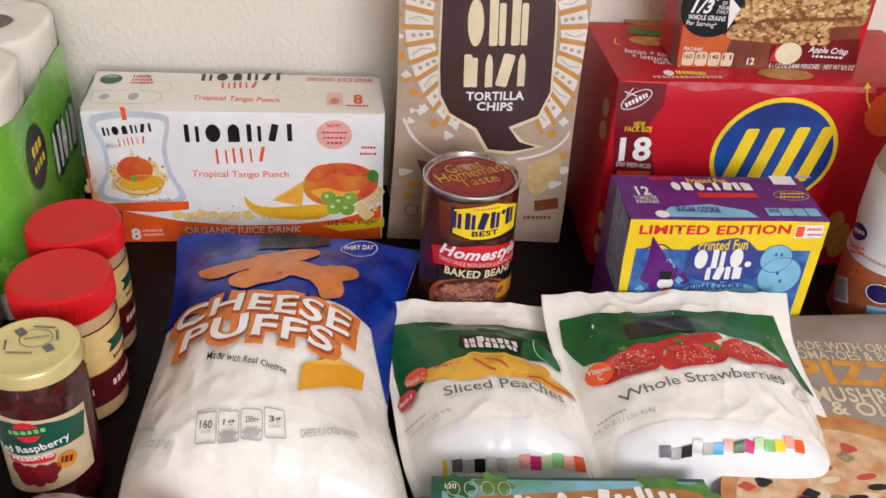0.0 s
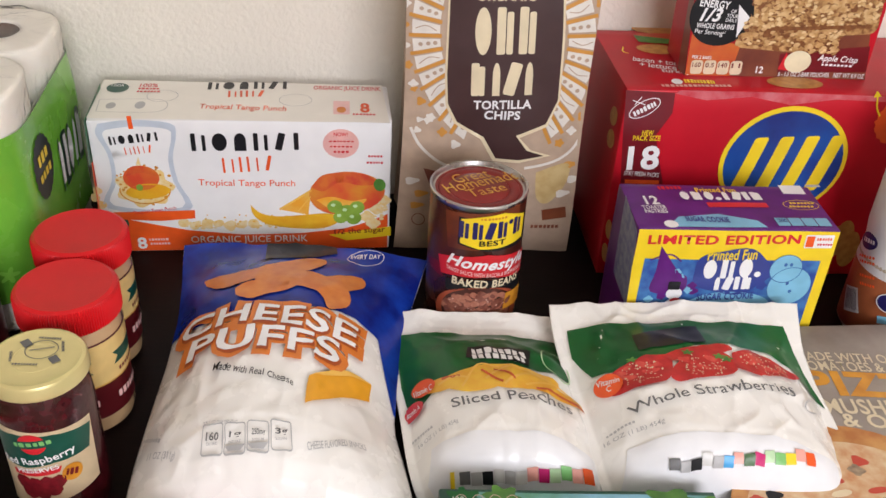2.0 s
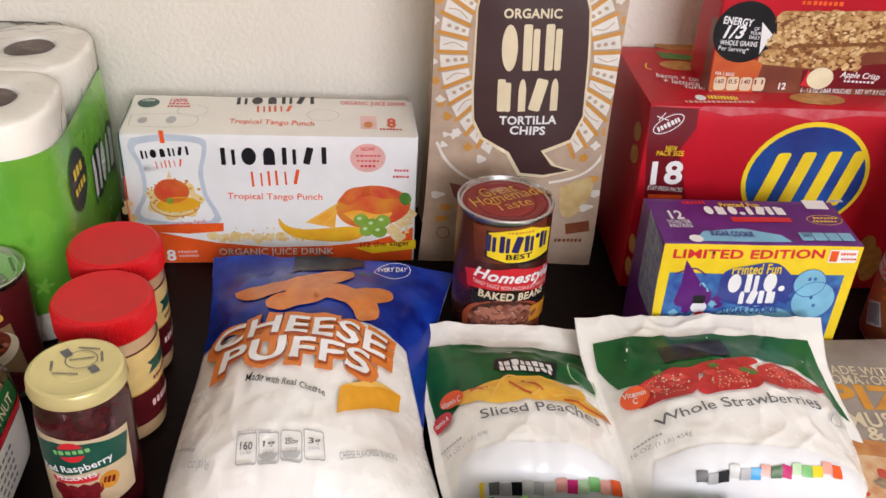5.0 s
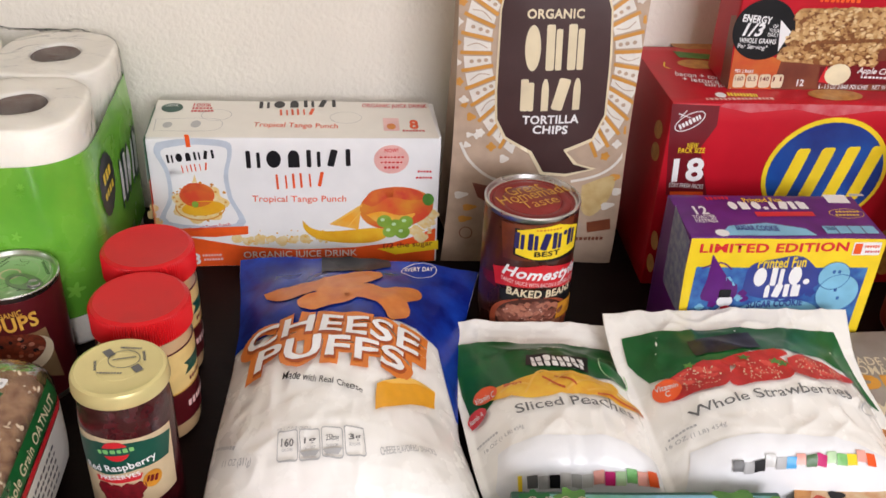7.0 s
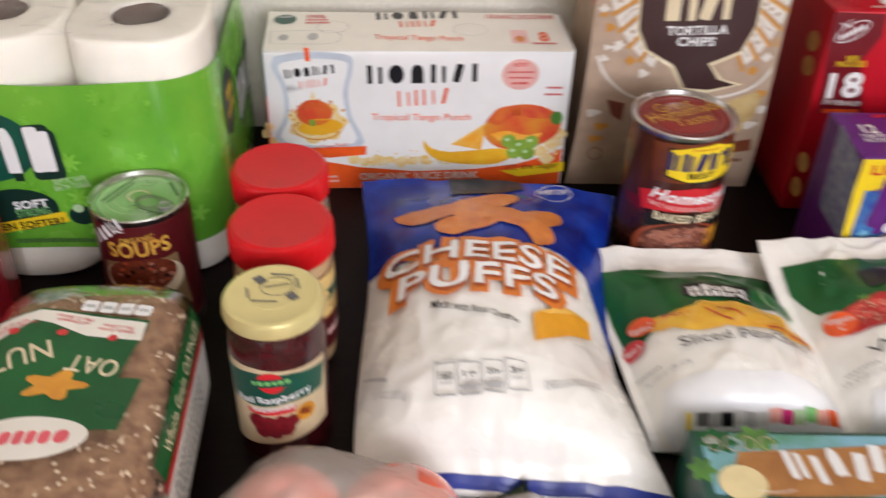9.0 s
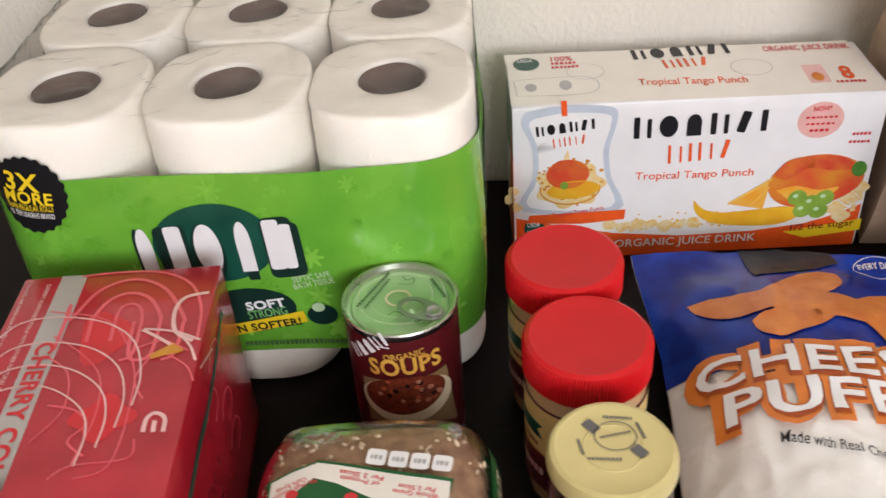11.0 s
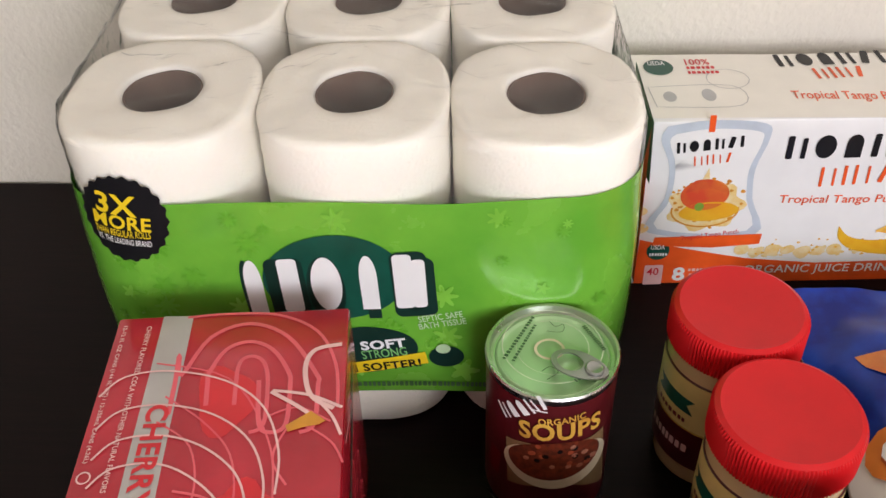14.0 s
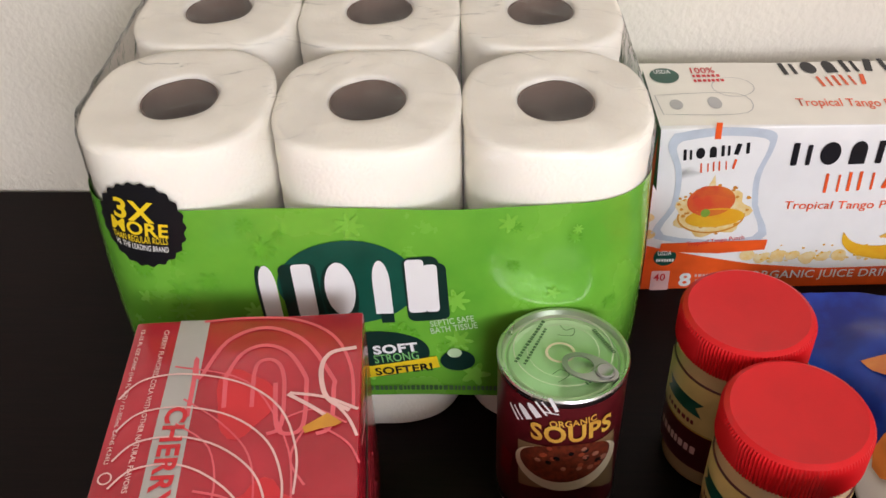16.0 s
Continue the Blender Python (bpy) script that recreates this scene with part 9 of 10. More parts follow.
decal(chips, chip_front, disc(-0.0301, 0.155, 0.0023, 0.0022, rot=1.2, n=10), KRAFT, 2, "pattern", cell=0.012)
decal(chips, chip_front, disc(-0.0366, 0.1366, 0.0046, 0.0044, rot=1.1, n=16, wob=0.22, lobes=3), WHITE2, 1, "pattern", cell=0.012)
decal(chips, chip_front, poly([(-0.028, 0.1829), (-0.0412, 0.1525), (-0.0495, 0.1611), (-0.0327, 0.1876)]), WHITE2, 1, "pattern", cell=0.012)
decal(chips, chip_front, stroke(curve([(-0.0336, 0.1914), (-0.0431, 0.1768), (-0.0539, 0.1604)]), 0.0036), OCHRE, 2, "print", cell=0.012)
decal(chips, chip_front, stroke(curve([(-0.0313, 0.1807), (-0.0392, 0.1724), (-0.0425, 0.1593)]), 0.0009), KRAFT, 2, "print", cell=0.012)
decal(chips, chip_front, disc(-0.05, 0.1488, 0.0045, 0.0044, rot=1.1, n=16, wob=0.22, lobes=4), OCHRE, 1, "pattern", cell=0.012)
decal(chips, chip_front, poly([(-0.0359, 0.1914), (-0.0527, 0.165), (-0.0599, 0.175), (-0.04, 0.1969)]), WHITE2, 1, "pattern", cell=0.012)
decal(chips, chip_front, stroke(curve([(-0.0404, 0.2008), (-0.0516, 0.1887), (-0.0643, 0.1753)]), 0.0036), OCHRE, 2, "print", cell=0.012)
decal(chips, chip_front, disc(-0.0416, 0.1899, 0.0022, 0.0021, rot=1.3, n=10), KRAFT, 2, "pattern", cell=0.012)
decal(chips, chip_front, disc(-0.0462, 0.1838, 0.0022, 0.0021, rot=1.2, n=10), KRAFT, 2, "pattern", cell=0.012)
decal(chips, chip_front, disc(-0.0514, 0.177, 0.0022, 0.0021, rot=1.2, n=10), KRAFT, 2, "pattern", cell=0.012)
decal(chips, chip_front, disc(-0.0619, 0.1633, 0.0045, 0.0043, rot=1.2, n=16, wob=0.22, lobes=5), WHITE2, 1, "pattern", cell=0.012)
decal(chips, chip_front, poly([(-0.0428, 0.2012), (-0.0625, 0.1793), (-0.0685, 0.1905), (-0.0462, 0.2074)]), WHITE2, 1, "pattern", cell=0.012)
decal(chips, chip_front, stroke(curve([(-0.0461, 0.2112), (-0.0587, 0.2019), (-0.0728, 0.1916)]), 0.0036), OCHRE, 2, "print", cell=0.012)
decal(chips, chip_front, stroke(curve([(-0.0465, 0.2006), (-0.056, 0.1964), (-0.0622, 0.186)]), 0.0009), KRAFT, 2, "print", cell=0.012)
decal(chips, chip_front, disc(-0.0718, 0.1797, 0.0044, 0.0042, rot=1.2, n=16, wob=0.22, lobes=3), OCHRE, 1, "pattern", cell=0.012)
decal(chips, chip_front, poly([(-0.0484, 0.2121), (-0.0706, 0.1952), (-0.0751, 0.2071), (-0.0511, 0.2188)]), WHITE2, 1, "pattern", cell=0.012)
decal(chips, chip_front, stroke(curve([(-0.0505, 0.2224), (-0.0641, 0.2161), (-0.0792, 0.2091)]), 0.0036), OCHRE, 2, "print", cell=0.012)
decal(chips, chip_front, disc(-0.0542, 0.213, 0.0022, 0.002, rot=1.3, n=10), KRAFT, 2, "pattern", cell=0.012)
decal(chips, chip_front, disc(-0.06, 0.2095, 0.0022, 0.002, rot=1.3, n=10), KRAFT, 2, "pattern", cell=0.012)
decal(chips, chip_front, disc(-0.0666, 0.2055, 0.0022, 0.002, rot=1.3, n=10), KRAFT, 2, "pattern", cell=0.012)
decal(chips, chip_front, disc(-0.0797, 0.1974, 0.0044, 0.0041, rot=1.3, n=16, wob=0.22, lobes=4), WHITE2, 1, "pattern", cell=0.012)
decal(chips, chip_front, poly([(-0.0527, 0.2238), (-0.0767, 0.212), (-0.0797, 0.2244), (-0.0545, 0.2307)]), WHITE2, 1, "pattern", cell=0.012)
decal(chips, chip_front, stroke(curve([(-0.0536, 0.234), (-0.0677, 0.2307), (-0.0835, 0.2271)]), 0.0036), OCHRE, 2, "print", cell=0.012)
decal(chips, chip_front, stroke(curve([(-0.0564, 0.2247), (-0.0664, 0.2247), (-0.0748, 0.2178)]), 0.0009), KRAFT, 2, "print", cell=0.012)
decal(chips, chip_front, disc(-0.0854, 0.216, 0.0043, 0.004, rot=1.3, n=16, wob=0.22, lobes=5), OCHRE, 1, "pattern", cell=0.012)
decal(chips, chip_front, poly([(-0.0555, 0.2358), (-0.0806, 0.2294), (-0.0822, 0.2419), (-0.0565, 0.2429)]), WHITE2, 1, "pattern", cell=0.012)
decal(chips, chip_front, stroke(curve([(-0.0552, 0.2459), (-0.0696, 0.2456), (-0.0856, 0.2453)]), 0.0036), OCHRE, 2, "print", cell=0.012)
decal(chips, chip_front, disc(-0.0609, 0.2389, 0.0021, 0.002, rot=1.4, n=10), KRAFT, 2, "pattern", cell=0.012)
decal(chips, chip_front, disc(-0.0673, 0.238, 0.0021, 0.002, rot=1.4, n=10), KRAFT, 2, "pattern", cell=0.012)
decal(chips, chip_front, disc(-0.0744, 0.237, 0.0021, 0.002, rot=1.4, n=10), KRAFT, 2, "pattern", cell=0.012)
decal(chips, chip_front, disc(-0.0887, 0.235, 0.0043, 0.0039, rot=1.4, n=16, wob=0.22, lobes=3), WHITE2, 1, "pattern", cell=0.012)
decal(chips, chip_front, disc(-0.079, 0.1923, 0.0035, 0.003, rot=23.5, n=14, wob=0.25, lobes=4), OCHRE, 1, "pattern", cell=0.012)
decal(chips, chip_front, stroke(curve([(-0.0844, 0.3264), (-0.08, 0.328), (-0.0762, 0.3236), (-0.0806, 0.3204), (-0.0828, 0.3234)]), 0.0012), WHITE2, 2, "print", cell=0.012)
decal(chips, chip_front, disc(-0.0724, 0.1606, 0.0034, 0.0026, rot=6.8, n=14, wob=0.25, lobes=3), WHITE2, 2, "pattern", cell=0.012)
decal(chips, chip_front, disc(0.0708, 0.3192, 0.0031, 0.003, n=14, wob=0.25, lobes=4), WHITE2, 2, "pattern", cell=0.012)
decal(chips, chip_front, disc(0.0799, 0.3196, 0.0031, 0.0017, rot=1.3, n=14, wob=0.25, lobes=4), WHITE2, 2, "pattern", cell=0.012)
decal(chips, chip_front, stroke(curve([(0.0698, 0.3218), (0.0742, 0.3235), (0.0786, 0.319), (0.0744, 0.3158), (0.0718, 0.3188)]), 0.0012), WHITE2, 2, "print", cell=0.012)
decal(chips, chip_front, stroke(curve([(0.0744, 0.3043), (0.0788, 0.306), (0.0832, 0.3014), (0.079, 0.2981), (0.0764, 0.3012)]), 0.0012), WHITE2, 2, "print", cell=0.012)
decal(chips, chip_front, disc(-0.0648, 0.1605, 0.0034, 0.0039, rot=-5.4, n=14, wob=0.25, lobes=4), WHITE2, 2, "pattern", cell=0.012)
decal(chips, chip_front, disc(-0.0743, 0.1498, 0.0035, 0.0032, rot=-12.4, n=14, wob=0.25, lobes=3), WHITE2, 2, "pattern", cell=0.012)
decal(chips, chip_front, stroke(curve([(-0.0808, 0.152), (-0.0713, 0.1334), (-0.0519, 0.1165), (-0.0293, 0.1085)]), 0.003), WHITE2, 1, "print", cell=0.012)
decal(chips, chip_front, stroke(curve([(0.092, 0.1586), (0.0813, 0.1331), (0.0629, 0.1186), (0.0345, 0.1116)]), 0.003), WHITE2, 1, "print", cell=0.012)
decal(chips, chip_front, poly([(-0.0442, 0.3286), (-0.0508, 0.2872), (-0.0505, 0.2096), (-0.0481, 0.1771), (-0.039, 0.159), (-0.0122, 0.144), (0.0016, 0.1201), (0.028, 0.1179), (0.0595, 0.1263), (0.0391, 0.1323), (0.026, 0.146), (0.052, 0.1578), (0.0619, 0.1855), (0.0591, 0.2465), (0.0551, 0.2901), (0.04, 0.3311)]), CREAM, 3, "print", cell=0.012)
decal(chips, chip_front, poly([(-0.0427, 0.3286), (-0.0492, 0.2872), (-0.0483, 0.2097), (-0.046, 0.179), (-0.0363, 0.1609), (-0.0095, 0.1466), (0.0042, 0.1233), (0.0276, 0.1212), (0.0526, 0.1262), (0.0344, 0.1322), (0.0223, 0.1485), (0.0505, 0.1609), (0.0597, 0.1855), (0.0569, 0.2464), (0.053, 0.29), (0.038, 0.331)]), PLUM, 4, "speech_bubble", label="dark plum speech-bubble panel", cell=0.012)
decal(chips, chip_front, text("ORGANIC", 0.0013, 0.2854, 0.0536, 0.0091, 0.03, rot=1.6), CREAM, 6, "lettering", cell=0.012)
decal(chips, chip_front, marks(0.0032, 0.2533, 0.0621, 0.0445, "obb", 0.0065, rot=2.5), CREAM, 6, "logo", cell=0.012)
decal(chips, chip_front, marks(0.0053, 0.2067, 0.0649, 0.0329, "bnsn", 0.006, rot=2.3), CREAM, 6, "logo", cell=0.012)
decal(chips, chip_front, text("TORTILLA", 0.0063, 0.181, 0.0559, 0.0091, 0.03, rot=1.9), WHITE, 6, "lettering", cell=0.012)
decal(chips, chip_front, text("CHIPS", 0.0069, 0.1701, 0.035, 0.0092, 0.03), WHITE, 6, "lettering", cell=0.012)
decal(chips, chip_front, blob([(0.0468, 0.1065), (0.0783, 0.1169), (0.0792, 0.0938), (0.0633, 0.0699), (0.0505, 0.0765)]), CHIPTAN, 1, "chip_picture", cell=0.012)
decal(chips, chip_front, poly([(-0.0664, 0.1078), (-0.0488, 0.1048), (-0.0498, 0.085), (-0.0602, 0.0915)]), CHOC, 1, "print", cell=0.012)
decal(chips, chip_front, ring(-0.0692, 0.0436, 0.0066, 0.0077, 0.001, rot=0.8), CHOC, 2, "print", cell=0.012)
decal(chips, chip_front, rect(0.0717, 0.0561, 0.0252, 0.0142, 0, rot=10.4), CHOC, 1, "print", cell=0.012)
decal(chips, chip_front, bars(0.0643, 0.0385, 0.0305, 0.005, 7, 1, rot=0.8, fill=0.72, r=0.0008), CHOC, 1, "lettering", cell=0.012)
decal(chips, chip_front, disc(-0.0777, 0.0925, 0.0071, 0.004, rot=11.8, n=18, wob=0.2, lobes=3), WHITE2, 1, "print", cell=0.012)
decal(chips, chip_front, disc(-0.0682, 0.0779, 0.0071, 0.0041, rot=11.8, n=18, wob=0.2, lobes=3), OCHRE, 1, "print", cell=0.012)
decal(chips, chip_front, disc(0.0862, 0.0986, 0.0071, 0.0041, rot=11.9, n=18, wob=0.2, lobes=3), WHITE2, 1, "print", cell=0.012)
decal(chips, chip_front, disc(0.0767, 0.0817, 0.0071, 0.0042, rot=11.9, n=18, wob=0.2, lobes=3), WHITE2, 1, "print", cell=0.012)
decal(chips, chip_front, disc(-0.072, 0.0623, 0.0072, 0.0041, rot=11.9, n=18, wob=0.2, lobes=3), OCHRE, 1, "print", cell=0.012)
decal(chips, chip_front, disc(0.0809, 0.115, 0.007, 0.004, rot=11.8, n=18, wob=0.2, lobes=3), OCHRE, 1, "print", cell=0.012)
for v, h in ((0.262, 0.040), (0.205, 0.05)):
    decal(chips, chip_left, bars(0.05, v, 0.05, h, 3, 4, fill=0.6), RED, 1, "lettering", cell=0.012)

# cheese puff bag print
decal(puffs, P.map, poly([(0.002, 0.998), (0.002, 0.62), (0.06, 0.61), (0.12, 0.59), (0.35, 0.58), (0.60, 0.61), (0.80, 0.63), (0.90, 0.61), (0.95, 0.50), (0.99, 0.42), (0.998, 0.42), (0.998, 0.998)]), BAG_BLUE, 1, "blue_top", "glossy blue upper part", cell=0.02)
decal(puffs, P.map, rect(0.5, 0.018, 0.99, 0.034), BLUE_INK, 1, "bottom_seal", "blue seal strip", cell=0.02)
decal(puffs, P.map, poly([(0.3436, 1), (0.6238, 1), (0.6423, 0.9504), (0.4899, 0.9), (0.3596, 0.8727)]), BLACK, 3, "seal_patch", label="black patch at the seal", cell=0.02)
decal(puffs, P.map, blob([(0.1165, 0.7972), (0.1931, 0.7991), (0.3434, 0.7964), (0.4928, 0.8781), (0.6056, 0.8875), (0.6054, 0.8241), (0.4484, 0.7488), (0.2537, 0.712), (0.1455, 0.7556)]), PUFF, 4, "puff_picture", cell=0.02)
decal(puffs, P.map, blob([(0.278, 0.6892), (0.3534, 0.7186), (0.5502, 0.7306), (0.5199, 0.6853), (0.3678, 0.6373), (0.2956, 0.6511)]), PUFF, 4, "puff_picture", cell=0.02)
decal(puffs, P.map, blob([(0.3448, 0.7841), (0.4916, 0.7941), (0.6417, 0.7787), (0.7253, 0.7534), (0.7628, 0.6656), (0.6898, 0.6158), (0.6375, 0.6745), (0.5055, 0.6989), (0.3688, 0.6998)]), PUFF, 4, "puff_picture", cell=0.02)
decal(puffs, P.map, blob([(0.5491, 0.7375), (0.6647, 0.7902), (0.778, 0.8233), (0.7922, 0.7714), (0.703, 0.7038), (0.5806, 0.692)]), PUFF, 4, "puff_picture", cell=0.02)
decal(puffs, P.map, ring(0.7594, 0.9489, 0.0719, 0.0385, 0.003, rot=11.1), WHITE, 2, "print", cell=0.02)
decal(puffs, P.map, text("EVERY DAY", 0.7587, 0.9532, 0.1161, 0.0196, 0.02, rot=10.2), WHITE, 4, "lettering", cell=0.02)
decal(puffs, P.map, text("CHEESE", 0.4505, 0.5600, 0.800, 0.1200, 0.12, rot=-2.0), PUFFORANGE, 5, "title_rim", cell=0.02)
decal(puffs, P.map, text("PUFFS", 0.4558, 0.4760, 0.680, 0.1200, 0.12, rot=-1.0), PUFFORANGE, 6, "title_rim", cell=0.02)
decal(puffs, P.map, text("CHEESE", 0.4531, 0.5575, 0.7374, 0.0837, 0.04, rot=-1.8), DKORANGE, 7, "lettering", cell=0.02)
decal(puffs, P.map, text("CHEESE", 0.45, 0.5615, 0.7228, 0.074, 0.02, rot=-2.1), WHITE, 8, "lettering", cell=0.02)
decal(puffs, P.map, text("PUFFS", 0.4577, 0.4718, 0.6192, 0.0843, 0.04, rot=-0.9), DKORANGE, 7, "lettering", cell=0.02)
decal(puffs, P.map, text("PUFFS", 0.4547, 0.4761, 0.6056, 0.0749, 0.02, rot=-1.1), WHITE, 8, "lettering", cell=0.02)
decal(puffs, P.map, text("Made with Real Cheese", 0.4366, 0.3692, 0.3132, 0.0211, 0.006, rot=-10.3), BLACK, 5, "lettering", cell=0.02)
decal(puffs, P.map, poly([(0.6558, 0.3703), (0.7599, 0.4272), (0.8891, 0.445), (0.8848, 0.3856), (0.6333, 0.2781)]), CHEESEY, 5, "cheese_wedge", cell=0.02)
decal(puffs, P.map, poly([(0.6558, 0.3703), (0.7599, 0.4272), (0.8891, 0.445)]), CHEESEL, 6, "print", cell=0.02)
decal(puffs, P.map, text("PER 1 1/2 CUP SERVING", 0.3362, 0.2154, 0.1195, 0.0085, 0.01, rot=-2.1), GREY, 5, "lettering", cell=0.02)
decal(puffs, P.map, frame_line(0.3126, 0.1824, 0.070, 0.060, 0.0032), GREY, 5, "print", cell=0.02)
decal(puffs, P.map, text("160", 0.3125, 0.1886, 0.0447, 0.0152, 0.02, rot=-3.8), DKGREY, 5, "lettering", cell=0.02)
decal(puffs, P.map, text("CALORIES", 0.3128, 0.1748, 0.0402, 0.0057, 0.01, rot=-3.3), GREY, 5, "lettering", cell=0.02)
decal(puffs, P.map, frame_line(0.3907, 0.1814, 0.070, 0.060, 0.0032), GREY, 5, "print", cell=0.02)
decal(puffs, P.map, text("1g", 0.391, 0.1876, 0.0439, 0.0147, 0.02), DKGREY, 5, "lettering", cell=0.02)
decal(puffs, P.map, text("SAT FAT", 0.3907, 0.1741, 0.0398, 0.0056, 0.01), GREY, 5, "lettering", cell=0.02)
decal(puffs, P.map, poly([(0.3569, 0.168), (0.4241, 0.1688), (0.4099, 0.1576), (0.3706, 0.1573)]), GREY, 5, "print", cell=0.02)
decal(puffs, P.map, frame_line(0.4686, 0.1848, 0.070, 0.060, 0.0032), GREY, 5, "print", cell=0.02)
decal(puffs, P.map, text("250mg", 0.469, 0.1909, 0.0441, 0.0145, 0.02, rot=2.6), DKGREY, 5, "lettering", cell=0.02)
decal(puffs, P.map, text("SODIUM", 0.4681, 0.1775, 0.0397, 0.0055, 0.01, rot=2.7), GREY, 5, "lettering", cell=0.02)
decal(puffs, P.map, poly([(0.4341, 0.1698), (0.5012, 0.1733), (0.4866, 0.1619), (0.4473, 0.1599)]), GREY, 5, "print", cell=0.02)
decal(puffs, P.map, frame_line(0.5468, 0.1911, 0.070, 0.060, 0.0032), GREY, 5, "print", cell=0.02)
decal(puffs, P.map, text("3g", 0.5475, 0.1971, 0.0445, 0.0156, 0.02, rot=4.2), DKGREY, 5, "lettering", cell=0.02)
decal(puffs, P.map, text("SUGARS", 0.5458, 0.1833, 0.0402, 0.0056, 0.01, rot=4.3), GREY, 5, "lettering", cell=0.02)
decal(puffs, P.map, text("CHEESE FLAVORED SNACKS", 0.7336, 0.1947, 0.2054, 0.0155, 0.01, rot=10.2), GREY, 5, "lettering", cell=0.02)
decal(puffs, P.map, text("11 OZ (311g)", 0.1305, 0.1797, 0.115, 0.0201, 0.01, rot=-14.3), GREY, 5, "lettering", cell=0.02)
decal(puffs, P.map, bars(0.0775, 0.2369, 0.0928, 0.0097, 8, 1, rot=-26.2, fill=0.72, r=0.0008), GREY, 5, "lettering", cell=0.02)

# frozen fruit bag print
decal(peach, PE.map, poly([(0.05, 0.86), (0.95, 0.86), (0.985, 0.8), (0.985, 0.62), (0.9, 0.6), (0.45, 0.57), (0.2, 0.52), (0.06, 0.44), (0.035, 0.6)]), GREEN_INK, 1, "green_panel", "glossy green upper panel", cell=0.02)
# near ends of both bags: window light painted as a cooler white
decal(peach, PE.map, poly([(0.10, 0.012), (0.90, 0.012), (0.93, 0.16), (0.90, 0.275), (0.12, 0.275), (0.07, 0.15)]), COOLLIT_WHITE, 1, "cool_lit_end", "plain white end with cool window light put into its colour", cell=0.02)
decal(berry, BE.map, poly([(0.06, 0.85), (0.93, 0.88), (0.95, 0.8), (0.985, 0.55), (0.93, 0.6), (0.8, 0.68), (0.5, 0.66), (0.2, 0.56), (0.09, 0.6), (0.05, 0.72)]), GREEN_INK, 1, "green_panel", "glossy green upper panel", cell=0.02)
decal(berry, BE.map, poly([(0.10, 0.012), (0.90, 0.012), (0.93, 0.16), (0.90, 0.275), (0.12, 0.275), (0.07, 0.15)]), COOLLIT_WHITE, 1, "cool_lit_end", "plain white end with cool window light put into its colour", cell=0.02)
decal(peach, PE.map, poly([(0.3845, 0.6973), (0.6934, 0.6894), (0.6531, 0.5891), (0.3581, 0.6297)]), BLACK, 3, "logo", cell=0.02)
decal(peach, PE.map, bars(0.5243, 0.6561, 0.2664, 0.0333, 8, 1, rot=-2.6, fill=0.72, r=0.0008), WHITE, 4, "lettering", cell=0.02)
decal(peach, PE.map, bars(0.5132, 0.6234, 0.258, 0.0291, 8, 5, rot=-3.2, fill=0.72, r=0.0008), WHITE, 4, "lettering", cell=0.02)
decal(peach, PE.map, blob([(0.0825, 0.5376), (0.1698, 0.5477), (0.33, 0.5252), (0.3472, 0.4975), (0.2008, 0.482)]), PEACHY, 3, "peach_picture", cell=0.02)
decal(peach, PE.map, blob([(0.1889, 0.5241), (0.3303, 0.5607), (0.4973, 0.5803), (0.532, 0.5283), (0.4753, 0.4619), (0.3267, 0.4463), (0.2417, 0.4797)]), PEACHY, 3, "peach_picture", cell=0.02)
decal(peach, PE.map, blob([(0.3725, 0.5586), (0.4703, 0.585), (0.6666, 0.5672), (0.775, 0.543), (0.7342, 0.4902), (0.5563, 0.4497), (0.4364, 0.472)]), PEACHY, 3, "peach_picture", cell=0.02)
decal(peach, PE.map, blob([(0.5678, 0.478), (0.7239, 0.5005), (0.8818, 0.5049), (0.9238, 0.4894), (0.7314, 0.4494)]), PEACHY, 3, "peach_picture", cell=0.02)
decal(peach, PE.map, stroke(curve([(0.4689, 0.5484), (0.5292, 0.5222), (0.5508, 0.492)]), 0.012), PEACHR, 4, "print", cell=0.02)
decal(peach, PE.map, stroke(curve([(0.2209, 0.5345), (0.3028, 0.5278)]), 0.012), PEACHR, 4, "print", cell=0.02)
decal(peach, PE.map, stroke(curve([(0.6502, 0.4672), (0.8033, 0.4745), (0.9028, 0.4817)]), 0.012), PEACHR, 4, "print", cell=0.02)
decal(peach, PE.map, stroke(curve([(0.4103, 0.5466), (0.4614, 0.4978), (0.4964, 0.4789)]), 0.012), PEACHR, 4, "print", cell=0.02)
for k, (x0, y0, x1, y1) in enumerate(((0.20, 0.512, 0.34, 0.512), (0.30, 0.470, 0.50, 0.560), (0.42, 0.500, 0.66, 0.545), (0.50, 0.468, 0.74, 0.520), (0.60, 0.478, 0.88, 0.496))):
    decal(peach, PE.map, stroke(curve([(x0, y0), ((x0 + x1) / 2, max(y0, y1) + 0.016), (x1, y1)]), 0.010), CHEESEL, 4, "slice_edge", cell=0.02)
decal(peach, PE.map, disc(0.137, 0.5349, 0.0538, 0.0381, rot=-6.9), ORANGE, 5, "print", cell=0.02)
decal(peach, PE.map, text("Vitamin C", 0.1326, 0.5223, 0.0858, 0.03, 0.012, rot=-6.9), WHITE, 6, "lettering", cell=0.02)
decal(peach, PE.map, disc(0.0748, 0.4633, 0.0502, 0.0344, rot=8.6), RED, 5, "print", cell=0.02)
decal(peach, PE.map, text("Vitamin A", 0.0745, 0.4625, 0.0717, 0.0261, 0.012, rot=0.6), WHITE, 6, "lettering", cell=0.02)
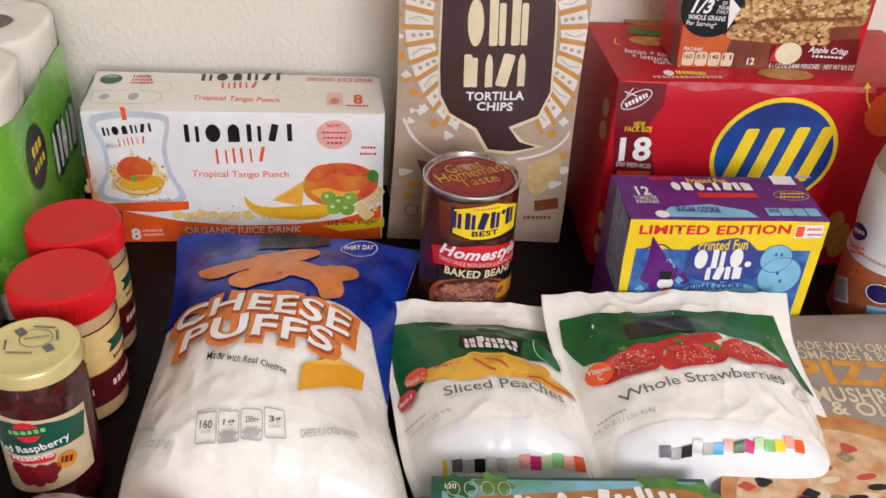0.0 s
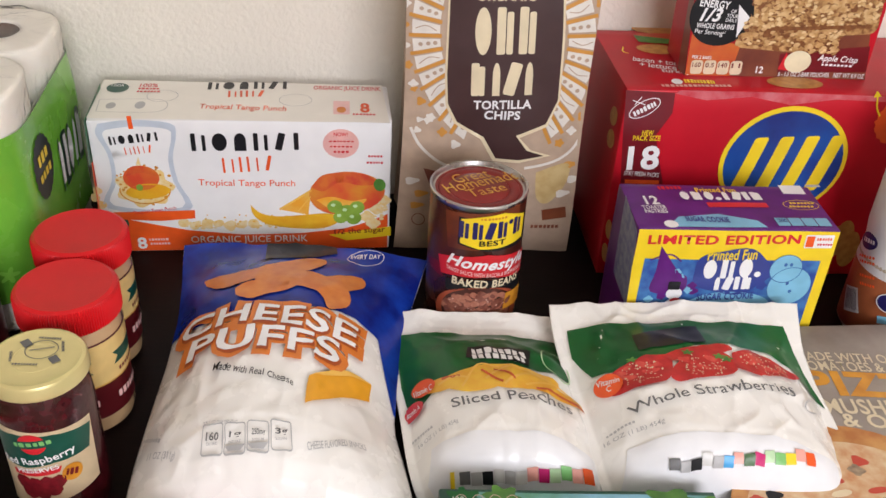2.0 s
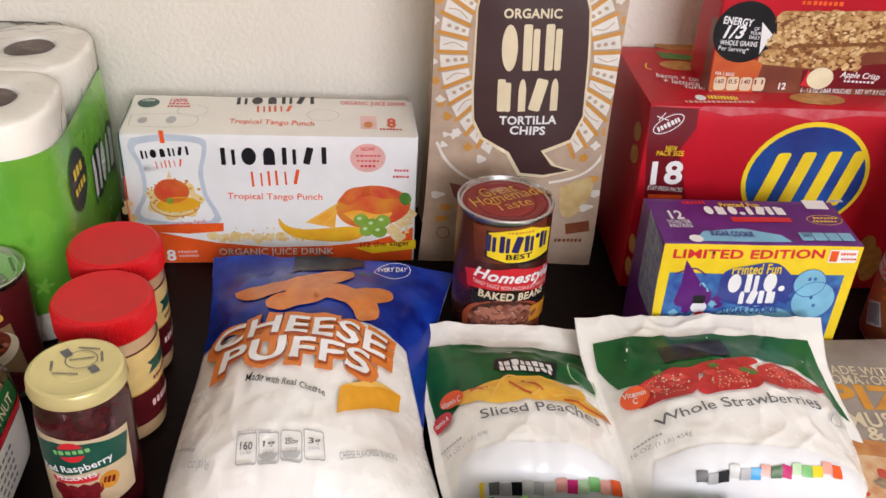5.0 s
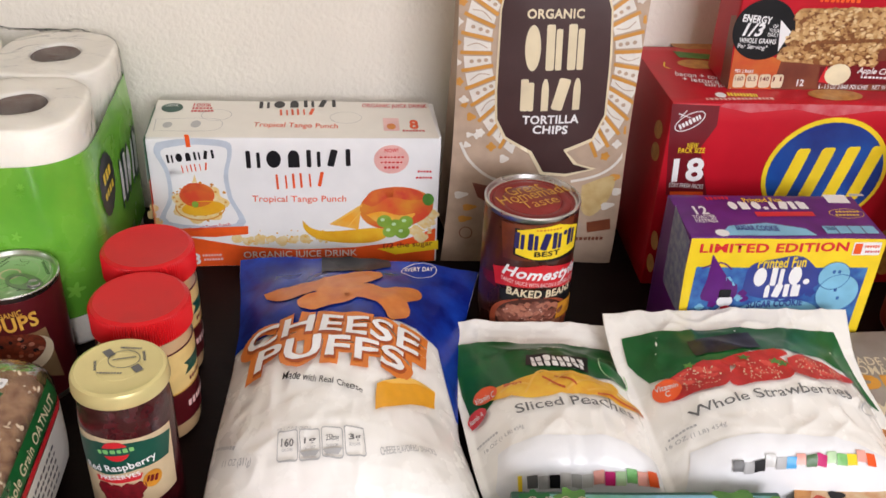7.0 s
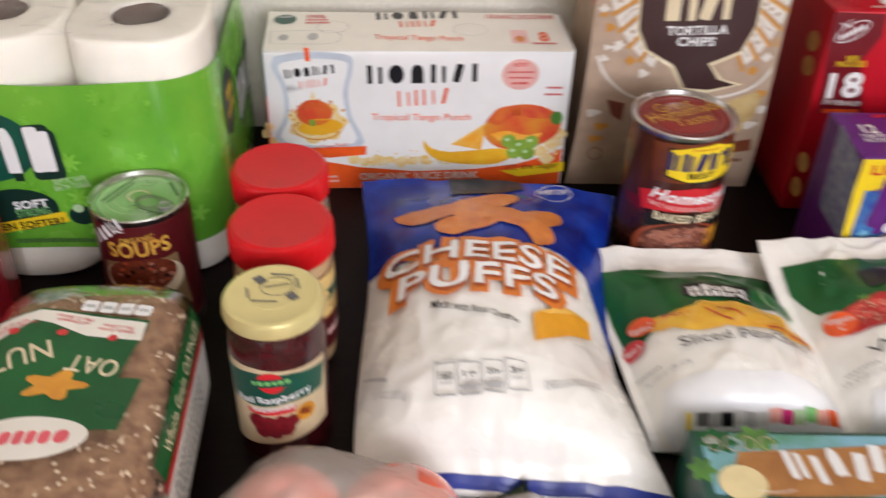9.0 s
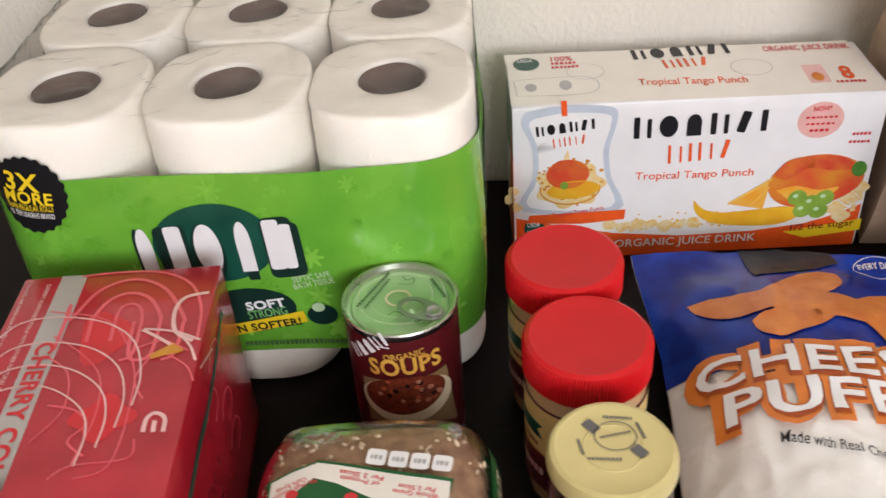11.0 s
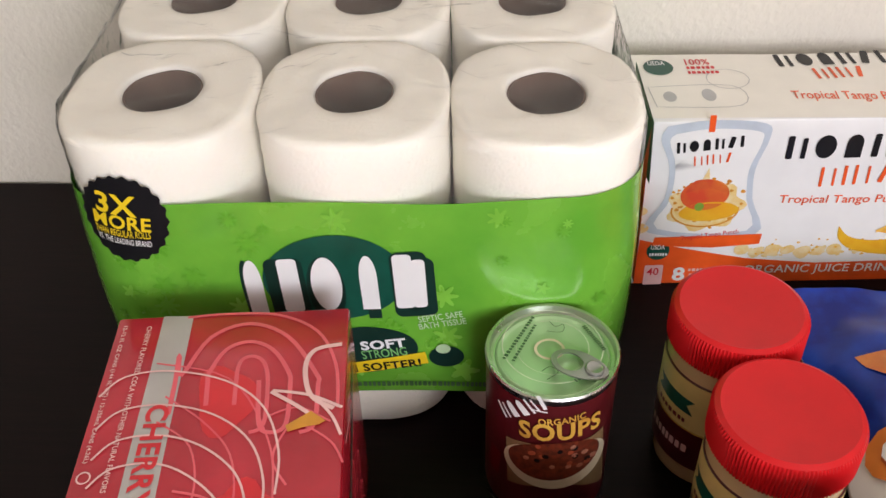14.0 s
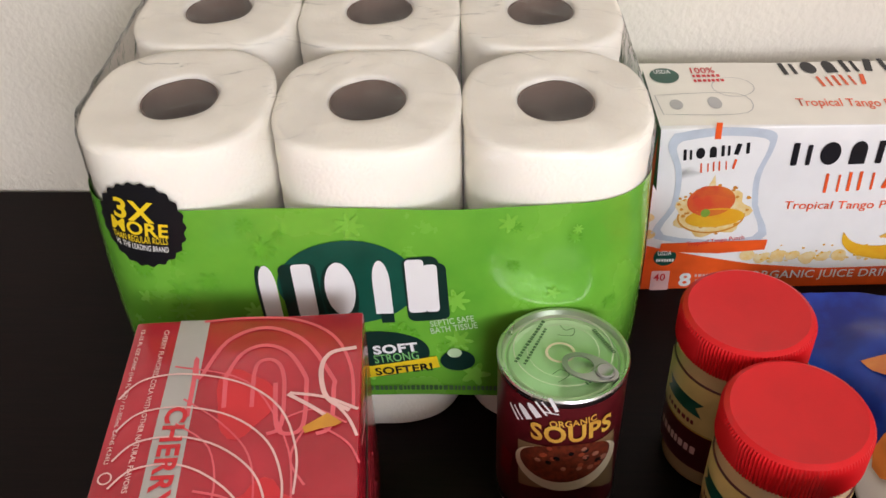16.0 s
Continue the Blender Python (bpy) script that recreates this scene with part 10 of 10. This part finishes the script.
decal(peach, PE.map, text("Sliced Peaches", 0.5253, 0.4161, 0.5741, 0.0424, 0.006, rot=2.7), DKGREY, 5, "lettering", cell=0.02)
decal(peach, PE.map, text("16 OZ (1 LB) 454g", 0.1655, 0.3149, 0.1783, 0.0212, 0.004, rot=5.3), GREY, 5, "lettering", cell=0.02)
decal(peach, PE.map, bars(0.1001, 0.3462, 0.0956, 0.011, 8, 1, rot=3.1, fill=0.72, r=0.0008), GREY, 5, "lettering", cell=0.02)
decal(peach, PE.map, ring(0.8077, 0.6504, 0.0625, 0.0792, 0.006, rot=13.9), PALEGREEN, 4, "print", cell=0.02)
decal(peach, PE.map, rect(0.2421, 0.1395, 0.0501, 0.0469, 0, rot=-3.6), DKGREY, 4, "print", cell=0.02)
decal(peach, PE.map, rect(0.295, 0.1318, 0.0505, 0.0458, 0, rot=-1.1), GREY, 4, "print", cell=0.02)
decal(peach, PE.map, rect(0.3485, 0.1329, 0.0506, 0.0445, 0, rot=0.5), BLACK, 4, "print", cell=0.02)
decal(peach, PE.map, rect(0.4022, 0.1417, 0.0506, 0.0433, 0, rot=1.2), PALE, 4, "print", cell=0.02)
decal(peach, PE.map, rect(0.456, 0.138, 0.051, 0.0434, 0, rot=2.1), GREY, 4, "print", cell=0.02)
decal(peach, PE.map, rect(0.5097, 0.1415, 0.0507, 0.0431, 0, rot=2.3), PALE, 4, "print", cell=0.02)
decal(peach, PE.map, rect(0.5631, 0.1515, 0.0508, 0.043, 0, rot=2.7), LTPINK, 4, "print", cell=0.02)
decal(peach, PE.map, rect(0.6171, 0.1494, 0.0509, 0.0434, 0, rot=3.7), MAGENTA, 4, "print", cell=0.02)
decal(peach, PE.map, rect(0.6708, 0.1549, 0.0512, 0.044, 0, rot=5.3), PALEGREEN, 4, "print", cell=0.02)
decal(peach, PE.map, rect(0.7241, 0.169, 0.0516, 0.045, 0, rot=8.0), LTGREEN, 4, "print", cell=0.02)
decal(peach, PE.map, rect(0.779, 0.1727, 0.0526, 0.047, 0, rot=11.2), LTPINK, 4, "print", cell=0.02)
decal(peach, PE.map, rect(0.8344, 0.1875, 0.0546, 0.0493, 0, rot=16.7), ORANGE, 4, "print", cell=0.02)
decal(peach, PE.map, rect(0.1833, 0.1391, 0.0206, 0.0652, 0, rot=-6.1), YELLOW, 4, "print", cell=0.02)
decal(berry, BE.map, poly([(0.2841, 0.7505), (0.563, 0.8287), (0.5418, 0.6796), (0.2692, 0.6362)]), BLACK, 3, "seal_patch", cell=0.02)
decal(berry, BE.map, blob([(0.1425, 0.5713), (0.2427, 0.6012), (0.3431, 0.6007), (0.3643, 0.5594), (0.312, 0.4852), (0.1994, 0.4766), (0.1211, 0.4936)]), STRAWB, 3, "strawberry_picture", cell=0.02)
decal(berry, BE.map, blob([(0.3623, 0.5459), (0.4536, 0.6169), (0.561, 0.6241), (0.6066, 0.5678), (0.5706, 0.5164), (0.4511, 0.4948), (0.358, 0.4788), (0.3355, 0.508)]), STRAWB, 3, "strawberry_picture", cell=0.02)
decal(berry, BE.map, blob([(0.6073, 0.6145), (0.693, 0.6527), (0.7817, 0.6359), (0.8695, 0.6102), (0.8595, 0.5845), (0.7045, 0.5402), (0.6716, 0.5234), (0.5927, 0.5502)]), STRAWB, 3, "strawberry_picture", cell=0.02)
decal(berry, BE.map, blob([(0.3386, 0.6008), (0.4292, 0.6381), (0.5097, 0.6373), (0.4516, 0.5891), (0.3641, 0.573)]), STRAWB, 3, "strawberry_picture", cell=0.02)
decal(berry, BE.map, blob([(0.4501, 0.6335), (0.5786, 0.6596), (0.6148, 0.6294), (0.5017, 0.5977)]), STRAWB, 3, "strawberry_picture", cell=0.02)
decal(berry, BE.map, disc(0.2324, 0.6029, 0.0167, 0.0097, rot=-9.6, n=20, wob=0.4, lobes=5), LEAFINK, 4, "print", cell=0.02)
decal(berry, BE.map, disc(0.5514, 0.5956, 0.0193, 0.0113, rot=4.6, n=20, wob=0.4, lobes=5), LEAFINK, 4, "print", cell=0.02)
decal(berry, BE.map, disc(0.5754, 0.5838, 0.0195, 0.0112, rot=5.1, n=20, wob=0.4, lobes=5), LEAFINK, 4, "print", cell=0.02)
decal(berry, BE.map, disc(0.4418, 0.6163, 0.0189, 0.0111, rot=3.1, n=20, wob=0.4, lobes=5), LEAFINK, 4, "print", cell=0.02)
for k, (cx, cy, w, h) in enumerate(((0.235, 0.540, 0.20, 0.095), (0.470, 0.555, 0.22, 0.105), (0.725, 0.590, 0.20, 0.080))):
    tagged(decal(berry, BE.map, scatter(cx, cy + 0.012, w * 0.8, h * 0.6, 9, 0.020, 20 + k, 0.5), STRAWLT, 3.5, "strawberry_picture", cell=0.02), kind="stuff")
    tagged(decal(berry, BE.map, scatter(cx, cy, w, h, 60, 0.0030, 30 + k, 1.0, sides=6), CREAMTAN, 4, "seed", cell=0.02), kind="stuff")
decal(berry, BE.map, disc(0.1282, 0.5315, 0.0476, 0.0446, rot=-13.8), ORANGE, 5, "print", cell=0.02)
decal(berry, BE.map, text("Vitamin\nC", 0.1278, 0.5307, 0.0758, 0.0517, 0.012, rot=-12.3), WHITE, 6, "lettering", cell=0.02)
decal(berry, BE.map, text("Whole Strawberries", 0.479, 0.4484, 0.6442, 0.0383, 0.006, rot=9.4), DKGREY, 5, "lettering", cell=0.02)
decal(berry, BE.map, text("16 OZ (1 LB) 454g", 0.1612, 0.3204, 0.1987, 0.0215, 0.004), GREY, 5, "lettering", cell=0.02)
decal(berry, BE.map, bars(0.123, 0.3507, 0.0971, 0.0095, 8, 1, rot=4.3, fill=0.72, r=0.0008), GREY, 5, "lettering", cell=0.02)
decal(berry, BE.map, ring(0.8805, 0.484, 0.0212, 0.054, 0.006, rot=-55.1), GREY, 4, "print", cell=0.02)
decal(berry, BE.map, rect(0.2608, 0.1861, 0.038, 0.0349, 0, rot=-4.7), DKGREY, 4, "print", cell=0.02)
decal(berry, BE.map, rect(0.3012, 0.1767, 0.0384, 0.0343, 0, rot=-2.3), GREY, 4, "print", cell=0.02)
decal(berry, BE.map, rect(0.3403, 0.1778, 0.0385, 0.0339, 0, rot=-0.8), BLACK, 4, "print", cell=0.02)
decal(berry, BE.map, rect(0.3774, 0.1889, 0.0383, 0.0336, 0), PALE, 4, "print", cell=0.02)
decal(berry, BE.map, rect(0.4186, 0.1826, 0.0384, 0.0335, 0, rot=1.4), GREY, 4, "print", cell=0.02)
decal(berry, BE.map, rect(0.4578, 0.1859, 0.0385, 0.0337, 0, rot=2.0), BLUEBAR, 4, "print", cell=0.02)
decal(berry, BE.map, rect(0.4943, 0.1987, 0.038, 0.0338, 0, rot=2.4), LTPINK, 4, "print", cell=0.02)
decal(berry, BE.map, rect(0.5357, 0.1935, 0.0382, 0.0341, 0, rot=2.6), DKGREENINK, 4, "print", cell=0.02)
decal(berry, BE.map, rect(0.5744, 0.1977, 0.038, 0.0342, 0, rot=3.2), MAGENTA, 4, "print", cell=0.02)
decal(berry, BE.map, rect(0.6112, 0.2119, 0.0386, 0.0345, 0, rot=4.4), PALEGREEN, 4, "print", cell=0.02)
decal(berry, BE.map, rect(0.6523, 0.2084, 0.039, 0.0346, 0, rot=6.0), LTGREEN, 4, "print", cell=0.02)
decal(berry, BE.map, rect(0.6915, 0.2154, 0.0393, 0.0352, 0, rot=8.0), YELLOW, 4, "print", cell=0.02)
decal(berry, BE.map, rect(0.7298, 0.234, 0.0394, 0.0358, 0, rot=10.5), LTPINK, 4, "print", cell=0.02)
decal(berry, BE.map, rect(0.7717, 0.2353, 0.0403, 0.0361, 0, rot=13.5), ORANGE, 4, "print", cell=0.02)

# bread bag print
decal(bread, bread_top, poly([(0.0103, 0.2048), (0.0367, 0.2158), (0.1069, 0.202), (0.0967, 0.144), (0.0616, 0.1111), (0.0175, 0.1402)]), GREEN_INK, 2, "label_panel", label="green printed panel", cell=0.012)
decal(bread, bread_top, poly([(0.0129, 0.204), (0.0365, 0.2139), (0.1052, 0.1998), (0.1047, 0.183), (0.0698, 0.1877), (0.0473, 0.1996), (0.0355, 0.2035), (0.0254, 0.1931), (0.0124, 0.1853)]), CREAM_WARMLIT_CARD, 3, "label_panel", cell=0.012)
decal(bread, bread_top, text("NUT", 0.0353, 0.1679, 0.0378, 0.0184, 0.01, rot=-159.0), CREAM, 4, "lettering", cell=0.012)
decal(bread, bread_top, text("OAT", 0.0809, 0.1592, 0.0309, 0.0151, 0.01, rot=171.9), CREAM, 4, "lettering", cell=0.012)
decal(bread, bread_top, text("No High Fructose\nCorn Syrup", 0.0247, 0.1987, 0.0249, 0.0073, 0.012, rot=-157.1), RED, 4, "lettering", cell=0.012)
decal(bread, bread_top, text("of Protein\nPer 2 Slices", 0.0592, 0.203, 0.0234, 0.0069, 0.012, rot=168.2), RED, 4, "lettering", cell=0.012)
decal(bread, bread_top, text("Whole Grains\nPer 2 Slices", 0.0883, 0.1942, 0.0242, 0.0067, 0.012, rot=169.2), RED, 4, "lettering", cell=0.012)
decal(bread, bread_top, disc(0.0253, 0.1931, 0.0033, 0.0031, rot=2.4), RED, 5, "print", cell=0.012)
decal(bread, bread_top, disc(0.0554, 0.1901, 0.0033, 0.003, rot=2.4), RED, 5, "print", cell=0.012)
decal(bread, bread_top, disc(0.0872, 0.1855, 0.0032, 0.0029, rot=2.4), RED, 5, "print", cell=0.012)
decal(bread, bread_top, rect(0.0665, 0.2174, 0.0103, 0.0109, 0.002, rot=-8.0), WHITE, 3, "print", cell=0.012)
decal(bread, bread_top, bars(0.0665, 0.2171, 0.0068, 0.0036, 3, 1, rot=-9.4, fill=0.72, r=0.0008), GREY, 4, "lettering", cell=0.012)
decal(bread, bread_top, rect(0.0781, 0.2156, 0.0102, 0.0108, 0.002, rot=-8.0), WHITE, 3, "print", cell=0.012)
decal(bread, bread_top, bars(0.0781, 0.2153, 0.0068, 0.0036, 3, 1, rot=-9.4, fill=0.72, r=0.0008), GREY, 4, "lettering", cell=0.012)
decal(bread, bread_top, rect(0.0896, 0.2137, 0.0101, 0.0107, 0.002, rot=-8.0), WHITE, 3, "print", cell=0.012)
decal(bread, bread_top, bars(0.0896, 0.2135, 0.0067, 0.0036, 3, 1, rot=-9.4, fill=0.72, r=0.0008), GREY, 4, "lettering", cell=0.012)
decal(bread, bread_top, rect(0.101, 0.2119, 0.01, 0.0106, 0.002, rot=-8.0), WHITE, 3, "print", cell=0.012)
decal(bread, bread_top, bars(0.101, 0.2117, 0.0066, 0.0035, 3, 1, rot=-9.4, fill=0.72, r=0.0008), GREY, 4, "lettering", cell=0.012)
decal(bread, bread_top, disc(0.062, 0.142, 0.016, 0.010, n=30, wob=0.3, lobes=5), AMBER, 4, "grain_print", cell=0.012)
decal(bread, bread_top, poly([(0.012, 0.105), (0.105, 0.105), (0.112, 0.150), (0.018, 0.150)]), GREEN_INK, 2, "label_panel", cell=0.012)
decal(bread, bread_top, disc(0.055, 0.100, 0.036, 0.017), CREAM_WARMLIT_CARD, 4, "logo_panel", cell=0.012)
decal(bread, bread_top, bars(0.055, 0.100, 0.054, 0.012, 7, 4, fill=0.8, r=0.004), PINKRED, 5, "logo", cell=0.012)
decal(bread, bread_side, poly([(0.09, 0.094), (0.235, 0.094), (0.235, 0.078), (0.09, 0.078)]), GREEN_INK, 3, "side_band", "green printed side band", cell=0.012)
decal(bread, bread_side, rect(0.162, 0.073, 0.150, 0.006), RED, 3, "side_stripe", cell=0.012)
decal(bread, bread_side, rect(0.162, 0.045, 0.152, 0.048), CREAM_WARMLIT_CARD, 3, "side_panel", cell=0.012)
decal(bread, bread_side, text("Whole Grain OATNUT", 0.165, 0.086, 0.115, 0.008, 0.01), CREAM, 5, "lettering", cell=0.012)
decal(bread, bread_side, merge(*(bars(0.15, 0.060 - 0.007 * k, 0.10, 0.003, 14, k) for k in range(5))), DKGREY, 5, "lettering", cell=0.012)

# bottle print
decal(creamer, round_map(0.0468), disc(-0.0691, 0.1028, 0.0134, 0.0082, rot=18.8), NAVY, 3, "print", cell=0.004)
decal(creamer, round_map(0.0468), bars(-0.0684, 0.1032, 0.019, 0.0045, 5, 1, rot=16.6, fill=0.72, r=0.0008), WHITE, 4, "lettering", cell=0.004)
decal(creamer, round_map(0.0468), bars(-0.0647, 0.0879, 0.0239, 0.0029, 6, 1, rot=23.4, fill=0.72, r=0.0008), ORANGE, 3, "lettering", cell=0.004)
decal(creamer, round_map(0.0468), bars(-0.0619, 0.0834, 0.0219, 0.0029, 6, 1, rot=22.7, fill=0.72, r=0.0008), ORANGE, 3, "lettering", cell=0.004)
decal(creamer, round_map(0.0468), bars(-0.0559, 0.0713, 0.0188, 0.003, 6, 1, rot=20.9, fill=0.72, r=0.0008), ORANGE, 3, "lettering", cell=0.004)
decal(creamer, round_map(0.0468), bars(-0.0526, 0.0638, 0.0175, 0.003, 6, 1, rot=19.7, fill=0.72, r=0.0008), ORANGE, 3, "lettering", cell=0.004)
decal(creamer, round_map(0.0468), rect(-0.0651, 0.0385, 0.0215, 0.0249, 0, rot=26.0), PALE, 3, "print", cell=0.004)
decal(creamer, round_map(0.0468), bars(-0.065, 0.039, 0.0174, 0.0213, 9, 2, rot=25.4, fill=0.5, r=0), DKGREY, 4, "barcode", cell=0.004)
decal(creamer, round_map(0.0468), disc(-0.0265, 0.0569, 0.0121, 0.0097, rot=3.2), NAVY, 3, "print", cell=0.004)
decal(creamer, round_map(0.0468), ring(-0.0265, 0.0569, 0.0121, 0.0097, 0.001, rot=3.2), WHITE, 4, "print", cell=0.004)
decal(creamer, round_map(0.0468), rect(-0.0234, 0.0387, 0.0185, 0.0081, 0, rot=14.2), LTBLUE, 3, "print", cell=0.004)
